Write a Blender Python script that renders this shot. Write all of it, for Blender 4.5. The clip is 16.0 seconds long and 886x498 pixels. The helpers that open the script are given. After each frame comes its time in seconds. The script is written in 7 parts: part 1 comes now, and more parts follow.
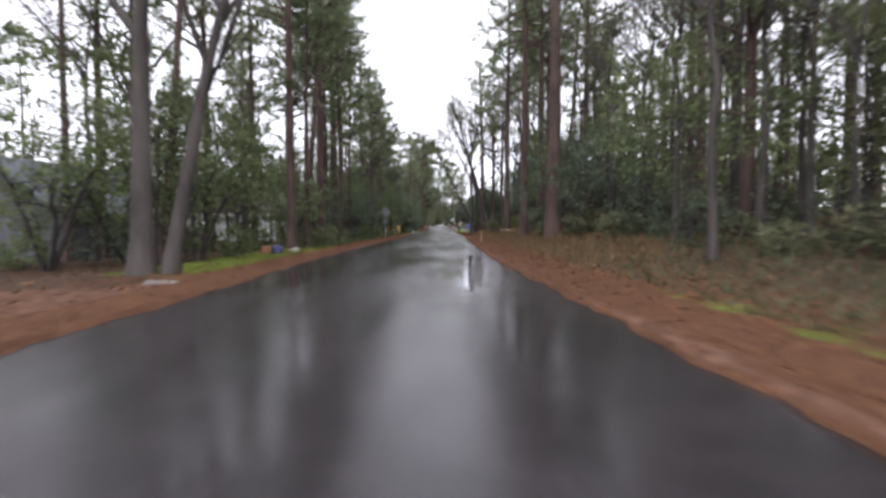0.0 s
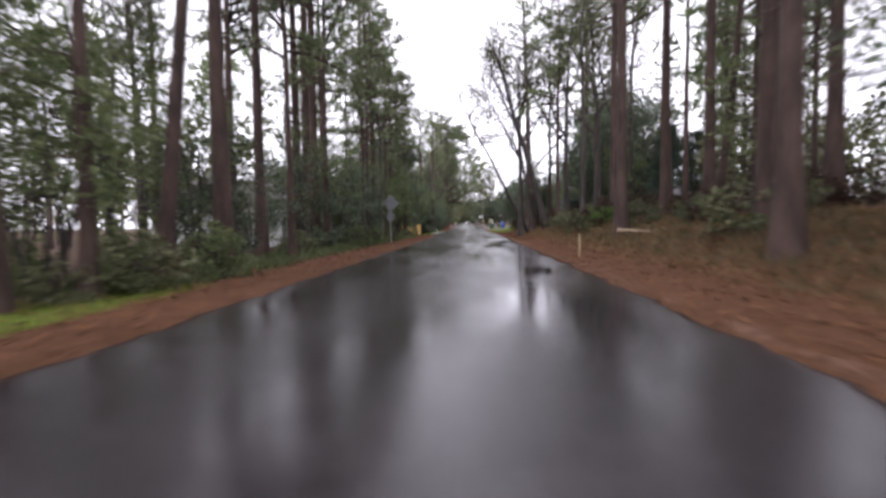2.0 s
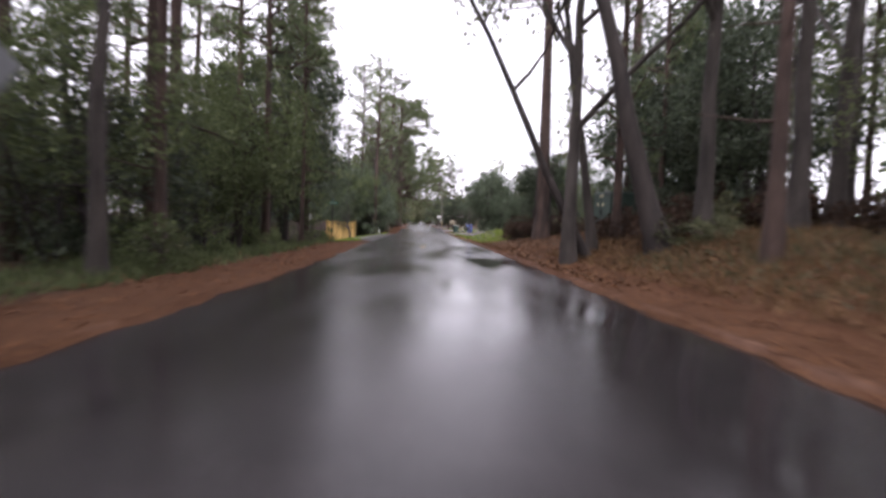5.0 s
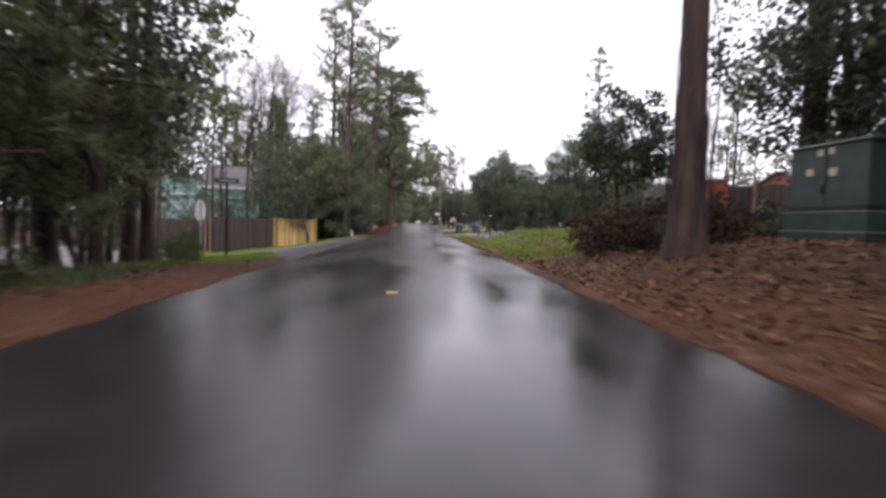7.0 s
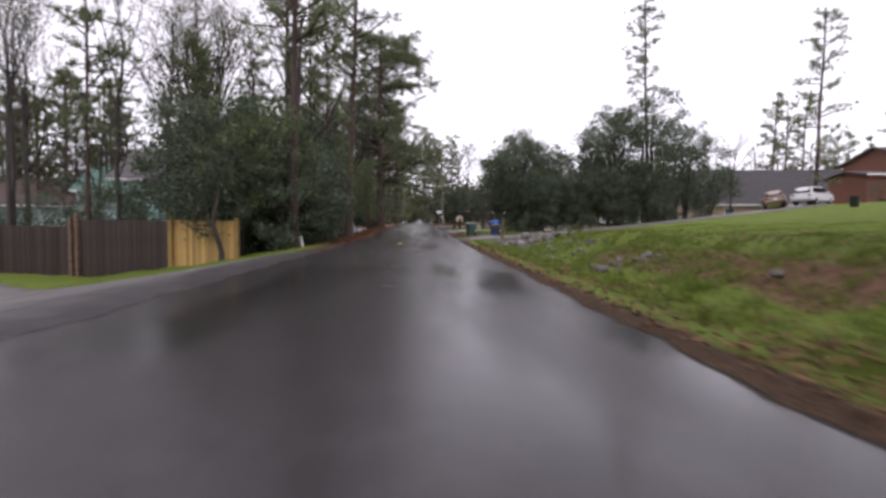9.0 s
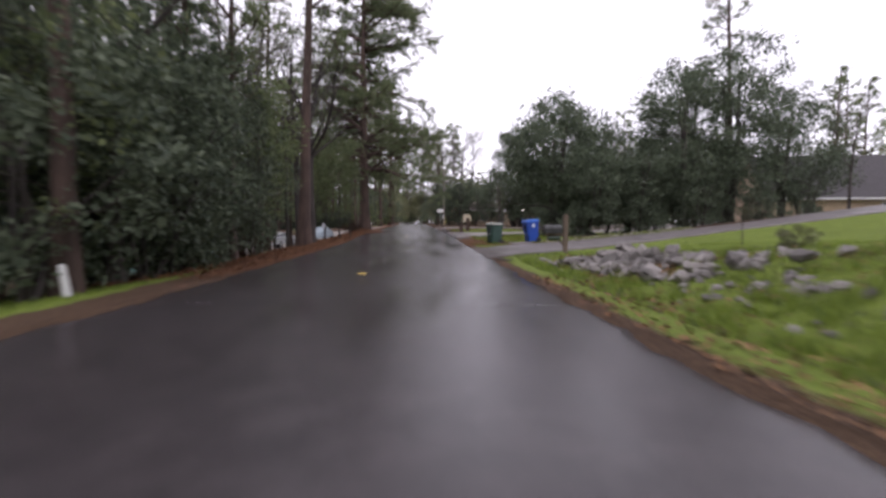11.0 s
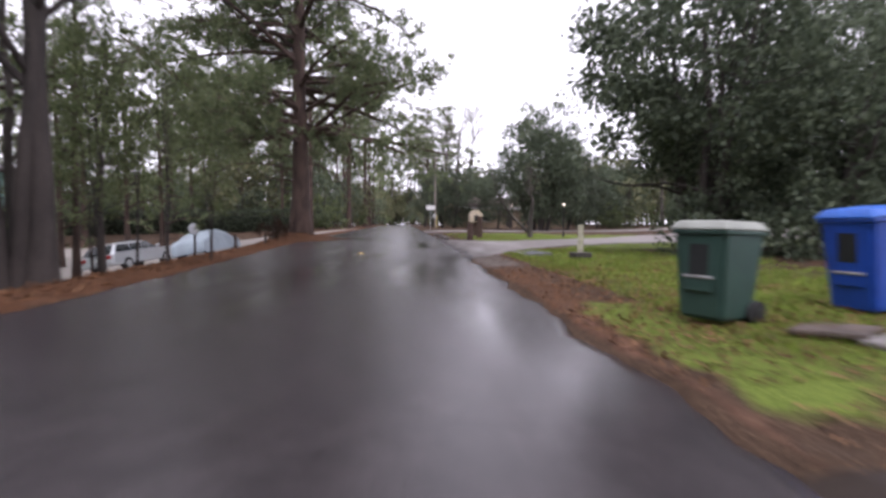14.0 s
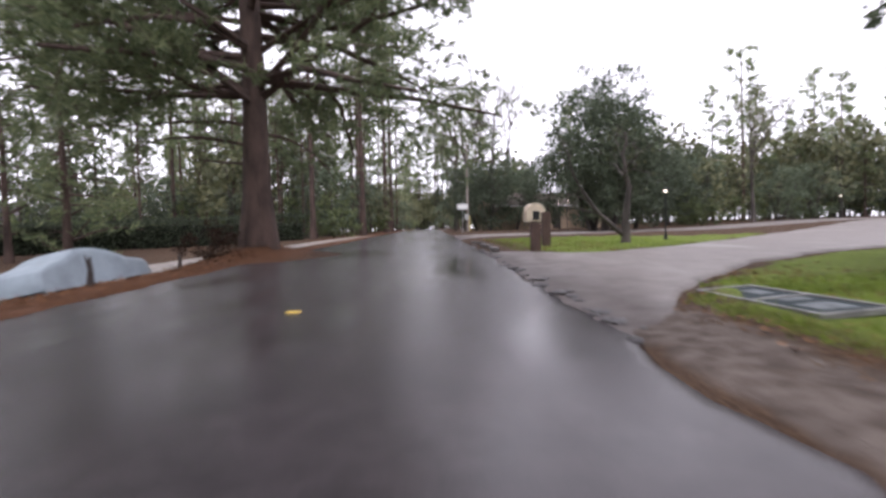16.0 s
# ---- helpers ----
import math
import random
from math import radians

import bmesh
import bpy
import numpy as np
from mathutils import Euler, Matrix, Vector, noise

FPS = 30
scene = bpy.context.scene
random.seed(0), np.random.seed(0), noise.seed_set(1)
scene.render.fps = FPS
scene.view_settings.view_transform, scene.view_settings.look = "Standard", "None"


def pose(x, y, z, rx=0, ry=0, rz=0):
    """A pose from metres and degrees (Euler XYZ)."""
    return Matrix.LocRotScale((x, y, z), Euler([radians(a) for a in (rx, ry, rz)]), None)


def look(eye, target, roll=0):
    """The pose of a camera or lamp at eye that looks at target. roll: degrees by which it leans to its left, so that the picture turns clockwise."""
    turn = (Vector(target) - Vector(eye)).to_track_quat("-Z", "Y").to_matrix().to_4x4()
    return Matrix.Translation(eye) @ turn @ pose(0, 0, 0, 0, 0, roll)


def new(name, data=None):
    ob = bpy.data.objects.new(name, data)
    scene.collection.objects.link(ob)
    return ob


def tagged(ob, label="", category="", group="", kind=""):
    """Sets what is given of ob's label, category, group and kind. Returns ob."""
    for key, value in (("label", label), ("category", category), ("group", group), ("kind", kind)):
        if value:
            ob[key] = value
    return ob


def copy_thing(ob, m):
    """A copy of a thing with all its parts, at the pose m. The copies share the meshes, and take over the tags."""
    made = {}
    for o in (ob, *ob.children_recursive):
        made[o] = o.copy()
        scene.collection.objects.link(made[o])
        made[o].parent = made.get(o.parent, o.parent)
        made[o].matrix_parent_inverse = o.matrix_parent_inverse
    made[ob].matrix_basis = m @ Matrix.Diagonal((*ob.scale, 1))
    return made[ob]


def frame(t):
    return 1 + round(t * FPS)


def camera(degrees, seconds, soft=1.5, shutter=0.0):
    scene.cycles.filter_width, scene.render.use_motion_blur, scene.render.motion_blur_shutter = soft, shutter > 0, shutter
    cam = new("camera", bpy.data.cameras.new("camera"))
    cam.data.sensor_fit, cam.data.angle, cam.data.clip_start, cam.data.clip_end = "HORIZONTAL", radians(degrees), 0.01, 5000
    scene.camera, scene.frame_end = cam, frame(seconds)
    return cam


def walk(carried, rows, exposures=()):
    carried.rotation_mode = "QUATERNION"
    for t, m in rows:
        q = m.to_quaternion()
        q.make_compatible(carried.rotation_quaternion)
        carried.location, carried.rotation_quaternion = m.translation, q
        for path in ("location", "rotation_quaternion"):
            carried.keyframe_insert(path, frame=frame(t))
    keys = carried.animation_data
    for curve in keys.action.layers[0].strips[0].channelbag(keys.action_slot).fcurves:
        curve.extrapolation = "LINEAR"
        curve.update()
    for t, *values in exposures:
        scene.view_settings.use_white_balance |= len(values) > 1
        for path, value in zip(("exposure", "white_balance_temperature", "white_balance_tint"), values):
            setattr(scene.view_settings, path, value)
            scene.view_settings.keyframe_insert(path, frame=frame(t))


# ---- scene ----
cam = camera(81.3, 16.0, soft=3.0, shutter=0.6)
PATH = [
    (0, (0.001, 0.0, 1.1), (-0.281, 9.986, 0.652), -0.17),
    (0.5, (-0.351, 4.33, 1.1), (-0.574, 14.317, 0.634), -0.53),
    (1, (-0.677, 9.063, 1.1), (-0.881, 19.051, 0.653), -0.64),
    (1.5, (-0.989, 13.805, 1.1), (-1.352, 23.786, 0.604), -0.40),
    (2, (-1.414, 18.507, 1.1), (-2.174, 28.467, 0.622), -0.84),
    (2.5, (-1.834, 23.041, 1.1), (-2.446, 33.006, 0.538), -0.01),
    (3, (-2.138, 27.359, 1.1), (-2.622, 37.334, 0.595), 0.13),
    (3.5, (-2.334, 31.401, 1.1), (-2.64, 41.383, 0.588), 2.06),
    (4, (-2.453, 35.481, 1.1), (-2.403, 45.47, 0.641), 3.06),
    (6.5, (-2.432, 57.349, 1.1), (-2.271, 67.337, 0.636), 1.95),
    (7, (-2.404, 61.496, 1.1), (-2.213, 71.482, 0.613), 1.92),
    (7.5, (-2.345, 65.431, 1.1), (-1.899, 75.409, 0.606), 1.72),
    (8, (-2.341, 69.345, 1.1), (-2.017, 79.328, 0.615), 0.51),
    (8.5, (-2.39, 73.207, 1.1), (-2.161, 83.192, 0.607), 0.65),
    (9, (-2.475, 77.182, 1.1), (-2.324, 87.168, 0.601), 0.71),
    (11.5, (-2.813, 97.016, 1.1), (-2.647, 107.003, 0.618), 0.24),
    (12, (-2.87, 101.093, 1.1), (-2.772, 111.078, 0.569), 0.22),
    (12.5, (-2.83, 104.746, 1.1), (-2.658, 114.731, 0.575), 0.28),
    (13, (-2.793, 108.538, 1.1), (-2.584, 118.526, 0.66), 0.11),
    (13.5, (-2.782, 111.798, 1.1), (-2.472, 121.782, 0.636), 0.10),
    (14, (-2.758, 115.017, 1.1), (-2.348, 124.998, 0.647), 0.53),
    (14.5, (-2.777, 117.978, 1.1), (-2.503, 127.965, 0.659), -0.32),
    (15, (-2.85, 121.032, 1.1), (-2.727, 131.021, 0.648), -0.58),
    (15.5, (-2.892, 123.837, 1.1), (-2.894, 133.828, 0.672), -0.91),
    (16, (-2.877, 126.82, 1.1), (-3.042, 136.811, 0.718), -1.28),
]
EXPOSURES = [(0, 0.76, 6050, 16), (0.5, 0.71, 6050, 18), (1.0, 0.85, 6080, 18.5), (1.5, 0.8, 6100, 19), (2, 0.78, 6120, 20), (3, 0.88, 6150, 21), (4, 0.86, 6200, 22), (6.5, 0.65, 6200, 23), (7.0, 0.56, 6200, 23), (7.5, 0.36, 6250, 21.5), (8.0, 0.26, 6250, 21.5), (8.5, 0.24, 6250, 21.5), (9, 0.14, 6250, 21.5), (11.5, 0.28, 6170, 23.5), (12, 0.33, 6150, 24), (12.5, 0.45, 6150, 24), (13.5, 0.6, 6150, 24), (14.5, 0.75, 6050, 22.5), (15.0, 0.77, 6050, 22), (15.5, 0.81, 6050, 21), (16, 0.72, 6150, 21)]
walk(cam, [(t, look(eye, target, roll)) for t, eye, target, roll in PATH], EXPOSURES)

# ---- world and light ----
world = bpy.data.worlds.new("overcast_sky")
scene.world = world
world.use_nodes = True
wn, wl = world.node_tree.nodes, world.node_tree.links
wn.clear()
sky = wn.new("ShaderNodeTexSky")
sky.sky_type, sky.sun_disc = "NISHITA", False
sky.sun_elevation, sky.sun_rotation = radians(63), radians(195)
sky.air_density, sky.dust_density = 1.0, 1.0
cloud = wn.new("ShaderNodeHueSaturation")
cloud.inputs["Saturation"].default_value = 0.10
back = wn.new("ShaderNodeBackground")
back.inputs["Strength"].default_value = 0.15
wout = wn.new("ShaderNodeOutputWorld")
veil = wn.new("ShaderNodeMix")
veil.data_type = "RGBA"
veil.inputs["Factor"].default_value = 0.75
veil.inputs["B"].default_value = (8.4, 8.3, 8.5, 1)
wl.new(sky.outputs[0], cloud.inputs["Color"])
wl.new(cloud.outputs[0], veil.inputs["A"])
wl.new(veil.outputs["Result"], back.inputs[0])
wl.new(back.outputs[0], wout.inputs[0])
sun_data = bpy.data.lights.new("sun", "SUN")
sun_data.energy, sun_data.angle, sun_data.color = 1.1, radians(35), (1.0, 0.98, 0.95)
sun = new("sun", sun_data)
sun.matrix_world = look((0, 0, 60), (8, 30, 0))

# ---- materials ----
MATS = {}


def mat(name, base, rough=0.7, metal=0.0, vary=0.15, scale=6.0, bump=0.0, bump_scale=40.0, tint=None, per="", spec=0.5, stretch=(1, 1, 1), fine=60.0, coat=0.0):
    """A surface with broad stains, fine grain, relief and, where asked, a change from piece to piece."""
    if name in MATS:
        return MATS[name]
    m = bpy.data.materials.new(name)
    m.use_nodes = True
    n, k = m.node_tree.nodes, m.node_tree.links
    b = n["Principled BSDF"]
    b.inputs["Roughness"].default_value, b.inputs["Metallic"].default_value = rough, metal
    b.inputs["Specular IOR Level"].default_value = spec
    b.inputs["Coat Weight"].default_value = coat
    pos = n.new("ShaderNodeTexCoord")
    mp = n.new("ShaderNodeMapping")
    mp.inputs["Scale"].default_value = stretch
    k.new(pos.outputs["Object"], mp.inputs["Vector"])
    big = n.new("ShaderNodeTexNoise")
    big.inputs["Scale"].default_value, big.inputs["Detail"].default_value = scale, 5
    small = n.new("ShaderNodeTexNoise")
    small.inputs["Scale"].default_value, small.inputs["Detail"].default_value = fine, 3
    k.new(mp.outputs[0], big.inputs["Vector"])
    k.new(mp.outputs[0], small.inputs["Vector"])
    ramp = n.new("ShaderNodeValToRGB")
    lo = tint or tuple(c * (1 - 2 * vary) for c in base)
    hi = tuple(min(1, c * (1 + vary)) for c in base)
    ramp.color_ramp.elements[0].position, ramp.color_ramp.elements[0].color = 0.3, (*lo, 1)
    ramp.color_ramp.elements[1].position, ramp.color_ramp.elements[1].color = 0.62, (*hi, 1)
    k.new(big.outputs[0], ramp.inputs[0])
    val = n.new("ShaderNodeHueSaturation")
    k.new(ramp.outputs[0], val.inputs["Color"])
    rng = n.new("ShaderNodeMapRange")
    rng.inputs["To Min"].default_value, rng.inputs["To Max"].default_value = 1 - vary, 1 + vary
    k.new(small.outputs[0], rng.inputs[0])
    last = rng.outputs[0]
    if per:
        src = n.new("ShaderNodeNewGeometry").outputs["Random Per Island"] if per == "island" else n.new("ShaderNodeObjectInfo").outputs["Random"]
        r2 = n.new("ShaderNodeMapRange")
        r2.inputs["To Min"].default_value, r2.inputs["To Max"].default_value = 0.62, 1.35
        k.new(src, r2.inputs[0])
        mul = n.new("ShaderNodeMath")
        mul.operation = "MULTIPLY"
        k.new(last, mul.inputs[0])
        k.new(r2.outputs[0], mul.inputs[1])
        last = mul.outputs[0]
    k.new(last, val.inputs["Value"])
    k.new(val.outputs[0], b.inputs["Base Color"])
    if bump:
        bp = n.new("ShaderNodeBump")
        bp.inputs["Strength"].default_value, bp.inputs["Distance"].default_value = bump, 0.02
        bn = n.new("ShaderNodeTexNoise")
        bn.inputs["Scale"].default_value, bn.inputs["Detail"].default_value = bump_scale, 4
        k.new(mp.outputs[0], bn.inputs["Vector"])
        k.new(bn.outputs[0], bp.inputs["Height"])
        k.new(bp.outputs[0], b.inputs["Normal"])
    MATS[name] = m
    return m


def leaf_mat(name, dark, light, rough=0.5, through_light=0.25, spec=0.35):
    """Foliage: colour runs from dark to light from leaf to leaf, and a little light comes through."""
    m = bpy.data.materials.new(name)
    m.use_nodes = True
    n, k = m.node_tree.nodes, m.node_tree.links
    b = n["Principled BSDF"]
    b.inputs["Roughness"].default_value = rough
    b.inputs["Specular IOR Level"].default_value = spec
    geo = n.new("ShaderNodeNewGeometry")
    info = n.new("ShaderNodeObjectInfo")
    ramp = n.new("ShaderNodeValToRGB")
    ramp.color_ramp.elements[0].color, ramp.color_ramp.elements[1].color = (*dark, 1), (*light, 1)
    k.new(geo.outputs["Random Per Island"], ramp.inputs[0])
    hs = n.new("ShaderNodeHueSaturation")
    rg = n.new("ShaderNodeMapRange")
    rg.inputs["To Min"].default_value, rg.inputs["To Max"].default_value = 0.75, 1.2
    k.new(info.outputs["Random"], rg.inputs[0])
    k.new(rg.outputs[0], hs.inputs["Value"])
    k.new(ramp.outputs[0], hs.inputs["Color"])
    k.new(hs.outputs[0], b.inputs["Base Color"])
    tr = n.new("ShaderNodeBsdfTranslucent")
    k.new(hs.outputs[0], tr.inputs[0])
    mix = n.new("ShaderNodeMixShader")
    mix.inputs[0].default_value = through_light
    k.new(b.outputs[0], mix.inputs[1])
    k.new(tr.outputs[0], mix.inputs[2])
    k.new(mix.outputs[0], n["Material Output"].inputs[0])
    return m


def asphalt_mat(name, base, dry, wet_low, wet_high, puddle, drying=0.0, mud_and_sheen_fade=None):
    """Worn asphalt under a film of rain: grain, long worn tracks, and smooth wet patches."""
    m = bpy.data.materials.new(name)
    m.use_nodes = True
    n, k = m.node_tree.nodes, m.node_tree.links
    b = n["Principled BSDF"]
    tc = n.new("ShaderNodeTexCoord")
    mp = n.new("ShaderNodeMapping")
    mp.inputs["Scale"].default_value = (1.0, 0.22, 1.0)
    k.new(tc.outputs["Object"], mp.inputs[0])
    pat = n.new("ShaderNodeTexNoise")
    pat.inputs["Scale"].default_value, pat.inputs["Detail"].default_value = 0.7, 2
    k.new(mp.outputs[0], pat.inputs["Vector"])
    grain = n.new("ShaderNodeTexNoise")
    grain.inputs["Scale"].default_value, grain.inputs["Detail"].default_value = 90, 2
    k.new(tc.outputs["Object"], grain.inputs["Vector"])
    crack = n.new("ShaderNodeTexNoise")
    crack.inputs["Scale"].default_value, crack.inputs["Detail"].default_value = 2.5, 8
    k.new(tc.outputs["Object"], crack.inputs["Vector"])
    ramp = n.new("ShaderNodeValToRGB")
    ramp.color_ramp.elements[0].position, ramp.color_ramp.elements[0].color = 0.25, (*base, 1)
    ramp.color_ramp.elements[1].position, ramp.color_ramp.elements[1].color = 0.75, (*dry, 1)
    k.new(crack.outputs[0], ramp.inputs[0])
    hs = n.new("ShaderNodeHueSaturation")
    g = n.new("ShaderNodeMapRange")
    g.inputs["To Min"].default_value, g.inputs["To Max"].default_value = 0.6, 1.4
    k.new(grain.outputs[0], g.inputs[0])
    k.new(g.outputs[0], hs.inputs["Value"])
    k.new(ramp.outputs[0], hs.inputs["Color"])
    k.new(hs.outputs[0], b.inputs["Base Color"])
    if mud_and_sheen_fade:
        # washed-in mud where paving meets road; on side_street, grazing reflection painted as tone
        at = n.new("ShaderNodeAttribute")
        at.attribute_name = "mud_and_sheen_fade"
        blot = n.new("ShaderNodeTexNoise")
        blot.inputs["Scale"].default_value, blot.inputs["Detail"].default_value = 1.4, 9
        k.new(tc.outputs["Object"], blot.inputs["Vector"])
        sm = n.new("ShaderNodeMath")
        sm.operation = "ADD"
        k.new(at.outputs["Fac"], sm.inputs[0])
        k.new(blot.outputs[0], sm.inputs[1])
        mr = n.new("ShaderNodeMapRange")
        mr.inputs["From Min"].default_value, mr.inputs["From Max"].default_value = 0.72, 1.5
        k.new(sm.outputs[0], mr.inputs[0])
        mx = n.new("ShaderNodeMix")
        mx.data_type = "RGBA"
        mx.inputs["B"].default_value = (*mud_and_sheen_fade, 1)
        k.new(mr.outputs[0], mx.inputs["Factor"])
        k.new(hs.outputs[0], mx.inputs["A"])
        k.new(mx.outputs["Result"], b.inputs["Base Color"])
        dull = n.new("ShaderNodeMapRange")
        dull.inputs["To Min"].default_value, dull.inputs["To Max"].default_value = 0.5, 0.14
        k.new(mr.outputs[0], dull.inputs[0])
        k.new(dull.outputs[0], b.inputs["Specular IOR Level"])
    sep = n.new("ShaderNodeSeparateXYZ")
    k.new(tc.outputs["Object"], sep.inputs[0])
    dr = n.new("ShaderNodeMapRange")
    dr.inputs["From Min"].default_value, dr.inputs["From Max"].default_value = 62, 92
    dr.inputs["To Min"].default_value, dr.inputs["To Max"].default_value = 0, -drying
    k.new(sep.outputs["Y"], dr.inputs[0])
    if drying:
        pale = n.new("ShaderNodeMapRange")
        pale.inputs["From Min"].default_value, pale.inputs["From Max"].default_value = 66, 98
        pale.inputs["To Min"].default_value, pale.inputs["To Max"].default_value = 1.0, 1.4
        k.new(sep.outputs["Y"], pale.inputs[0])
        worn = n.new("ShaderNodeMath")
        worn.operation = "MULTIPLY"
        k.new(g.outputs[0], worn.inputs[0])
        k.new(pale.outputs[0], worn.inputs[1])
        k.new(worn.outputs[0], hs.inputs["Value"])
    wet = n.new("ShaderNodeMath")
    wet.operation = "ADD"
    k.new(pat.outputs[0], wet.inputs[0])
    k.new(dr.outputs[0], wet.inputs[1])
    pool = n.new("ShaderNodeAttribute")
    pool.attribute_name = "pool"
    deep = n.new("ShaderNodeMath")
    deep.operation = "MULTIPLY_ADD"
    deep.inputs[1].default_value = 0.2
    k.new(pool.outputs["Fac"], deep.inputs[0])
    k.new(wet.outputs[0], deep.inputs[2])
    wet = deep
    rr = n.new("ShaderNodeMapRange")
    rr.inputs["From Min"].default_value, rr.inputs["From Max"].default_value = puddle - 0.06, puddle + 0.26
    rr.inputs["To Min"].default_value, rr.inputs["To Max"].default_value = wet_high, wet_low
    k.new(wet.outputs[0], rr.inputs[0])
    k.new(rr.outputs[0], b.inputs["Roughness"])
    b.inputs["IOR"].default_value = 1.33
    bp = n.new("ShaderNodeBump")
    bs = n.new("ShaderNodeMapRange")
    bs.inputs["From Min"].default_value, bs.inputs["From Max"].default_value = puddle - 0.06, puddle + 0.26
    bs.inputs["To Min"].default_value, bs.inputs["To Max"].default_value = 0.2, 0.02
    k.new(wet.outputs[0], bs.inputs[0])
    k.new(bs.outputs[0], bp.inputs["Strength"])
    bp.inputs["Distance"].default_value = 0.01
    k.new(grain.outputs[0], bp.inputs["Height"])
    k.new(bp.outputs[0], b.inputs["Normal"])
    return m


ASPHALT = asphalt_mat("wet_asphalt", (0.02, 0.0175, 0.0185), (0.036, 0.031, 0.032), 0.07, 0.25, 0.46, 0.09)
STREET = asphalt_mat("worn_grey_asphalt", (0.105, 0.097, 0.095), (0.165, 0.152, 0.147), 0.2, 0.45, 0.56, 0.0, (0.05, 0.045, 0.045))
DRIVE = asphalt_mat("old_driveway_asphalt", (0.10, 0.09, 0.088), (0.165, 0.148, 0.142), 0.2, 0.5, 0.58, 0.0, (0.036, 0.027, 0.022))
DRIVE_FAR = asphalt_mat("pale_wet_driveway", (0.125, 0.109, 0.099), (0.205, 0.18, 0.165), 0.22, 0.5, 0.58, 0.0, (0.062, 0.05, 0.045))
GRAVEL = asphalt_mat("pale_gravel_paving", (0.2, 0.18, 0.16), (0.30, 0.27, 0.24), 0.3, 0.6, 0.62, 0.0, (0.14, 0.085, 0.05))
SEAM = asphalt_mat("dark_asphalt_seam", (0.02, 0.019, 0.02), (0.036, 0.034, 0.036), 0.08, 0.28, 0.5)
BARK_PINE = mat("pine_bark", (0.076, 0.049, 0.039), 0.9, vary=0.25, scale=3, bump=0.8, bump_scale=12, stretch=(1, 1, 0.3), fine=25)
BARK_GREY = mat("grey_bark", (0.07, 0.059, 0.052), 0.9, vary=0.25, scale=2.5, bump=0.6, bump_scale=16, stretch=(1, 1, 0.3), fine=30)
BARK_DARK = mat("dark_wet_bark", (0.045, 0.036, 0.032), 0.85, vary=0.25, scale=3, bump=0.7, bump_scale=14, stretch=(1, 1, 0.3), fine=30)
NEEDLE = leaf_mat("pine_needles", (0.088, 0.122, 0.06), (0.25, 0.285, 0.145), 0.55, 0.55)
NEEDLE_BLUE = leaf_mat("cedar_needles", (0.055, 0.095, 0.072), (0.14, 0.185, 0.135), 0.55, 0.35)
LEAF_DARK = leaf_mat("dark_evergreen_leaf", (0.05, 0.069, 0.045), (0.145, 0.174, 0.11), 0.5, 0.34, 0.2)
LEAF_MID = leaf_mat("green_shrub_leaf", (0.075, 0.1, 0.045), (0.2, 0.235, 0.105), 0.55, 0.42, 0.2)
LEAF_OLIVE = leaf_mat("olive_leaf", (0.068, 0.081, 0.041), (0.176, 0.176, 0.088), 0.55)
LEAF_BROWN = leaf_mat("dead_brown_leaf", (0.028, 0.02, 0.015), (0.094, 0.06, 0.042), 0.8, 0.2, 0.1)
LEAF_BRIGHT = leaf_mat("bright_green_leaf", (0.05, 0.1, 0.02), (0.13, 0.21, 0.045), 0.5)
GRASS = leaf_mat("grass_blade", (0.084, 0.135, 0.02), (0.265, 0.345, 0.055), 0.5, 0.35)
GRASS_DRY = leaf_mat("dry_grass_blade", (0.11, 0.06, 0.028), (0.28, 0.175, 0.082), 0.7, 0.2)
STRAW = leaf_mat("pine_straw", (0.05, 0.022, 0.012), (0.21, 0.1, 0.048), 0.8, 0.1, 0.1)
LITTER = leaf_mat("fallen_leaf", (0.045, 0.023, 0.013), (0.26, 0.145, 0.078), 0.8, 0.12, 0.1)
LEAF_PALE = leaf_mat("bleached_fallen_leaf", (0.2, 0.17, 0.13), (0.62, 0.58, 0.5), 0.6, 0.15)
METAL = mat("galvanised_steel", (0.42, 0.43, 0.43), 0.5, 0.6, vary=0.1)
STEEL_DARK = mat("black_painted_steel", (0.02, 0.02, 0.022), 0.5, 0.3)
RUBBER = mat("black_rubber", (0.02, 0.02, 0.02), 0.8)
GLASS_DARK = mat("dark_car_glass", (0.015, 0.02, 0.022), 0.06, vary=0.05, spec=0.6)
WHITE = mat("white_paint", (0.72, 0.72, 0.70), 0.6, vary=0.06, scale=2)
PANE = mat("window_pane", (0.03, 0.035, 0.04), 0.08, vary=0.1, spec=0.6)


def bare_glow(name, colour, power):
    m = bpy.data.materials.new(name)
    m.use_nodes = True
    b = m.node_tree.nodes["Principled BSDF"]
    b.inputs["Emission Color"].default_value = (*colour, 1)
    b.inputs["Emission Strength"].default_value = power
    return m


GLOW = bare_glow("lit_lamp_globe", (1.0, 0.86, 0.68), 3.0)


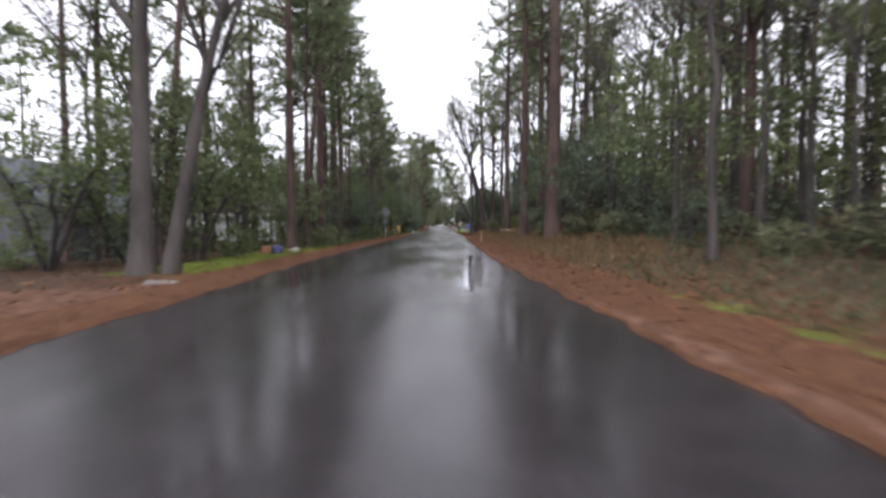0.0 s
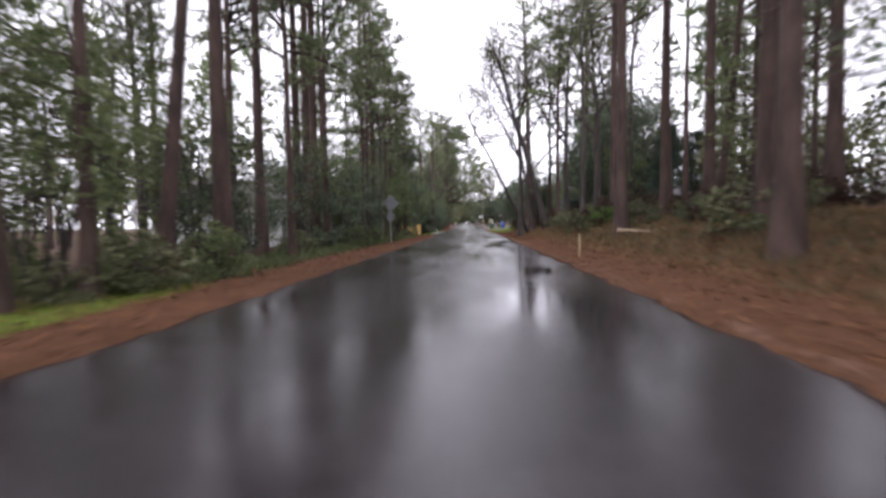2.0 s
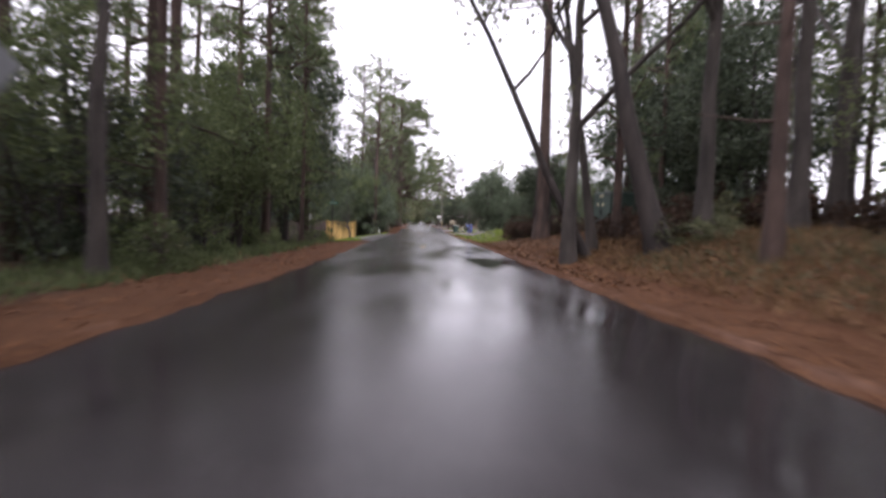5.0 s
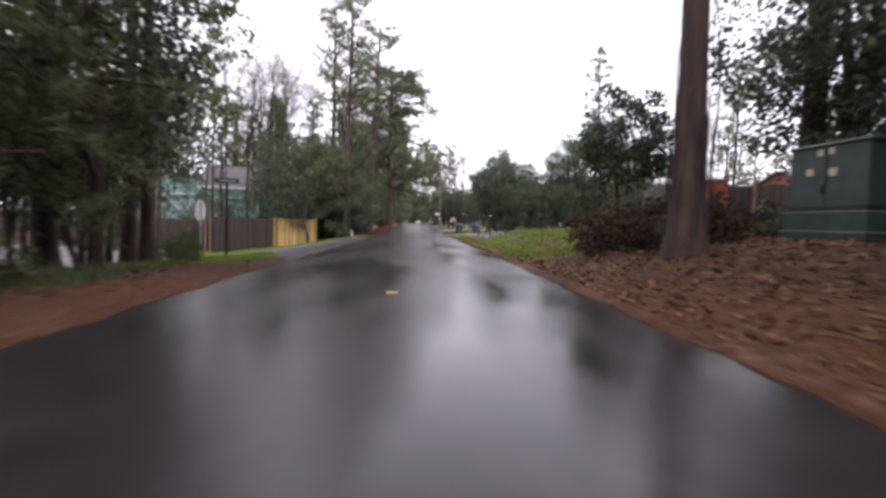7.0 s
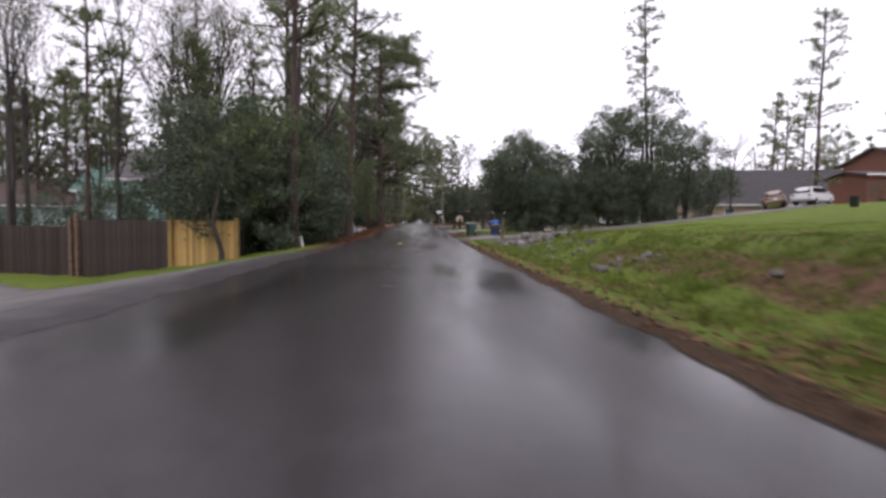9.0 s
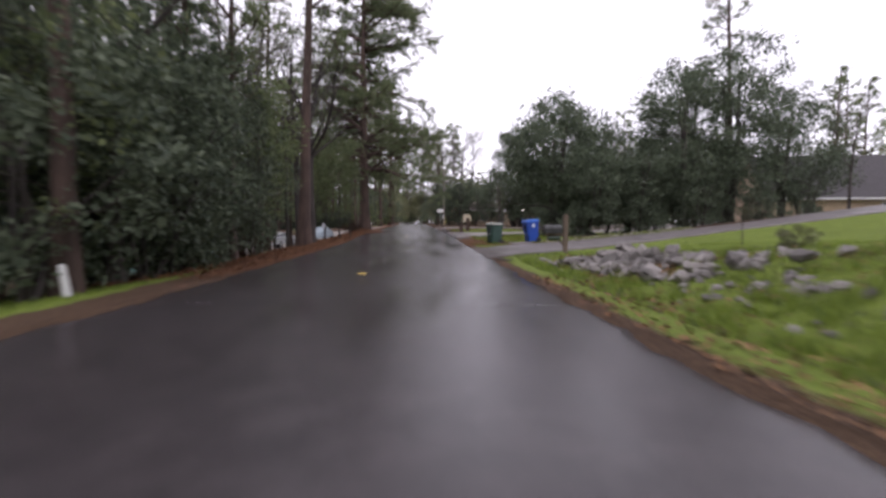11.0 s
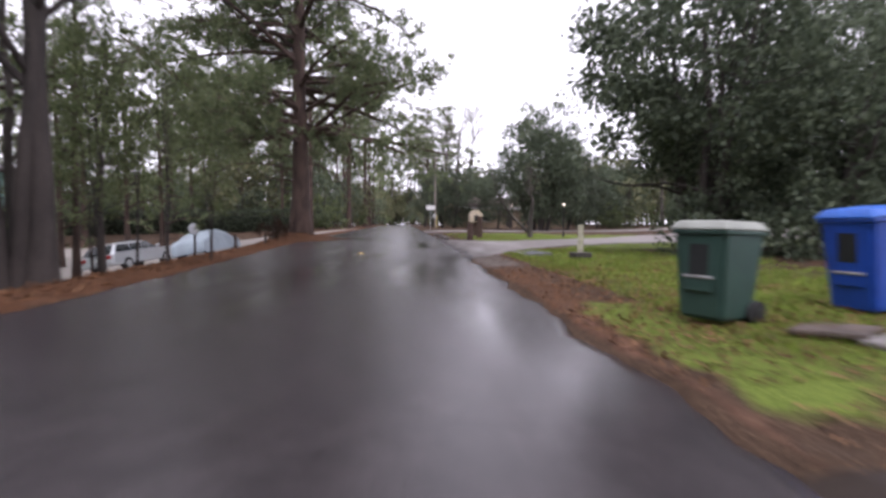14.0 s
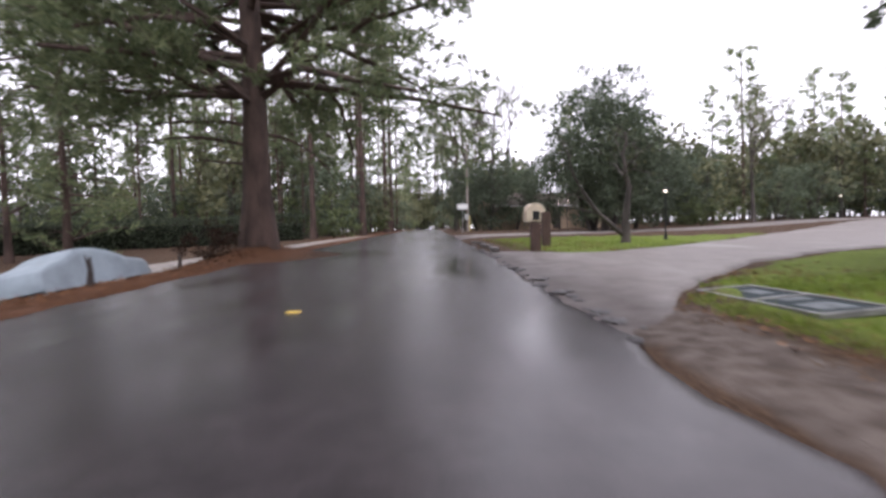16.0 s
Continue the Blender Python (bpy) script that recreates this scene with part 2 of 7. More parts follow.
def ground_mat():
    """Soil, pine straw, leaf litter and turf, mixed by three surface attributes and broken up by noise."""
    m = bpy.data.materials.new("ground_cover")
    m.use_nodes = True
    n, k = m.node_tree.nodes, m.node_tree.links
    b = n["Principled BSDF"]
    b.inputs["Roughness"].default_value = 0.9
    b.inputs["Specular IOR Level"].default_value = 0.12
    tc = n.new("ShaderNodeTexCoord")

    def noise_of(scale, detail=4):
        t = n.new("ShaderNodeTexNoise")
        t.inputs["Scale"].default_value, t.inputs["Detail"].default_value = scale, detail
        k.new(tc.outputs["Object"], t.inputs["Vector"])
        return t.outputs[0]

    def ramp_of(src, stops):
        r = n.new("ShaderNodeValToRGB")
        e = r.color_ramp.elements
        e[0].position, e[0].color = stops[0][0], (*stops[0][1], 1)
        e[1].position, e[1].color = stops[-1][0], (*stops[-1][1], 1)
        for p, c in stops[1:-1]:
            x = e.new(p)
            x.color = (*c, 1)
        k.new(src, r.inputs[0])
        return r.outputs[0]

    fine, mid, wide, patch = noise_of(38), noise_of(5), noise_of(0.7), noise_of(1.9, 7)
    litter = ramp_of(fine, [(0.3, (0.024, 0.016, 0.011)), (0.5, (0.064, 0.04, 0.026)), (0.7, (0.145, 0.094, 0.058))])
    straw = ramp_of(fine, [(0.3, (0.045, 0.02, 0.012)), (0.5, (0.105, 0.049, 0.026)), (0.7, (0.19, 0.1, 0.052))])
    turf = ramp_of(fine, [(0.3, (0.045, 0.066, 0.013)), (0.5, (0.115, 0.16, 0.026)), (0.72, (0.235, 0.27, 0.057))])
    clay = ramp_of(mid, [(0.35, (0.085, 0.044, 0.029)), (0.65, (0.18, 0.10, 0.066))])
    silt = ramp_of(mid, [(0.35, (0.072, 0.056, 0.046)), (0.65, (0.145, 0.12, 0.103))])

    def mask(name, src, soft):
        a = n.new("ShaderNodeAttribute")
        a.attribute_name = name
        add = n.new("ShaderNodeMath")
        add.operation = "ADD"
        k.new(a.outputs["Fac"], add.inputs[0])
        k.new(src, add.inputs[1])
        r = n.new("ShaderNodeMapRange")
        r.inputs["From Min"].default_value, r.inputs["From Max"].default_value = 1.0 - soft, 1.0 + soft
        k.new(add.outputs[0], r.inputs[0])
        return r.outputs[0]

    def over(fac, low, high):
        x = n.new("ShaderNodeMix")
        x.data_type = "RGBA"
        k.new(fac, x.inputs["Factor"])
        k.new(low, x.inputs["A"])
        k.new(high, x.inputs["B"])
        return x.outputs["Result"]

    col = over(mask("straw", mid, 0.12), litter, straw)
    col = over(mask("turf", patch, 0.14), col, turf)
    col = over(mask("clay", wide, 0.10), col, clay)
    col = over(mask("silt", patch, 0.16), col, silt)
    hs = n.new("ShaderNodeHueSaturation")
    v = n.new("ShaderNodeMapRange")
    v.inputs["To Min"].default_value, v.inputs["To Max"].default_value = 0.7, 1.25
    k.new(wide, v.inputs[0])
    k.new(v.outputs[0], hs.inputs["Value"])
    k.new(col, hs.inputs["Color"])
    k.new(hs.outputs[0], b.inputs["Base Color"])
    bp = n.new("ShaderNodeBump")
    bp.inputs["Strength"].default_value, bp.inputs["Distance"].default_value = 0.9, 0.04
    k.new(fine, bp.inputs["Height"])
    k.new(bp.outputs[0], b.inputs["Normal"])
    return m


GROUND = ground_mat()

# ---- the lie of the land ----
R_Y = [-60, 0, 8, 17, 40, 62, 75, 85, 100, 110, 118, 124, 130, 135, 150, 180, 230, 320, 900]
R_X = [3.9, 2.3, 1.85, 1.2, 0.87, 0.5, 0.15, -0.28, -0.7, -0.88, -0.92, -1.12, -1.08, -1.2, -1.9, -3.2, -5.2, -8.5, -28]
L_Y = [-60, 4, 18, 36, 62, 72, 106, 112, 124, 133, 140, 150, 180, 230, 320, 900]
L_X = [-3.0, -4.0, -5.05, -5.3, -5.75, -6.3, -7.1, -7.5, -7.9, -8.8, -9.2, -9.2, -10, -12, -15, -35]
Z_Y, Z_Z = [-100, 122, 134, 147, 180, 230, 320, 900], [0, 0, 0.08, 0.3, 0.7, 1.0, 1.1, 1.1]


def eased(ys, vs, y):
    y = np.asarray(y, float)
    return sum(np.interp(y + o, ys, vs) for o in (-6, -3, 0, 3, 6)) / 5


def right_edge(y):
    return eased(R_Y, R_X, y)


def left_edge(y):
    return eased(L_Y, L_X, y)


def road_height(y):
    return eased(Z_Y, Z_Z, y)


BANK_D = [0, 1, 2, 3.5, 5, 8, 12, 20, 35, 60]
BANK_Y = [8, 20, 32, 58, 68, 78, 84, 97, 103, 108, 110.8, 118, 128, 137, 150, 200]
BANK = np.array([
    [0, 0, 0.10, 0.2, 0.3, 0.5, 0.7, 1.0, 1.2, 1.5],
    [0, 0.03, 0.28, 0.75, 0.95, 1.15, 1.3, 1.5, 2, 2],
    [0, 0.03, 0.33, 0.88, 1.15, 1.4, 1.55, 1.7, 2, 2],
    [0, 0.03, 0.33, 0.88, 1.15, 1.4, 1.55, 1.8, 2, 2],
    [0, 0.03, 0.25, 0.55, 0.82, 1.05, 1.5, 2.1, 3, 3],
    [0, 0.02, 0.20, 0.55, 0.85, 1.1, 1.5, 2.2, 3.2, 3.5],
    [0, -0.05, -0.10, 0.45, 0.85, 1.15, 1.6, 2.3, 3.4, 4],
    [0, -0.05, -0.08, 0.40, 0.8, 1.1, 1.5, 2.2, 3.4, 4],
    [0, -0.07, -0.20, 0.22, 0.62, 0.85, 1.2, 2.0, 3.4, 4],
    [0, -0.10, -0.36, 0.02, 0.30, 0.45, 0.85, 1.8, 3.4, 4],
    [0, 0.02, 0.06, 0.12, 0.2, 0.45, 0.9, 1.8, 3.4, 4],
    [0, 0.03, 0.08, 0.13, 0.2, 0.4, 0.75, 1.6, 3.3, 4],
    [0, 0.02, 0.05, 0.11, 0.18, 0.3, 0.55, 1.4, 3.3, 4],
    [0, 0.02, 0.04, 0.07, 0.1, 0.12, 0.15, 0.45, 1.2, 1.7],
    [0, 0.05, 0.07, 0.08, 0.08, 0.05, 0.02, 0.05, 0.4, 0.7],
    [0, 0.05, 0.08, 0.1, 0.12, 0.12, 0.12, 0.2, 0.6, 0.8],
])
FALL_Y, FALL = [-100, 50, 70, 82, 90, 96, 101, 126, 132, 144, 158, 175, 300], [0.02, 0.035, 0.06, 0.14, 0.20, 0.19, 0.16, 0.165, 0.20, 0.20, 0.08, 0.01, 0.0]

# paved side areas: x stations with their near and far limits in y
PAVED = {
    "side_street": ([-60, -40, -24, -20, -14, -10, -8.2, -7.2, -5.7], [91, 88.5, 86, 85.2, 83.6, 81.6, 79.6, 77.6, 74.0], [110, 105, 101, 99.5, 97.0, 96.0, 95.8, 96.3, 98.5]),
    "driveway_right": ([-2.0, -0.3, 0.7, 2, 5, 12, 20, 34], [108.6, 110.9, 111.7, 112.8, 114.8, 118.6, 121.0, 124.0], [117.3, 117.4, 118.0, 119.0, 120.9, 124.6, 127.4, 130.0]),
    "driveway_far": ([-2.3, -0.6, 0.5, 1.7, 4, 8, 15, 30, 60], [130.6, 132.4, 134.3, 136.0, 138.4, 141.4, 144.5, 150, 160], [147.0, 144.8, 142.9, 142.8, 144.0, 148.4, 156, 170, 195]),
    "driveway_beyond": ([-2.6, -1.5, 0, 20, 40], [158.5, 160.5, 161.5, 168, 178], [170.5, 168.5, 167.5, 174, 186]),
    "parking_court": ([-60, -30, -21, -16.5, -14, -12.4, -11.2, -10.3], [141.5, 141.5, 140.6, 134.4, 136.2, 141, 150.5, 166], [152, 154, 156, 157, 160, 166, 176, 182]),
}


def pave_mask(x, y):
    """1 on a paved side area, falling to 0 within a metre and a half of it."""
    out = np.zeros_like(x)
    for xs, near, far in PAVED.values():
        a, b = np.interp(x, xs, near), np.interp(x, xs, far)
        off = np.maximum(np.maximum(a - y, y - b), np.maximum(xs[0] - x, x - xs[-1]))
        out = np.maximum(out, np.clip(1 - off / 1.5, 0, 1))
    return out


def wavy(x, y):
    return (np.sin(x * 1.7 + 0.6 * y) * np.cos(y * 1.3 - 0.8 * x) + 0.6 * np.sin(3.1 * x + 1.9) * np.sin(2.7 * y + 0.4 * x) + 0.5 * np.sin(0.5 * x + 2) * np.sin(0.43 * y)) / 2


def land(x, y, dip=True):
    """The height of the ground."""
    x, y = np.broadcast_arrays(np.asarray(x, float), np.asarray(y, float))
    r, l, base = right_edge(y), left_edge(y), road_height(y)
    d = np.clip(x - r, 0, 60)
    up = np.zeros_like(d)
    yi = np.clip(np.interp(y, BANK_Y, range(len(BANK_Y))), 0, len(BANK_Y) - 1.001)
    i = yi.astype(int)
    f = yi - i
    rows = np.array([np.interp(d, BANK_D, row) for row in BANK])
    up = np.take_along_axis(rows, i[None], 0)[0] * (1 - f) + np.take_along_axis(rows, i[None] + 1, 0)[0] * f
    e = np.clip(l - x, 0, 60)
    down = np.interp(y, FALL_Y, FALL) * np.clip(e - 0.9, 0, 11)
    mound = 0.4 * np.exp(-((x + 9.9) ** 2 + (y - 145.3) ** 2) / 6.0)
    rough = wavy(x, y) * (1 - pave_mask(x, y)) * np.clip((d + e - 0.8) / 3, 0, 1) * 0.09 * (1 + 1.3 * (d > 0) * np.clip((y - 78) / 3, 0, 1) * np.clip((103 - y) / 3, 0, 1) * np.clip((6 - d) / 2, 0, 1))
    on = (x > l) & (x < r)
    crown = np.where(on, -0.11, 0.0)
    sunk = -0.05 * np.clip(pave_mask(x, y) * 3 - 2, 0, 1) if dip else 0
    return base + up - down + mound + rough + crown + sunk


def ground_z(x, y):
    return float(land(np.array([x]), np.array([y]))[0])


# ---- mesh helpers ----
def mesh_of(name, verts, faces, material, smooth=False, mats=()):
    me = bpy.data.meshes.new(name)
    me.from_pydata([tuple(map(float, v)) for v in verts] if not isinstance(verts, np.ndarray) else verts.tolist(), [], faces if isinstance(faces, list) else faces.tolist())
    for m in (mats or (material,)):
        me.materials.append(m)
    if smooth:
        me.polygons.foreach_set("use_smooth", [True] * len(me.polygons))
    me.update()
    return me


def empty(name, m=None):
    ob = new(name)
    ob.empty_display_size = 0.2
    ob.matrix_basis = m or Matrix()
    return ob


def child(name, me, parent, label="", at=None):
    ob = new(name, me)
    ob.parent = parent
    if at is not None:
        ob.matrix_basis = at
    if label:
        ob["label"] = label
    return ob


def part(name, bm, material, parent, label="", smooth=False, at=None):
    me = bpy.data.meshes.new(name)
    bm.to_mesh(me)
    bm.free()
    me.materials.append(material)
    if smooth:
        me.polygons.foreach_set("use_smooth", [True] * len(me.polygons))
    return child(name, me, parent, label, at)


def box(bm, lo, hi, bevel=0.0, taper=1.0):
    """A block from corner to corner, its top drawn in by taper, its edges rounded."""
    made = bmesh.ops.create_cube(bm, size=1)["verts"]
    c, s = [(a + b) / 2 for a, b in zip(lo, hi)], [b - a for a, b in zip(lo, hi)]
    for v in made:
        k = taper if v.co.z > 0 else 1
        v.co = Vector((c[0] + v.co.x * s[0] * k, c[1] + v.co.y * s[1] * k, c[2] + v.co.z * s[2]))
    if bevel:
        es = list({e for v in made for e in v.link_edges})
        bmesh.ops.bevel(bm, geom=es, offset=bevel, segments=2, affect="EDGES", profile=0.5)
    return bm


def block(lo, hi, bevel=0.0, taper=1.0):
    return box(bmesh.new(), lo, hi, bevel, taper)


def rod(a, b, r, sides=10, r2=None, bm=None):
    bm = bm or bmesh.new()
    a, b = Vector(a), Vector(b)
    turn = (b - a).to_track_quat("Z", "Y").to_matrix().to_4x4()
    m = Matrix.Translation((a + b) / 2) @ turn
    bmesh.ops.create_cone(bm, cap_ends=True, segments=sides, radius1=r, radius2=r if r2 is None else r2, depth=(b - a).length, matrix=m)
    return bm


def prism(points, y0, y1, bm=None):
    """The outline points (x, z), drawn from y0 to y1."""
    bm = bm or bmesh.new()
    a = [bm.verts.new((x, y0, z)) for x, z in points]
    b = [bm.verts.new((x, y1, z)) for x, z in points]
    n = len(points)
    bm.faces.new(a[::-1])
    bm.faces.new(b)
    for i in range(n):
        bm.faces.new((a[i], a[(i + 1) % n], b[(i + 1) % n], b[i]))
    bmesh.ops.recalc_face_normals(bm, faces=bm.faces)
    return bm


# ---- ground, road and paving ----
def build_ground():
    ys = np.concatenate([[-900, -500, -250, -120, -70, -45], np.arange(-30, 0, 2.0), np.arange(0, 170, 0.7), np.arange(170, 260, 2.5), [270, 290, 320, 360, 420, 520, 700, 1000, 1600, 2600]])
    side = np.concatenate([[0.0, 0.12, 0.3, 0.5, 0.75, 1.0], np.arange(1.4, 16, 0.45), np.arange(16.5, 40, 1.5), [43, 48, 56, 70, 95, 140, 220, 400, 900, 2200]])
    r, l = right_edge(ys), left_edge(ys)
    wob = 0.05 * np.sin(ys * 2.3) + 0.04 * np.sin(ys * 5.1 + 1) + 0.03 * np.sin(ys * 9.7)
    inner = np.array([0.02, 0.25, 0.5, 0.75, 0.98])
    X = np.concatenate([(l[:, None] - side[::-1][None]), l[:, None] + (r - l)[:, None] * inner[None], r[:, None] + side[None]], 1)
    X[:, len(side) - 1] += 0.10 + wob
    X[:, len(side) + len(inner)] -= 0.10 - wob
    Y = np.repeat(ys[:, None], X.shape[1], 1)
    Z = land(X.ravel(), Y.ravel()).reshape(X.shape)
    far = np.clip((np.abs(Y - 80) - 400) / 800, 0, 1)
    Z = Z * (1 - far)
    rows, cols = X.shape
    idx = np.arange(rows * cols).reshape(rows, cols)
    faces = np.stack([idx[:-1, :-1], idx[:-1, 1:], idx[1:, 1:], idx[1:, :-1]], -1).reshape(-1, 4)
    me = mesh_of("ground", np.stack([X, Y, Z], -1).reshape(-1, 3), faces, GROUND, True)
    x, y = X.ravel(), Y.ravel()
    d, e = x - right_edge(y), left_edge(y) - x
    onr = d > 0
    # turf
    turf = np.zeros_like(x)
    ramp = lambda v, a, b: np.clip((v - a) / (b - a), 0, 1)
    lawn = onr * ramp(y, 76, 80) * (1 - ramp(y, 121.5, 123)) * ramp(d, 0.02, 0.55) * 0.8
    lawn = np.maximum(lawn, onr * ramp(y, 119, 121) * (1 - ramp(y, 156, 158)) * ramp(d, 0.7, 2.4) * 0.74)
    lawn *= 1 - 0.9 * (onr * ramp(y, 122, 125) * (1 - ramp(y, 134, 136)) * ramp(d, 4.6, 6.4))
    turf = np.maximum(turf, lawn)
    strip = (e > 0) * ramp(y, 94, 96) * (1 - ramp(y, 104, 108)) * ramp(e, 0.5, 0.9) * (1 - ramp(e, 26, 34))
    turf = np.maximum(turf, strip * 0.9)
    corner = (e > 0) * np.exp(-((x + 8.8) ** 2 + (y - 78.0) ** 2) / 7)
    turf = np.maximum(turf, corner)
    early = (e > 0) * ramp(y, 9, 14) * (1 - ramp(y, 24, 30)) * ramp(e, 1.0, 1.8) * (1 - ramp(e, 3.2, 4.5)) * 0.75
    turf = np.maximum(turf, early)
    near_r = onr * (1 - ramp(y, 8, 12)) * ramp(d, 1.1, 1.4) * (1 - ramp(d, 1.7, 2.3)) * 0.42
    turf = np.maximum(turf, near_r)
    bankg = onr * ramp(y, 28, 34) * (1 - ramp(y, 48, 56)) * ramp(d, 1.6, 2.4) * (1 - ramp(d, 5, 7)) * 0.42
    turf = np.maximum(turf, bankg)
    # turf thins out beside the paving
    turf *= 1 - 0.75 * np.clip(pave_mask(x, y) * 2 - 1.0, 0, 1) * onr
    # pine straw
    straw = np.where(onr, 1 - ramp(d, 1.6, 4.2), 1 - ramp(e, 1.3, 2.5)) * (1 - ramp(y, 66, 76))
    straw = np.maximum(straw, (e > 0) * ramp(y, 100, 106) * (1 - ramp(e, 2.5, 5)) * 0.85)
    straw = np.maximum(straw, 1.2 * np.exp(-((x + 10.2) ** 2 / 6 + (y - 146) ** 2 / 60)))
    straw = np.maximum(straw, onr * ramp(y, 12, 18) * (1 - ramp(y, 60, 66)) * 0.55)
    straw = np.maximum(straw, onr * ramp(y, 118, 120) * (1 - ramp(y, 127, 130)) * (1 - ramp(d, 0.5, 1.8)) * 0.55)
    # bare clay beside the asphalt and on the bank
    clay = onr * (1 - ramp(d, 0.05, np.where((y > 79) & (y < 111), 0.3, 0.75))) * np.where((y > 79) & (y < 111), 0.5, 0.62) * (1 - 0.6 * ramp(y, 121, 124))
    clay = np.maximum(clay, onr * ramp(y, 80, 84) * (1 - ramp(y, 92, 95)) * ramp(d, 2.0, 2.7) * (1 - ramp(d, 4.0, 5.2)) * 0.6)
    clay = np.maximum(clay, 0.72 * np.exp(-((d - 2.9) ** 2 / 1.6 + (y - 108.0) ** 2 / 4.5)) * onr)
    clay = np.maximum(clay, (e > 0) * (1 - ramp(e, 0.1, 0.4)) * 0.4)
    clay = np.maximum(clay, (e > 1) * (1 - ramp(y, 8.5, 10.5)) * ramp(y, -2, 2) * (1 - ramp(e, 6, 9)) * 0.75)
    silt = onr * ramp(y, 126.5, 129) * (1 - ramp(y, 139, 141)) * (1 - ramp(d, 0.8, 1.5)) * 0.8
    silt = np.maximum(silt, onr * ramp(y, 119, 122) * (1 - ramp(y, 139, 141)) * 0.22 * (1 - ramp(d, 2.0, 3.6)))
    silt = np.maximum(silt, onr * ramp(y, 104, 107) * (1 - ramp(y, 124, 126)) * np.clip(pave_mask(x, y) * 1.6 - 0.6, 0, 1) * (1 - ramp(d, 2.0, 4.0)) * 0.35)
    for name, values in (("turf", turf), ("straw", straw), ("clay", clay), ("silt", silt)):
        a = me.attributes.new(name, "FLOAT", "POINT")
        a.data.foreach_set("value", values.astype(np.float32))
    ob = new("ground", me)
    tagged(ob, "wet ground with pine straw, leaf litter and turf", "ground", kind="structure")


def build_road():
    ys = np.concatenate([[-60, -30], np.arange(-12, 160, 0.3), np.arange(160, 300, 2.0), [320, 380, 500, 900]])
    r, l = right_edge(ys), left_edge(ys)
    rag = lambda s: 0.05 * np.sin(ys * 1.9 + s) + 0.035 * np.sin(ys * 4.7 + 2 * s) + 0.025 * np.sin(ys * 11.3 + s)
    broken = 0.09 * np.clip(np.sin(ys * 0.9) * np.sin(ys * 2.1 + 1), 0, 1) * ((ys > 118) & (ys < 150))
    us = np.array([0.0, 0.012, 0.03, 0.07, 0.12, 0.18, 0.25, 0.33, 0.4, 0.5, 0.6, 0.67, 0.72, 0.77, 0.82, 0.88, 0.93, 0.97, 0.988, 1.0])
    lo, hi = l + rag(0.4), r + rag(2.1) - broken
    X = lo[:, None] + (hi - lo)[:, None] * us[None]
    h = -0.03 + 0.03 * (1 - (2 * us - 1) ** 2)
    h[0] = h[-1] = -0.10
    wear = -0.012 * (np.exp(-((us - 0.62) / 0.05) ** 2) + np.exp(-((us - 0.86) / 0.05) ** 2) + np.exp(-((us - 0.14) / 0.05) ** 2) + np.exp(-((us - 0.38) / 0.05) ** 2))
    Z = road_height(ys)[:, None] + (h + wear)[None]
    Y = np.repeat(ys[:, None], len(us), 1)
    rows, cols = X.shape
    idx = np.arange(rows * cols).reshape(rows, cols)
    faces = np.stack([idx[:-1, :-1], idx[:-1, 1:], idx[1:, 1:], idx[1:, :-1]], -1).reshape(-1, 4)
    me = mesh_of("road", np.stack([X, Y, Z], -1).reshape(-1, 3), faces, ASPHALT, True)
    # standing water in the worn tracks and along the low edges
    lying_water = 0.5 + 0.5 * np.sin(0.55 * ys + 1.2 * np.sin(0.21 * ys))
    lying_left = 0.5 + 0.5 * np.sin(0.43 * ys + 2.0 + np.sin(0.3 * ys))
    early = np.clip((80 - ys) / 8, 0, 1)
    late = np.clip((ys - 116) / 8, 0, 1) * 0.55
    pool = (early + late)[:, None] * (lying_water[:, None] * np.exp(-((us - 0.80) / 0.13) ** 2)[None] + 0.9 * np.clip((70 - ys) / 6, 0, 1)[:, None] * lying_left[:, None] * np.exp(-((us - 0.12) / 0.10) ** 2)[None])
    for px, py, long in [(-1.1, 66.0, 1.3), (-0.6, 82.2, 0.9), (-0.2, 72.5, 1.0), (0.8, 5.0, 1.6), (0.5, 13.0, 2.0), (-0.1, 31.0, 1.6), (-0.4, 37.5, 1.4)]:
        pool = np.maximum(pool, 1.1 * np.exp(-((X - px) / 0.42) ** 2 - ((Y - py) / long) ** 2))
    a = me.attributes.new("pool", "FLOAT", "POINT")
    a.data.foreach_set("value", np.clip(pool, 0, 1).ravel().astype(np.float32))
    ob = new("road", me)
    tagged(ob, "narrow asphalt road, dark and shining with rain", "road", kind="structure")


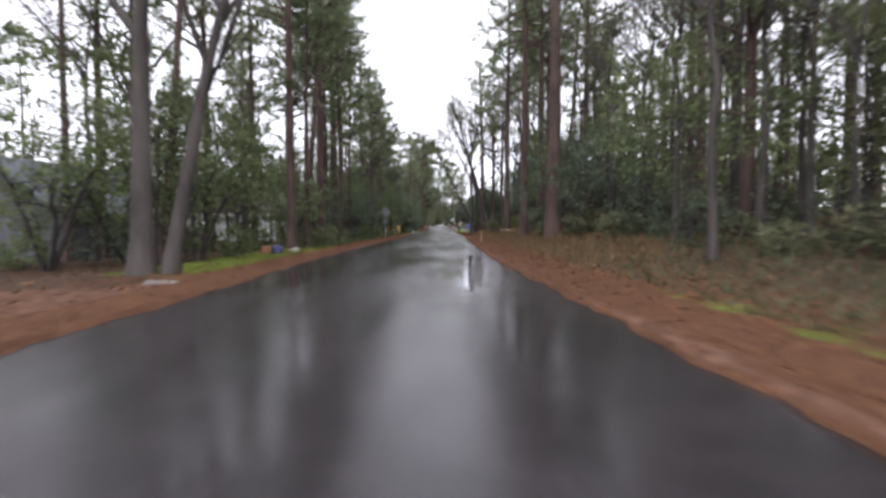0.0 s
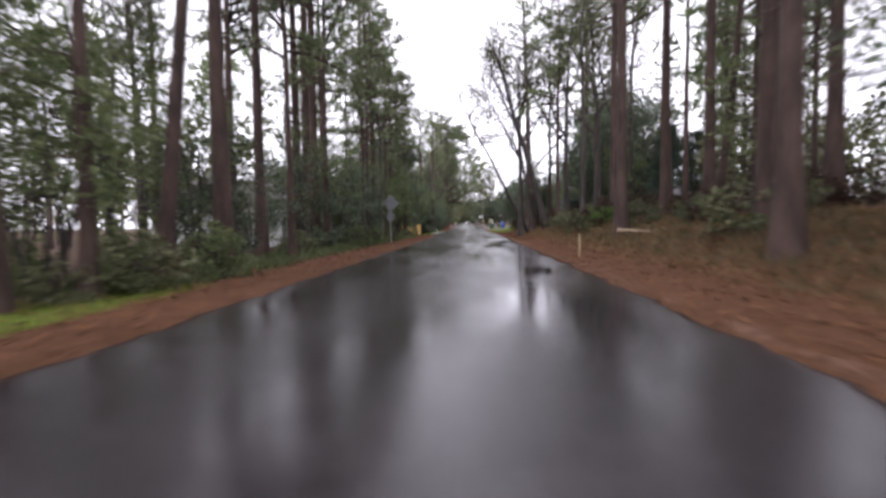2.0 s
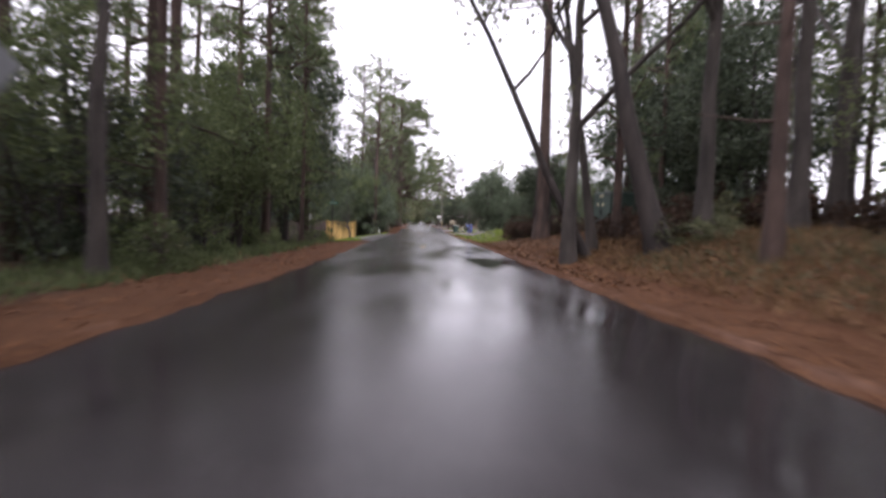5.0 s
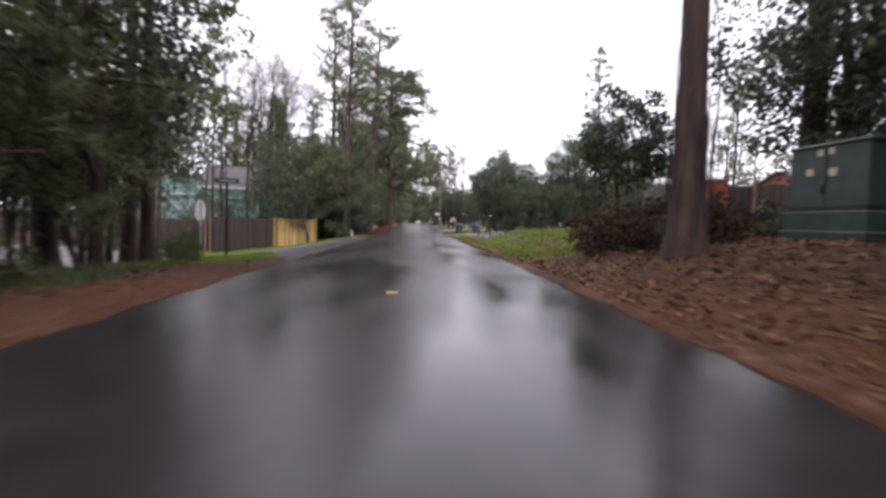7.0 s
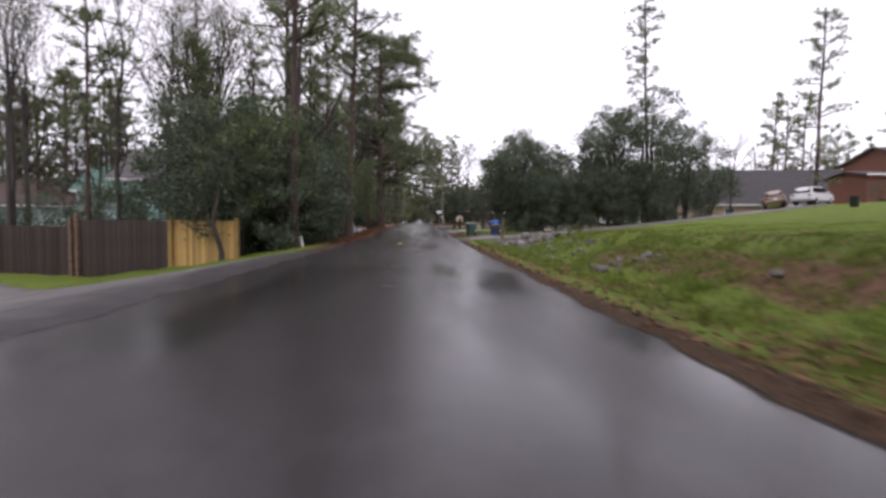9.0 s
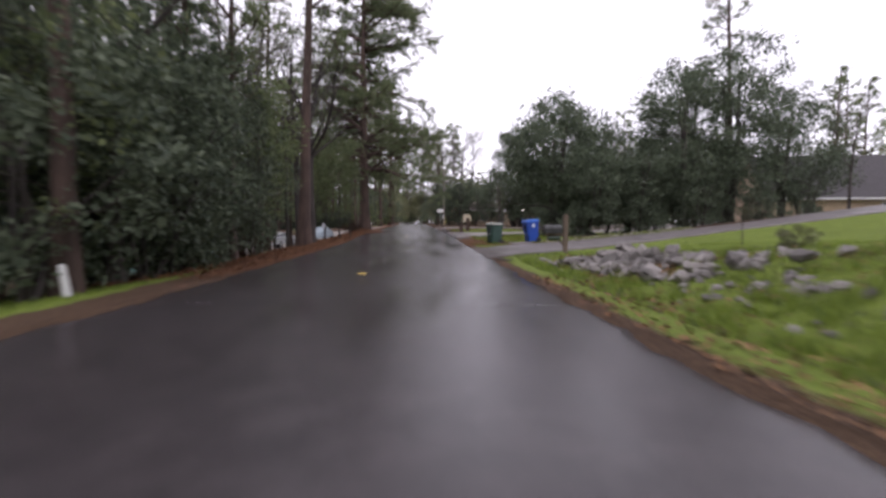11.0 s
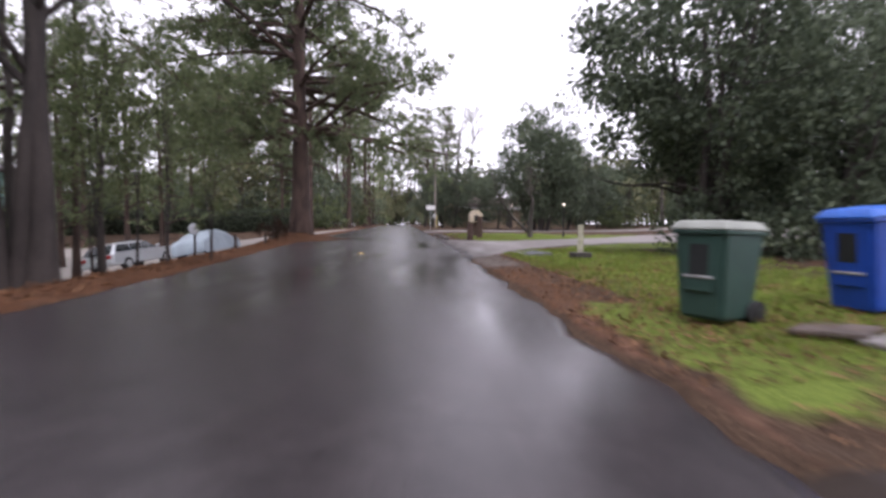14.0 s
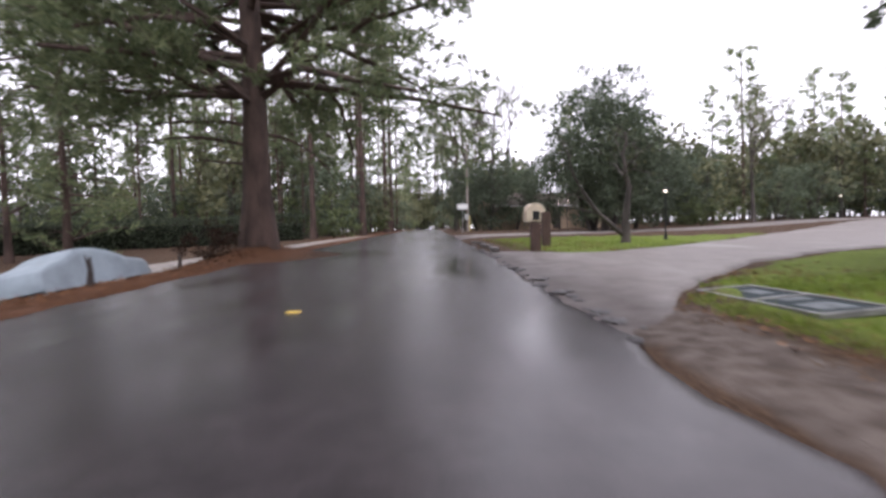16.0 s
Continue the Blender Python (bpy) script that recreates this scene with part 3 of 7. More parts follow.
def build_paving(name, material, label, lift):
    xs, near, far = PAVED[name]
    lo, hi = xs[0], xs[-1]
    sx = np.unique(np.concatenate([np.arange(lo, hi, 0.4), [hi]]))
    v = np.concatenate([[0.0], np.linspace(0.012, 0.988, 26), [1.0]])
    a, b = np.interp(sx, xs, near), np.interp(sx, xs, far)
    a, b = a + 0.12 * np.sin(sx * 2.2) + 0.08 * np.sin(sx * 5.3), b + 0.12 * np.sin(sx * 1.7 + 1) + 0.08 * np.sin(sx * 4.9)
    Y = a[:, None] + (b - a)[:, None] * v[None]
    X = np.repeat(sx[:, None], len(v), 1)
    Z = land(X.ravel(), Y.ravel(), False).reshape(X.shape) + lift
    d = np.maximum(X - right_edge(Y), left_edge(Y) - X)
    k = np.clip((d + 0.1) / 1.6, 0, 1)
    Z = k * Z + (1 - k) * (road_height(Y) - 0.035)
    Z[:, 0] -= 0.06
    Z[:, -1] -= 0.06
    rows, cols = X.shape
    idx = np.arange(rows * cols).reshape(rows, cols)
    faces = np.stack([idx[:-1, :-1], idx[1:, :-1], idx[1:, 1:], idx[:-1, 1:]], -1).reshape(-1, 4)
    plain = {"side_street": "side_street", "parking_court": "parking_court"}.get(name, "driveway")
    me = mesh_of(name, np.stack([X, Y, Z], -1).reshape(-1, 3), faces, material, True)
    side = np.clip(1 - np.minimum(np.minimum(Y - a[:, None], b[:, None] - Y), 3) / 0.8, 0, 1) * 0.5
    # dark by the road; the side street's growing grazing sheen is put in colour
    washed = np.maximum(np.clip(1 - (d - 0.3) / 2.3, 0, 1), side)
    at = me.attributes.new("mud_and_sheen_fade", "FLOAT", "POINT")
    at.data.foreach_set("value", washed.ravel().astype(np.float32))
    ob = new(plain, me)
    tagged(ob, label, "pavement", kind="structure")


build_ground()
build_road()
build_paving("side_street", STREET, "pale worn asphalt side street joining the road", 0.012)
build_paving("driveway_right", DRIVE, "old wet asphalt driveway running uphill", 0.012)
build_paving("driveway_far", DRIVE_FAR, "pale wet driveway beside the lawn", 0.012)
build_paving("driveway_beyond", DRIVE_FAR, "pale driveway beyond the grass island", 0.012)
build_paving("parking_court", GRAVEL, "pale gravel parking court with pine needles", 0.012)

# ---- trees and plants ----
RNG = np.random.default_rng(11)


class Soup:
    """Gathers vertices and faces for one mesh."""

    def __init__(self):
        self.v, self.f, self.n = [], [], 0

    def add(self, verts, faces):
        self.v.append(np.asarray(verts, float))
        self.f.extend((np.asarray(faces) + self.n).tolist())
        self.n += len(verts)

    def tube(self, pts, radii, sides=7):
        pts, radii = np.asarray(pts, float), np.asarray(radii, float)
        way = np.gradient(pts, axis=0)
        way /= np.linalg.norm(way, axis=1)[:, None] + 1e-9
        ref = np.where(np.abs(way[:, 2:3]) > 0.9, np.array([[1.0, 0, 0]]), np.array([[0, 0, 1.0]]))
        u = np.cross(way, ref)
        u /= np.linalg.norm(u, axis=1)[:, None] + 1e-9
        w = np.cross(way, u)
        a = np.linspace(0, 2 * np.pi, sides, endpoint=False)
        ring = pts[:, None] + radii[:, None, None] * (np.cos(a)[None, :, None] * u[:, None] + np.sin(a)[None, :, None] * w[:, None])
        n = len(pts)
        i, j = np.meshgrid(np.arange(n - 1), np.arange(sides), indexing="ij")
        q = np.stack([i * sides + j, i * sides + (j + 1) % sides, (i + 1) * sides + (j + 1) % sides, (i + 1) * sides + j], -1).reshape(-1, 4)
        self.add(ring.reshape(-1, 3), q)

    def mesh(self, name, material, smooth=False):
        return mesh_of(name, np.concatenate(self.v), self.f, material, smooth)


def unit(v):
    return v / (np.linalg.norm(v, axis=-1, keepdims=True) + 1e-9)


def blades(centres, ways, length, width, rng):
    """Thin triangles from each centre along each way."""
    n = len(centres)
    side = unit(np.cross(ways, rng.normal(size=(n, 3)))) * (width / 2)
    tip = centres + ways * length
    v = np.stack([centres - side, centres + side, tip], 1).reshape(-1, 3)
    return v, np.arange(3 * n).reshape(-1, 3)


def leaves(centres, ways, size, rng, slim=0.55):
    """Small four-cornered leaves, folded a little by their tips."""
    n = len(centres)
    side = unit(np.cross(ways, rng.normal(size=(n, 3))))
    s = np.broadcast_to(size, (n, 1)) * rng.uniform(0.6, 1.3, (n, 1))
    a, mid, b = centres, centres + ways * s * 0.5, centres + ways * s
    v = np.stack([a, mid + side * s * slim / 2, b, mid - side * s * slim / 2], 1).reshape(-1, 3)
    return v, np.arange(4 * n).reshape(-1, 4)


def tufts(soup, centres, ways, rng, count=9, length=0.3, width=0.035):
    c = np.repeat(centres, count, 0)
    w = unit(np.repeat(ways, count, 0) + rng.normal(size=(len(c), 3)) * 0.85)
    v, f = blades(c, w, length * rng.uniform(0.7, 1.2, (len(c), 1)), width, rng)
    soup.add(v, f)


def bole(soup, rng, h, r, lean=(0, 0), wander=0.15, sides=0, flare=1.5, top=0.25):
    k = 12
    sides = sides or (9 if r > 0.15 else 6 if r > 0.05 else 4)
    t = np.linspace(0, 1, k)
    p = np.stack([lean[0] * t * h + wander * np.cumsum(rng.normal(size=k)) * 0.35 * t, lean[1] * t * h + wander * np.cumsum(rng.normal(size=k)) * 0.35 * t, t * h - 0.3], 1)
    rad = r * (1 - (1 - top) * t ** 0.9)
    rad[0] *= flare
    rad[1] *= 1.06
    soup.tube(p, rad, sides)
    return t, p, rad


def limb(soup, rng, start, way, length, r, droop=0.0, k=6, bend=0.12, sides=5):
    p, w = [np.array(start, float)], unit(np.array(way, float))
    for _ in range(k - 1):
        w = unit(w + rng.normal(size=3) * bend + np.array([0, 0, -droop]))
        p.append(p[-1] + w * length / (k - 1))
    p = np.array(p)
    soup.tube(p, np.linspace(r, r * 0.25, k), sides)
    return p


def pine_meshes(tag, seed, h, r, crown=0.5, spread=3.0, boughs=40, per=13, lean=(0, 0), needle=0.38, bark=None, mat_needle=None, stubs=6, width=0.06, low=0, blade=8, shoots=0, rise=(0.05, 0.6), sag=0.03, thick=1.0, far=False, dead=()):
    rng = np.random.default_rng(seed)
    wood, green = Soup(), Soup()
    t, p, rad = bole(wood, rng, h, r, lean, sides=5 if far else 0)
    twigs = Soup() if far else wood
    at = lambda s: np.array([np.interp(s, t, p[:, i]) for i in range(3)])
    for i in range(boughs):
        s = crown + (0.99 - crown) * ((i + rng.uniform()) / boughs) ** thick
        if i < low:
            s = rng.uniform(crown * 0.55, crown)
        a = rng.uniform(0, 2 * np.pi)
        reach = spread * (0.35 + 0.65 * (1 - (max(s, crown) - crown) / (1.001 - crown)) ** 0.6) * rng.uniform(0.6, 1.1)
        q = limb(twigs, rng, at(s), (math.cos(a), math.sin(a), rng.uniform(*rise) * (0.5 + s)), reach, 0.018 + 0.02 * reach, droop=sag, k=4, bend=0.2, sides=3)
        u = rng.uniform(0.3, 1.0, per)
        c = np.stack([np.interp(u * 3, range(4), q[:, j]) for j in range(3)], 1) + rng.normal(size=(per, 3)) * np.array([0.16, 0.16, 0.10]) * (0.5 + reach * 0.35)
        w = unit((c - at(s)) * np.array([1, 1, 0.4]) + np.array([0, 0, 0.35 * reach]))
        tufts(green, c, w, rng, blade, needle, width)
        for _ in range(shoots):
            o = np.array([np.interp(rng.uniform(0.9, 3), range(4), q[:, j]) for j in range(3)])
            e = limb(wood, rng, o, unit(q[-1] - q[0]) + rng.normal(size=3) * np.array([0.7, 0.7, 0.25]), reach * rng.uniform(0.2, 0.42), 0.02, droop=0.05, k=4, bend=0.2, sides=3)
            u = rng.uniform(0.8, 3, 12)
            c = np.stack([np.interp(u, range(4), e[:, j]) for j in range(3)], 1) + rng.normal(size=(12, 3)) * np.array([0.2, 0.2, 0.14])
            tufts(green, c, unit(c - o + np.array([0, 0, 0.15])), rng, blade, needle, width)
    for up, a, long in dead:
        q = limb(wood, rng, at(up / h), (math.cos(a), math.sin(a), 0.25), long, 0.07, droop=0.05, k=8, bend=0.16, sides=5)
        for j in range(3, 8):
            limb(wood, rng, q[j], unit(q[j] - q[j - 1]) + rng.normal(size=3) * 0.6, long * 0.22, 0.02, k=4, sides=3)
    for _ in range(stubs):
        s = rng.uniform(min(0.15, crown * 0.5), crown)
        a = rng.uniform(0, 2 * np.pi)
        limb(wood, rng, at(s), (math.cos(a), math.sin(a), rng.uniform(-0.1, 0.3)), rng.uniform(0.4, 1.6), 0.025, k=4, sides=4)
    return wood.mesh(tag + "_trunk", bark or BARK_PINE, True), green.mesh(tag + "_crown", mat_needle or NEEDLE)


def broad_meshes(tag, seed, h, r, crown_r, base=0.25, clumps=60, per=70, leaf=0.16, bark=None, mat_leaf=None, stems=1, flat=1.0, limbs=14, taper=0.0, core=9, far_leaf=0.0):
    rng = np.random.default_rng(seed)
    wood, green = Soup(), Soup()
    for _ in range(stems):
        rs = r * rng.uniform(0.6, 1) if stems > 1 else r
        t, p, rad = bole(wood, rng, h * 0.8, rs, (rng.normal() * 0.06 * stems, rng.normal() * 0.06 * stems), 0.3)
        for _ in range(limbs // stems + 1):
            s = rng.uniform(0.25, 0.95)
            a = rng.uniform(0, 2 * np.pi)
            o = np.array([np.interp(s, t, p[:, i]) for i in range(3)])
            limb(wood, rng, o, (math.cos(a), math.sin(a), rng.uniform(0.2, 1.0)), crown_r * rng.uniform(0.5, 0.95), 0.25 * rs * (1.1 - s) + 0.015, droop=0.03, k=6, bend=0.22, sides=4)
    mid, tall = h * (base + 1) / 2, h * (1 - base) / 2
    c = unit(rng.normal(size=(clumps, 3))) * rng.uniform(0.35, 1.0, (clumps, 1)) ** 0.5
    c[:, :2] *= (1 - taper * (c[:, 2:3] + 1) / 2)
    c = c * np.array([crown_r, crown_r, tall * flat]) + np.array([0, 0, mid])
    c += rng.normal(size=c.shape) * crown_r * 0.08
    size = crown_r * rng.uniform(0.15, 0.33, (clumps, 1))
    k = np.repeat(np.arange(clumps), per)
    o = unit(rng.normal(size=(len(k), 3))) * rng.uniform(0.2, 1, (len(k), 1)) ** 0.45
    pts = c[k] + o * size[k] * np.array([1.0, 1.0, 0.72])
    keep = pts[:, 2] > 0.05
    pts, o = pts[keep], o[keep]
    w = unit(o + rng.normal(size=o.shape) * 0.7 + np.array([0, 0, -0.2]))
    v, f = leaves(pts, w, leaf, rng)
    green.add(v, f)
    # larger sprays filling the heart of each clump
    k = np.repeat(np.arange(clumps), core)
    o = unit(rng.normal(size=(len(k), 3)))
    pts = c[k] + o * size[k] * rng.uniform(0.05, 0.6, (len(k), 1)) * np.array([1, 1, 0.7])
    keep = pts[:, 2] > 0.25
    v, f = leaves(pts[keep], unit(o + rng.normal(size=o.shape) * 0.5)[keep], np.clip(size[k][keep] * 0.5, 0.1, far_leaf or 0.2), rng, 0.6)
    green.add(v, f)
    return wood.mesh(tag + "_trunk", bark or BARK_DARK, True), green.mesh(tag + "_crown", mat_leaf or LEAF_DARK)


def bare_meshes(tag, seed, h, r, spread=0.5, levels=3, leafy=0, leaf=0.12, bark=None, mat_leaf=None, lean=(0, 0), first=0.35, forks=9):
    """A winter tree: forking limbs down to twigs, with a few leaves left."""
    rng = np.random.default_rng(seed)
    wood, green = Soup(), Soup()
    t, p, rad = bole(wood, rng, h * 0.85, r, lean, 0.45, top=0.2)
    tips = []

    def grow(start, way, length, rr, level):
        q = limb(wood, rng, start, way, length, rr, droop=-0.03, k=6 if level < 3 else 4, bend=0.17, sides=4 if level < 2 else 3)
        tips.append(q)
        if level < levels:
            for _ in range(3 if level == 1 else 4):
                u = rng.uniform(0.35, 1.0) * 5
                o = np.array([np.interp(u, range(6), q[:, i]) for i in range(3)])
                d = unit(q[-1] - q[0])
                grow(o, d + rng.normal(size=3) * 0.55 + np.array([0, 0, 0.2]), length * rng.uniform(0.4, 0.65), max(rr * 0.42, 0.012), level + 1)

    for _ in range(forks):
        s = rng.uniform(first, 1.0)
        a = rng.uniform(0, 2 * np.pi)
        o = np.array([np.interp(s, t, p[:, i]) for i in range(3)])
        grow(o, (math.cos(a) * spread * 1.5, math.sin(a) * spread * 1.5, 1.0), h * (1.15 - s) * rng.uniform(0.35, 0.6), r * (1.1 - s) * 0.5 + 0.02, 1)
    q = np.concatenate(tips)
    n = max(leafy, 30)
    c = q[rng.integers(0, len(q), n)] + rng.normal(size=(n, 3)) * 0.3
    v, f = leaves(c, unit(rng.normal(size=(n, 3)) + np.array([0, 0, -0.8])), leaf, rng)
    green.add(v, f)
    return wood.mesh(tag + "_trunk", bark or BARK_GREY, True), green.mesh(tag + "_crown", mat_leaf or LEAF_OLIVE)


PROTO = {}


def proto(kind, name, label, category, meshes, parts=("trunk", "crown")):
    PROTO[kind] = (name, label, category, meshes, parts)


proto("pine_a", "pine_tree", "tall loblolly pine with a bare reddish trunk", "tree", pine_meshes("pine_a", 1, 22, 0.24, 0.5, 3.9, boughs=52, stubs=10))
proto("pine_b", "pine_tree", "tall loblolly pine with a bare reddish trunk", "tree", pine_meshes("pine_b", 2, 25, 0.3, 0.55, 4.3, boughs=58, stubs=10))
proto("pine_c", "pine_tree", "slender young pine with a thin crown", "tree", pine_meshes("pine_c", 3, 16, 0.13, 0.42, 2.5, boughs=38, per=12))
proto("pine_d", "pine_tree", "pine with sparse drooping boughs", "tree", pine_meshes("pine_d", 4, 19, 0.2, 0.35, 3.0, boughs=42, per=12, low=6))
proto("pine_low", "pine_tree", "mid-height pine with boughs to low on the trunk", "tree", pine_meshes("pine_low", 5, 13, 0.16, 0.2, 2.8, boughs=46, per=12, low=4))
proto("pine_lean", "pine_tree", "leaning tall pine with a thin ragged crown", "tree", pine_meshes("pine_lean", 6, 20, 0.2, 0.6, 2.4, boughs=26, lean=(-0.10, 0.02)))
proto("cedar", "cedar_tree", "dense blue-green cedar with a pointed crown", "tree", pine_meshes("cedar", 7, 8.5, 0.16, 0.08, 2.3, boughs=110, per=14, needle=0.3, mat_needle=NEEDLE_BLUE, stubs=0, width=0.11, bark=BARK_DARK))
proto("ever_a", "evergreen_tree", "dark broad-leaved evergreen tree with a dense crown", "tree", broad_meshes("ever_a", 21, 10, 0.22, 4.0, 0.10, 120, 76, 0.165, stems=3, core=24, far_leaf=0.28))
proto("ever_open", "evergreen_tree", "dark evergreen tree with bare lower trunks and a dense crown", "tree", broad_meshes("ever_open", 27, 10, 0.2, 4.0, 0.24, 116, 76, 0.165, stems=4, core=24, far_leaf=0.28))
proto("ever_b", "evergreen_tree", "dark broad-leaved evergreen tree with a dense crown", "tree", broad_meshes("ever_b", 22, 9, 0.2, 3.4, 0.06, 110, 74, 0.165, stems=2, taper=0.35, core=22, far_leaf=0.28))
proto("ever_tall", "evergreen_tree", "tall dark evergreen with a broad crown", "tree", broad_meshes("ever_tall", 23, 13, 0.28, 4.2, 0.12, 140, 76, 0.17, stems=2, taper=0.2, core=24, far_leaf=0.28))
proto("laurel", "small_evergreen_tree", "small evergreen tree with glossy leaves and several stems", "tree", broad_meshes("laurel", 24, 5.5, 0.09, 2.1, 0.12, 56, 54, 0.12, stems=3, mat_leaf=LEAF_MID))
proto("laurel_b", "small_evergreen_tree", "slender understory evergreen with open foliage", "tree", broad_meshes("laurel_b", 25, 7.5, 0.08, 2.0, 0.18, 50, 50, 0.12, stems=2, mat_leaf=LEAF_MID))
proto("laurel_dark", "small_evergreen_tree", "dark bushy evergreen reaching the ground", "tree", broad_meshes("laurel_dark", 26, 5.0, 0.09, 2.3, 0.0, 70, 52, 0.13, stems=3))
proto("bare_a", "winter_tree", "bare grey winter tree with forking limbs", "tree", bare_meshes("bare_a", 31, 15, 0.2, leafy=500))
proto("bare_b", "winter_tree", "bare grey winter tree with forking limbs", "tree", bare_meshes("bare_b", 32, 12, 0.13, leafy=900, first=0.3, forks=7))
proto("bare_c", "winter_tree", "tall thin tree with twiggy top and old leaves", "tree", bare_meshes("bare_c", 33, 17, 0.17, spread=0.3, leafy=1800, first=0.45))
proto("mossy", "winter_tree", "winter tree hung with grey-green moss and vines", "tree", bare_meshes("mossy", 34, 16, 0.22, spread=0.55, leafy=2600, leaf=0.22, first=0.3, lean=(-0.05, 0)))
proto("shrub", "shrub", "green leafy shrub under the trees", "shrub", broad_meshes("shrub", 41, 1.7, 0.03, 1.0, -0.1, 34, 30, 0.15, stems=3, mat_leaf=LEAF_MID, limbs=8))
proto("shrub_olive", "shrub", "olive-brown scrubby roadside shrub", "shrub", broad_meshes("shrub_olive", 42, 1.5, 0.03, 1.0, -0.1, 26, 36, 0.15, stems=3, mat_leaf=LEAF_OLIVE, limbs=12))
proto("shrub_brown", "shrub", "tangled brown shrub with dead leaves", "shrub", broad_meshes("shrub_brown", 43, 1.6, 0.03, 1.1, -0.1, 26, 34, 0.13, stems=4, mat_leaf=LEAF_BROWN, limbs=8))
proto("shrub_bright", "shrub", "bright green leafy roadside shrub", "shrub", broad_meshes("shrub_bright", 44, 1.8, 0.03, 1.1, -0.1, 36, 32, 0.14, stems=3, mat_leaf=LEAF_BRIGHT, limbs=8))
proto("shrub_dark", "shrub", "dark evergreen shrub below the trees", "shrub", broad_meshes("shrub_dark", 45, 2.2, 0.03, 1.4, -0.15, 34, 30, 0.16, stems=3, limbs=6, core=8))
MADE = {}


def plant(kind, x, y, size=1.0, turn=None, high=None, lean=(0, 0), label="", z=None, sink=0.05):
    """One tree or shrub of a kind at a place; later ones of the kind are copies of the first."""
    name, text, category, meshes, parts = PROTO[kind]
    a = RNG.uniform(0, 360) if turn is None else turn
    m = pose(x, y, (ground_z(x, y) if z is None else z) - sink, lean[0], lean[1], 0) @ pose(0, 0, 0, 0, 0, a) @ Matrix.Diagonal((size, size, high or size, 1))
    if kind not in MADE:
        root = empty(name, m)
        for n, me in zip(parts, meshes):
            child(n, me, root)
        group = {"tree": "roadside trees", "shrub": "roadside shrubs"}[category]
        tagged(root, text, category, group)
        MADE[kind] = root
        if label:
            root["label"] = label
        return root
    src = MADE[kind]
    keep = src.scale.copy()
    src.scale = (1, 1, 1)
    root = copy_thing(src, m)
    src.scale = keep
    root["label"] = label or text
    return root


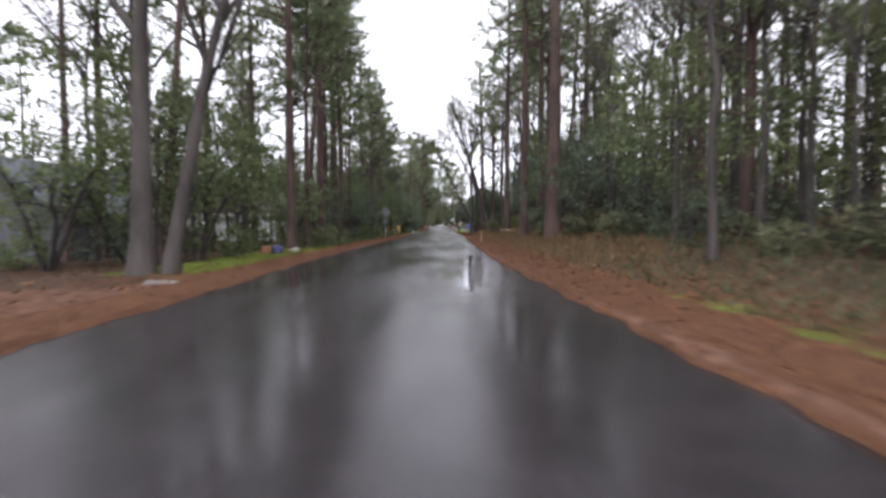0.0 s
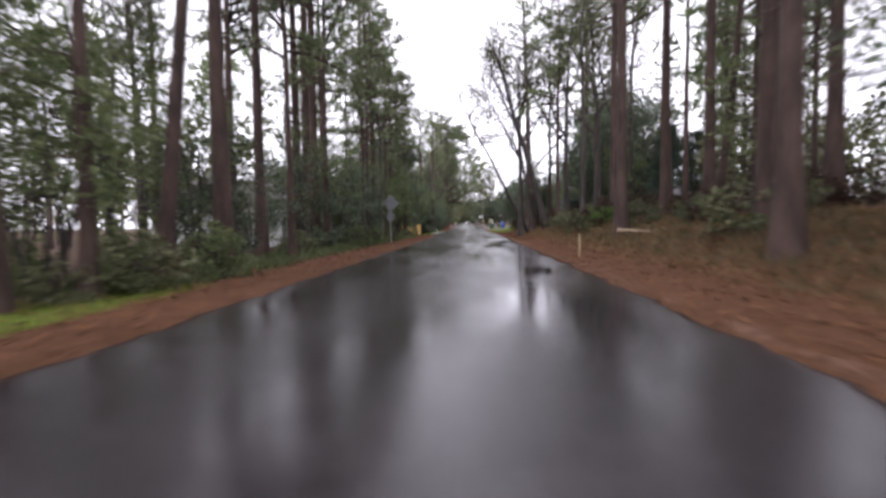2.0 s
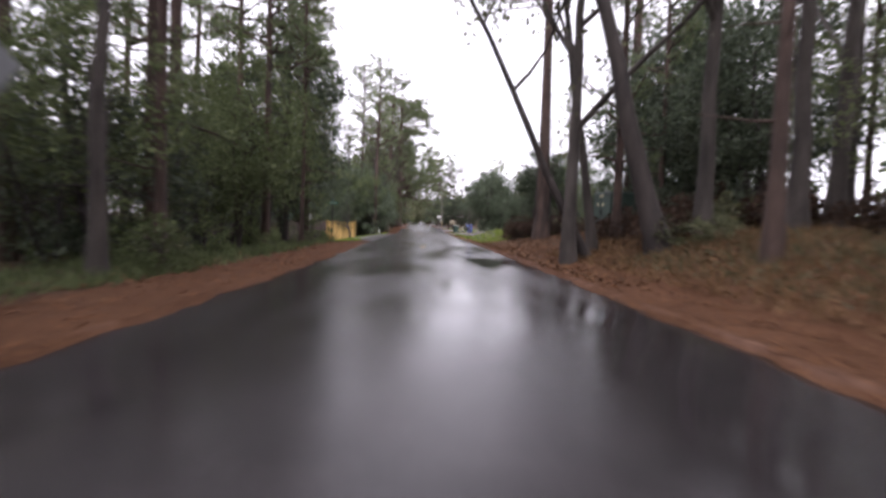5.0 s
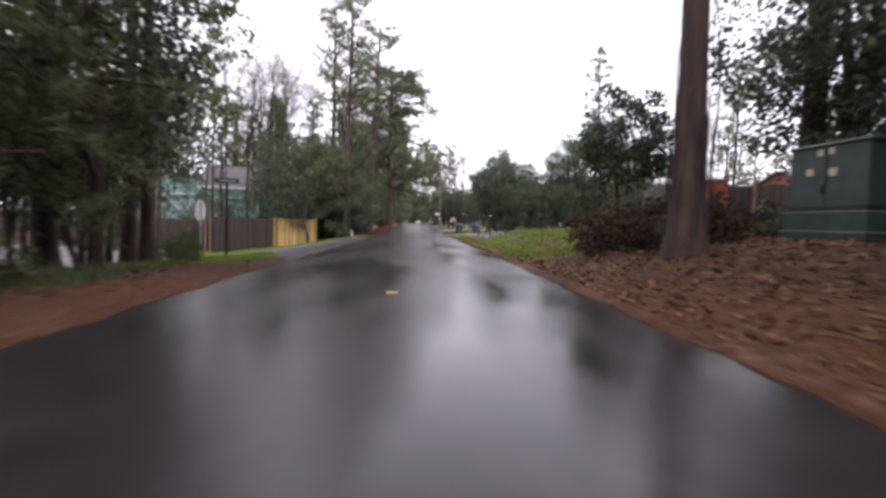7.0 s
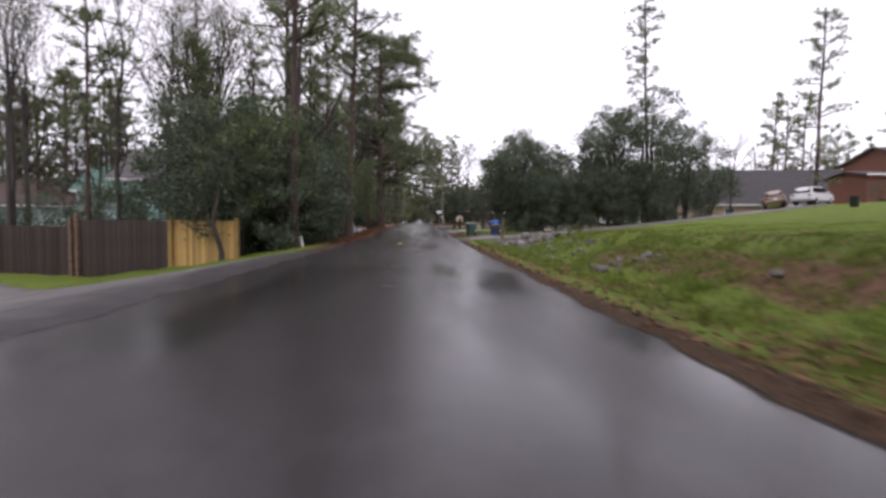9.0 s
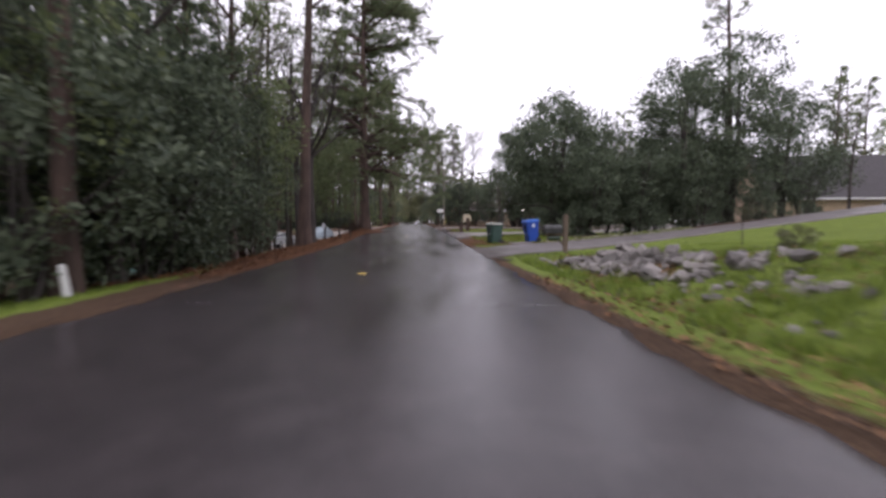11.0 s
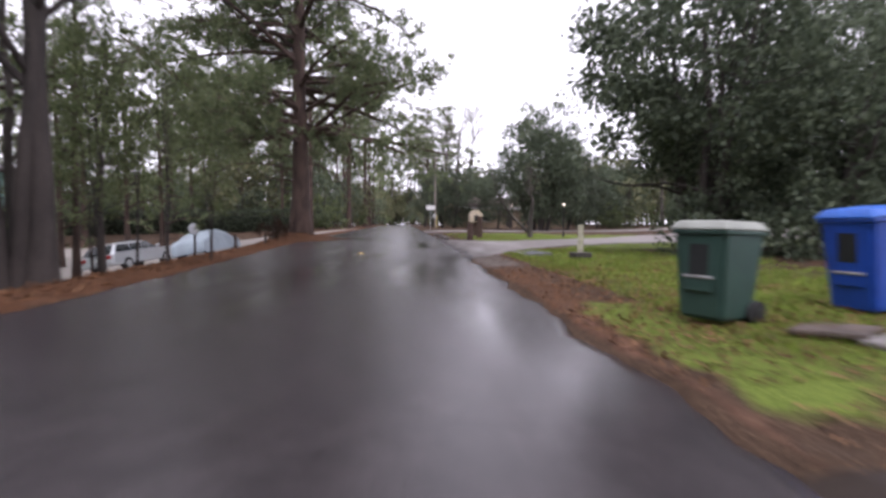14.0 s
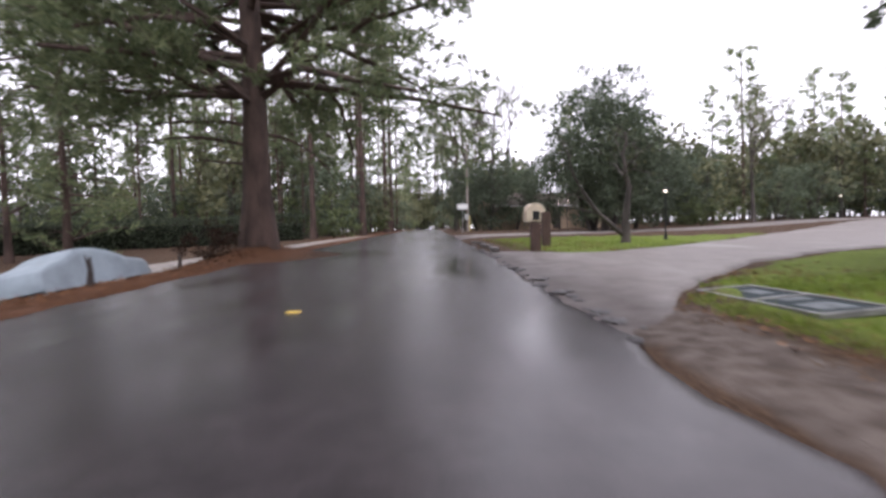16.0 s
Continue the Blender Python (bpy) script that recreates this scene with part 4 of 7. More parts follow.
# the trees that stand out, by their places beside the road
for spec in [
    # left, first stretch
    ("mossy", -14.2, 22.8, 1.15, None), ("pine_lean", -10.0, 17.1, 0.85, 200), ("pine_a", -8.05, 24.9, 0.95, None), ("pine_c", -7.7, 26.3, 1.1, None),
    ("pine_lean", -9.0, 30.2, 1.0, 250), ("pine_b", -8.6, 32.4, 0.85, None), ("pine_d", -13.2, 33.2, 1.1, None), ("pine_a", -10.2, 38.5, 1.0, None),
    ("pine_c", -8.4, 37.0, 1.1, None), ("pine_a", -14.3, 44.4, 1.05, None), ("pine_b", -10.2, 45.4, 0.9, None), ("pine_c", -9.2, 44.0, 1.2, None),
    ("pine_c", -7.9, 47.6, 0.9, None), ("pine_b", -11.9, 49.2, 1.1, None), ("pine_b", -12.75, 49.7, 1.05, None), ("pine_a", -15.3, 46.4, 1.0, None), ("bare_b", -8.8, 50.6, 1.0, None),
    ("pine_d", -9.5, 57.0, 1.0, None), ("pine_c", -8.2, 55.0, 1.0, None), ("pine_b", -11.5, 62.0, 0.9, None), ("pine_a", -13.5, 57.5, 1.0, None),
    ("bare_c", -8.2, 53.0, 0.9, None), ("pine_d", -9.8, 66.5, 0.95, None), ("pine_c", -8.9, 69.0, 1.0, None), ("pine_a", -12.5, 70.5, 0.9, None), ("ever_tall", -11.2, 73.4, 0.95, None), ("laurel_b", -10.2, 68.2, 1.1, None), ("pine_low", -9.6, 72.6, 0.95, None), ("ever_tall", -13.8, 77.0, 0.9, None), ("laurel_b", -10.0, 64.0, 1.1, None), ("laurel_b", -11.8, 75.4, 0.9, None), ("laurel_b", -10.2, 71.2, 0.9, None),
    # right, first stretch
    ("pine_b", 4.1, 22.2, 1.05, None), ("pine_a", 3.5, 27.2, 0.9, None), ("pine_d", 8.0, 14.5, 1.0, None), ("bare_a", 9.2, 17.5, 1.0, None),
    ("pine_a", 4.9, 30.5, 0.95, None), ("pine_d", 11.5, 26.0, 1.05, None), ("pine_b", 14.2, 28.9, 1.0, None), ("pine_a", 8.2, 33.5, 1.0, None), ("pine_a", 6.4, 37.0, 0.9, None),
    ("pine_lean", 8.15, 40.4, 0.9, 150), ("pine_a", 3.6, 37.6, 0.9, None), ("pine_b", 6.7, 42.1, 0.85, None), ("pine_a", 6.4, 50.0, 1.0, None), 
    ("bare_c", 4.6, 50.0, 1.0, None), ("pine_c", 3.6, 53.3, 1.2, None), ("mossy", 1.7, 60.0, 1.05, 20), ("bare_a", 5.0, 58.5, 1.25, None), ("bare_a", 7.3, 58.0, 1.3, None), ("mossy", 9.0, 59.0, 1.2, None), ("bare_c", 10.2, 60.0, 1.4, None),
    ("pine_d", 4.5, 64.0, 0.9, None), ("bare_b", 5.5, 51.0, 1.1, None), ("cedar", 12.4, 58.5, 0.8, None), ("cedar", 15.0, 59.5, 0.75, None), ("cedar", 18.5, 56.0, 0.8, None),
    # middle stretch
    # pine_a at y 79 and pine_d at y 77 are added to darken the road's reflection
    ("laurel_b", 8.4, 83.6, 0.7, None), ("pine_b", 10.75, 79.5, 1.4, None), ("ever_tall", 12.6, 80.2, 1.15, None), ("ever_tall", 13.6, 74.6, 1.1, None), ("ever_tall", 11.6, 72.9, 1.0, None), ("ever_b", 10.6, 76.9, 1.15, None), ("ever_a", 13.0, 69.6, 1.1, None), ("ever_b", 10.8, 70.2, 1.0, None), ("pine_d", 9.0, 70.6, 0.9, None), ("ever_a", 12.0, 66.6, 1.05, None), ("pine_d", 13.2, 77.0, 1.0, None), ("pine_c", -20.8, 104.8, 1.15, None), ("pine_a", -12.6, 79.0, 1.0, None), ("pine_d", -10.9, 77.0, 1.0, None), ("laurel_b", -12.6, 77.8, 1.7, None), ("laurel_b", -14.6, 82.0, 2.05, None), ("laurel_b", -12.6, 24.5, 1.1, None), ("laurel_b", -11.2, 27.2, 1.0, None), ("laurel_b", -14.8, 25.4, 1.2, None), ("laurel_b", -10.6, 30.8, 0.9, None), ("laurel_b", -13.2, 29.4, 1.1, None), ("laurel_dark", -31.4, 108.2, 0.8, None), ("laurel_dark", -29.0, 108.0, 0.75, None), ("laurel_dark", -26.8, 107.4, 0.7, None), ("laurel_dark", -23.4, 106.6, 0.6, None),
    ("pine_a", -9.3, 102.2, 0.9, None), ("bare_a", -9.9, 104.6, 1.0, None), ("pine_lean", 21.0, 134.0, 1.25, 60), ("pine_d", 40.0, 134.5, 1.25, None), ("bare_a", 29.0, 132.0, 0.68, None), ("pine_d", 52.0, 128.0, 1.0, None),
    # left, later
    ("bare_c", -10.8, 116.8, 0.75, None), ("pine_b", -12.4, 112.0, 0.9, None),
    ("laurel_b", -13.8, 129.0, 1.1, None), ("pine_low", -27.5, 159.4, 1.25, None), ("pine_low", -33.0, 159.5, 1.4, None), ("pine_low", -30.2, 158.2, 1.35, None), ("pine_low", -36.5, 161.0, 1.3, None), ("pine_low", -40.0, 160.0, 1.3, None), ("pine_low", -19.5, 149.0, 1.0, None), ("pine_low", -24.5, 147.0, 1.1, None),
    ("ever_a", -11.6, 104.8, 0.85, None), ("ever_b", -10.6, 107.9, 0.95, None), ("bare_c", -13.2, 108.6, 0.9, None), ("ever_a", -14.6, 105.6, 0.9, None), ("ever_b", -12.4, 110.8, 0.85, None), ("ever_a", -13.2, 102.6, 0.8, None), ("bare_c", -16.4, 109.0, 0.9, None), ("laurel_b", -10.3, 114.4, 1.1, None), ("laurel", -10.9, 115.0, 0.9, None), ("pine_d", -17.5, 81.3, 0.9, None), ("laurel_b", -16.6, 79.6, 1.0, None), ("bare_b", -18.6, 82.2, 0.9, None), ("laurel_b", -12.2, 118.6, 1.25, None), ("laurel_b", -12.9, 117.8, 1.3, None), ("ever_tall", 14.8, 76.5, 0.8, None),
    # right, later
    ("ever_open", 5.9, 130.3, 1.0, None), ("ever_open", 6.6, 132.6, 1.05, None), ("ever_b", 7.6, 127.8, 0.76, None), ("ever_b", 9.8, 130.4, 0.74, None), ("ever_b", 11.6, 128.8, 0.7, None), ("ever_tall", 15.4, 130.4, 0.95, None), ("ever_tall", 20.0, 132.6, 1.15, None), ("ever_tall", 17.8, 134.6, 1.05, None), ("ever_a", 12.6, 133.2, 0.85, None), ("ever_tall", 25.2, 134.0, 0.9, None),
    ("ever_b", 8.5, 133.8, 0.85, None), ("ever_b", 13.8, 131.6, 0.8, None), ("ever_b", 17.6, 132.8, 0.95, None), ("ever_a", 28.6, 136.5, 0.9, None), ("ever_a", 9.5, 135.0, 0.95, None),
    ("ever_tall", 10.2, 171.0, 1.1, None), ("ever_b", 10.6, 170.4, 1.35, None), ("ever_a", 9.6, 172.2, 1.2, None), ("ever_b", 14.5, 176.0, 1.2, None), ("ever_b", 6.8, 180.0, 0.9, None), ("laurel_dark", 1.5, 184.0, 1.5, None), ("ever_b", 4.6, 186.0, 1.0, None), ("ever_b", 0.2, 187.5, 1.0, None), ("ever_a", -1.2, 194.0, 0.85, None), ("bare_a", 2.0, 189.0, 1.3, None), ("bare_a", -0.8, 192.0, 1.35, None), ("bare_c", 4.4, 192.0, 1.15, None), ("pine_d", 1.5, 204.0, 1.1, None), ("pine_a", -1.8, 212.0, 1.0, None), ("bare_a", -2.2, 200.0, 1.2, None),
    ("mossy", 28.0, 180.0, 0.95, None), ("ever_b", 21.0, 184.0, 1.0, None), ("ever_a", 25.0, 188.0, 0.9, None), ("laurel_dark", 33.0, 184.0, 1.2, None), ("laurel_dark", 38.5, 186.0, 1.3, None), ("pine_d", 36.0, 200.0, 0.8, None), ("pine_d", 46.0, 198.0, 0.8, None), ("pine_a", 54.0, 205.0, 0.7, None),
    ("pine_b", -11.7, 197.0, 1.15, None), ("pine_a", -13.4, 186.0, 1.15, None), ("pine_b", -12.4, 210.0, 1.2, None), ("pine_b", -11.6, 178.0, 0.98, None), ("pine_a", -13.0, 224.0, 1.0, None),
]:
    plant(spec[0], spec[1], spec[2], spec[3], spec[4])

# thin understory trees between the road and the court
for x, y, wide_, tall_ in [(-9.27, 128.5, 0.5, 0.85), (-10.3, 129.0, 0.55, 0.95), (-11.2, 128.6, 0.5, 0.8), (-10.85, 128.2, 0.5, 0.9), (-8.75, 129.9, 0.4, 0.6)]:
    plant("laurel_b", x, y, wide_, None, tall_, label="thin-stemmed young evergreen beside the road")

# evergreens hanging over the teal house
for x, y, wide_, tall_ in [(-13.5, 125.2, 0.75, 1.3), (-14.3, 123.4, 1.2, 1.6), (-15.2, 121.8, 1.3, 1.6)]:
    plant("laurel_b", x, y, wide_, None, tall_)

# sapling on the lawn
plant("bare_b", 7.3, 109.6, 0.2, None, 0.13, label="small bare sapling on the lawn")

# bushy evergreens at the verge that hide the house from farther back
for x, y, wide_, tall_ in [(-9.7, 113.3, 0.62, 1.25), (-10.6, 112.3, 0.75, 1.5)]:
    plant("laurel_dark", x, y, wide_, None, tall_)

# pines between the teal house and the court
for kd, x, y, sz in [("pine_d", -14.4, 129.4, 1.0), ("pine_c", -13.3, 131.2, 0.85), ("bare_b", -12.7, 131.5, 0.8), ("bare_b", -12.6, 128.0, 1.1)]:
    plant(kd, x, y, sz)

# low evergreens behind the board fence
for q in range(6):
    plant("laurel_dark", -21.5 - 3.4 * q, 112.6 + 0.5 * math.sin(q * 2.3), 0.95 + 0.12 * math.sin(q * 1.7))

for x, y, sz in [(-18.6, 107.4, 0.8), (-16.2, 106.2, 0.85), (-24.4, 108.6, 0.85), (-21.6, 108.0, 0.8)]:
    plant("laurel_dark", x, y, sz, None, sz * 1.35)
for kd, x, y, sz in [("bare_a", -31.0, 108.4, 0.9), ("pine_c", -35.0, 112.0, 0.9), ("bare_a", -24.0, 110.5, 0.8), ("pine_d", -39.0, 113.0, 0.75), ("bare_c", -33.0, 109.6, 0.8)]:
    plant(kd, x, y, sz)

# winter trees leaning out over the road
for kd, x, y, sz, tilt in [("bare_c", 2.9, 61.5, 1.0, -9)]:
    plant(kd, x, y, sz, None, None, (0, tilt))

lw, lc = bare_meshes("overhang", 35, 17, 0.3, spread=0.5, leafy=2200, leaf=0.16, lean=(-0.3, 0.03), first=0.4, forks=9, bark=BARK_DARK)
overhang = empty("winter_tree", pose(3.55, 57.6, ground_z(3.55, 57.6) - 0.05))
child("trunk", lw, overhang)
child("crown", lc, overhang)
tagged(overhang, "dark winter tree leaning out over the road", "tree", "roadside trees")

lw, lc = bare_meshes("overhang_low", 36, 13, 0.16, spread=0.7, leafy=900, leaf=0.15, lean=(-0.5, 0.02), first=0.45, forks=8, bark=BARK_DARK)
bough = empty("winter_tree", pose(2.5, 60.4, ground_z(2.5, 60.4) - 0.05))
child("trunk", lw, bough)
child("crown", lc, bough)
tagged(bough, "thin dark winter tree bowed low over the road", "tree", "roadside trees")

# the forked tree close beside the first verge
forked = empty("winter_tree", pose(-7.5, 12.0, ground_z(-7.5, 12.0) - 0.1))
for seed, hh, rr, ln in [(94, 16, 0.27, (0.01, 0.03)), (95, 15, 0.2, (0.17, 0.02))]:
    tw = bare_meshes("forked", seed, hh, rr, spread=0.6, leafy=1500, leaf=0.15, lean=ln, first=0.34, forks=10, mat_leaf=LEAF_MID)
    tr_ = child("trunk", tw[0], forked, at=pose(0.5 * (seed - 94), 0.25 * (seed - 94), 0))
    child("crown", tw[1], tr_)
tagged(forked, "grey winter tree with two stems beside the verge", "tree", "roadside trees")

# the thick leaning pine by the teal house
plant("pine_b", -9.9, 121.4, 1.12, 40, 0.95, (0, 1.6))

# the dark stems that part from one root
twin = empty("winter_tree", pose(-10.85, 125.7, ground_z(-10.85, 125.7) - 0.1))
for sx, seed, hh, rr, ln in [(-0.36, 91, 15, 0.27, (-0.035, -0.02)), (0.3, 92, 16, 0.3, (0.07, 0.045)), (0.02, 93, 14, 0.2, (0.015, 0.0))]:
    tw = bare_meshes("twin", seed, hh, rr, leafy=500, lean=ln, forks=11, bark=BARK_DARK, mat_leaf=LEAF_DARK)
    tr_ = child("trunk", tw[0], twin, at=pose(sx * 0.83, sx * 0.55, 0))
    child("crown", tw[1], tr_)
tagged(twin, "dark wet winter tree with three stems from one root", "tree", "roadside trees")

# the small tree on the bank at the corner
vt = broad_meshes("verge_tree", 66, 6.1, 0.08, 1.8, 0.3, 110, 74, 0.13, stems=3, core=26, far_leaf=0.24)
verge_tree = empty("small_evergreen_tree", pose(5.3, 82.6, ground_z(5.3, 82.6) - 0.05))
child("trunk", vt[0], verge_tree)
child("crown", vt[1], verge_tree)
tagged(verge_tree, "small evergreen tree with several stems above brown brambles", "tree", "roadside trees")

# the great spreading pine above the cars
gw, gc = pine_meshes("great_pine", 61, 25, 0.52, 0.215, 9.4, boughs=104, per=28, needle=0.42, stubs=2, width=0.065, low=0, blade=8, shoots=10, rise=(0.1, 0.5), sag=0.06, thick=1.25, dead=[(3.9, 3.3, 5.2), (3.2, 2.9, 3.0), (4.6, 3.6, 6.0), (4.4, 0.3, 3.2)])
great = empty("pine_tree", pose(-9.8, 145.3, ground_z(-9.8, 145.3) - 0.1))
child("trunk", gw, great)
child("crown", gc, great)
tagged(great, "massive spreading pine on a mound of fallen needles", "tree", "roadside trees")

# the ivy-grown pine beside the utility cabinets
iw, ic = pine_meshes("ivy_pine", 62, 24, 0.39, 0.62, 3.2, boughs=34, stubs=12)
ivy_tree = empty("pine_tree", pose(3.62, 73.75, ground_z(3.62, 73.75) - 0.1))
child("trunk", iw, ivy_tree)
child("crown", ic, ivy_tree)
vr = np.random.default_rng(5)
vine = Soup()
for _ in range(26):
    a, zz = vr.uniform(0, 6.28), vr.uniform(-0.1, 1.5)
    pts = np.stack([0.42 * np.cos(a + np.linspace(0, vr.normal(), 9)) * np.linspace(1.15, 0.85, 9), 0.42 * np.sin(a + np.linspace(0, vr.normal(), 9)) * np.linspace(1.15, 0.85, 9), zz + np.linspace(0, vr.uniform(3, 9), 9)], 1)
    vine.tube(pts + vr.normal(size=pts.shape) * 0.03, np.linspace(0.02, 0.006, 9), 4)
child("vine", vine.mesh("vine", BARK_DARK), ivy_tree, "bare climbing vine stems")
tagged(ivy_tree, "thick dark pine trunk grown with bare vines", "tree", "roadside trees")

# crape myrtle on the grass island: grey pruned limbs
cm = bare_meshes("crape", 71, 5.6, 0.2, spread=0.75, leafy=160, first=0.12, forks=7, levels=3)
crape = empty("crape_myrtle", pose(4.1, 147.6, ground_z(4.1, 147.6) - 0.05))
child("trunk", cm[0], crape)
child("crown", cm[1], crape)
tagged(crape, "bare grey crape myrtle with lopped limbs", "tree", "roadside trees")

# small tree against the yellow fence panel
sm = bare_meshes("fence_tree", 72, 4.6, 0.13, spread=0.6, leafy=700, first=0.3, forks=8, mat_leaf=LEAF_DARK, bark=BARK_DARK)
fence_tree = empty("small_tree", pose(-11.5, 99.1, ground_z(-11.5, 99.1) - 0.05))
child("trunk", sm[0], fence_tree)
child("crown", sm[1], fence_tree)
tagged(fence_tree, "crooked small tree growing against the fence", "tree", "roadside trees")

# understory and woods, scattered with a fixed seed
def clear_of_road(x, y, gap):
    return x < float(left_edge(y)) - gap or x > float(right_edge(y)) + gap


def scatter(kinds, n, xr, yr, gap, size=(0.8, 1.2), seed=0):
    rng = np.random.default_rng(seed)
    done = 0
    while done < n:
        x, y = rng.uniform(*xr), rng.uniform(*yr)
        s, kd, a = rng.uniform(*size), kinds[rng.integers(len(kinds))], rng.uniform(0, 360)
        done += 1
        if clear_of_road(x, y, gap) and pave_mask(np.array([x]), np.array([y]))[0] < 0.05:
            plant(kd, x, y, s, a)


scatter(["laurel_b", "laurel", "laurel_b", "shrub", "laurel_dark"], 28, (-17, -7.8), (26, 74), 2.6, (0.7, 1.1), 1)
scatter(["pine_a", "pine_c", "pine_d", "bare_b", "bare_c", "pine_low"], 15, (-24, -11), (-6, 74), 5.0, (0.8, 1.1), 2)
scatter(["laurel_b", "bare_b", "shrub_brown", "shrub_olive", "laurel_b"], 26, (5.2, 18), (2, 66), 3.6, (0.6, 0.95), 3)
scatter(["pine_a", "pine_c", "pine_d", "bare_c", "pine_c"], 18, (9, 24), (14, 64), 7.0, (0.8, 1.1), 4)
scatter(["shrub_olive", "shrub_brown", "shrub_brown"], 34, (3.2, 9), (12, 66), 2.2, (0.5, 0.95), 5)
scatter(["shrub", "shrub_olive", "shrub"], 30, (-12, -7), (24, 72), 1.9, (0.45, 0.9), 6)
scatter(["laurel_dark", "laurel_dark", "laurel_b", "laurel_dark"], 12, (-13, -9.0), (101.5, 108.5), 1.6, (0.8, 1.1), 7)
scatter(["laurel_dark", "bare_b", "pine_c", "laurel_dark", "shrub_brown"], 14, (-15, -9.4), (108, 113.5), 1.8, (0.7, 1.05), 27)
scatter(["bare_a", "bare_c", "bare_c", "bare_a"], 15, (-40, -17), (105.5, 117), 3.0, (0.95, 1.2), 28)
scatter(["pine_c", "pine_d", "bare_b", "pine_c"], 5, (-20, -12.5), (104, 118), 3.0, (0.75, 1.0), 8)
scatter(["pine_c", "pine_a", "pine_c", "pine_a"], 28, (-36, -14), (166, 200), 4.0, (0.75, 1.04), 9)
scatter(["pine_d", "ever_b", "pine_low", "bare_a"], 12, (20, 50), (186, 215), 4.0, (0.7, 1.0), 10)
scatter(["laurel_b", "laurel_dark", "laurel_b", "laurel"], 13, (-15.5, -10.4), (56, 74), 2.6, (0.8, 1.15), 12)
scatter(["bare_b", "shrub_brown", "shrub_olive", "bare_b", "laurel_b", "laurel_dark"], 34, (4.6, 14), (5, 27), 3.4, (0.55, 0.95), 31)
scatter(["shrub_brown", "bare_b", "shrub_olive", "shrub_dark"], 40, (4.0, 10), (6, 27), 2.5, (0.5, 0.95), 41)
scatter(["laurel_b", "laurel", "shrub", "shrub"], 10, (-14.5, -8.6), (14.5, 27), 3.2, (0.6, 0.95), 32)
for q in range(1, 15):
    plant("shrub_dark", 4.8 + 1.55 * q + 0.5 * math.sin(q * 2.1), 127.0 + 0.36 * q + 0.6 * math.sin(q * 3.7), 0.75 + 0.25 * math.sin(q * 1.3 + 1))
scatter(["shrub_brown", "shrub_brown", "shrub_olive"], 16, (4.4, 8.5), (40, 62), 3.6, (0.7, 1.1), 34)
scatter(["shrub_brown", "shrub_olive", "shrub_brown"], 16, (3.6, 9), (75.5, 79.5), 3.8, (0.5, 0.85), 33)
for x, y, k, s in [(-9.4, 15.8, "laurel_b", 0.95), (-9.0, 17.6, "laurel", 1.05), (-11.2, 17.4, "laurel_dark", 1.1), (-12.4, 15.2, "laurel", 1.2), (4.4, 44.0, "shrub_bright", 0.62), (3.4, 44.2, "shrub_olive", 0.9), (4.1, 64.6, "shrub_brown", 0.7), (4.8, 65.7, "shrub_brown", 0.85), (4.5, 63.2, "shrub_brown", 0.8), (5.6, 66.0, "shrub_brown", 0.8), (5.3, 130.2, "shrub_dark", 0.8), (5.7, 129.0, "shrub_dark", 1.0), (6.5, 129.9, "shrub_dark", 1.1), (7.5, 128.7, "shrub_dark", 1.0), (7.0, 131.0, "shrub_dark", 1.1), (2.6, 76.6, "shrub_brown", 0.8), (3.0, 78.0, "shrub_brown", 0.9), (3.6, 75.4, "shrub_brown", 0.9), (3.9, 76.4, "shrub_brown", 0.75), (4.3, 77.8, "shrub_brown", 0.75), (3.3, 77.1, "shrub_brown", 0.9), (4.9, 75.3, "shrub_brown", 0.85), (4.6, 79.0, "shrub_brown", 0.75), (3.2, 78.9, "shrub_brown", 0.9), (9.0, 71.2, "laurel_dark", 0.5), (8.1, 71.5, "shrub_brown", 1.0), (9.8, 70.4, "shrub_dark", 0.9), (7.6, 69.6, "shrub_brown", 0.9), (6.8, 68.2, "shrub_brown", 0.85), (5.0, 80.9, "shrub_brown", 0.8), (6.2, 80.4, "shrub_brown", 0.9), (5.2, 82.2, "shrub_brown", 0.8), (5.9, 78.6, "shrub_brown", 1.0), (6.6, 82.4, "shrub_brown", 0.9), (5.5, 77.0, "shrub_brown", 0.7),
                   (-11.4, 80.2, "shrub", 0.5), (-8.9, 75.2, "shrub", 0.5), (-10.0, 77.4, "shrub_bright", 0.5), (-12.6, 80.6, "shrub", 0.7),
                   (38.6, 124.4, "laurel_dark", 0.42), (40.4, 124.0, "laurel_dark", 0.42), (4.6, 103.2, "shrub_olive", 0.4),
                   (-10.9, 143.8, "shrub_brown", 0.8), (-11.2, 146.6, "shrub_brown", 0.7), (-15.5, 183.0, "laurel_dark", 0.8), (16.0, 128.6, "laurel_dark", 0.75), (20.5, 129.8, "laurel_dark", 0.7)]:
    plant(k, x, y, s)


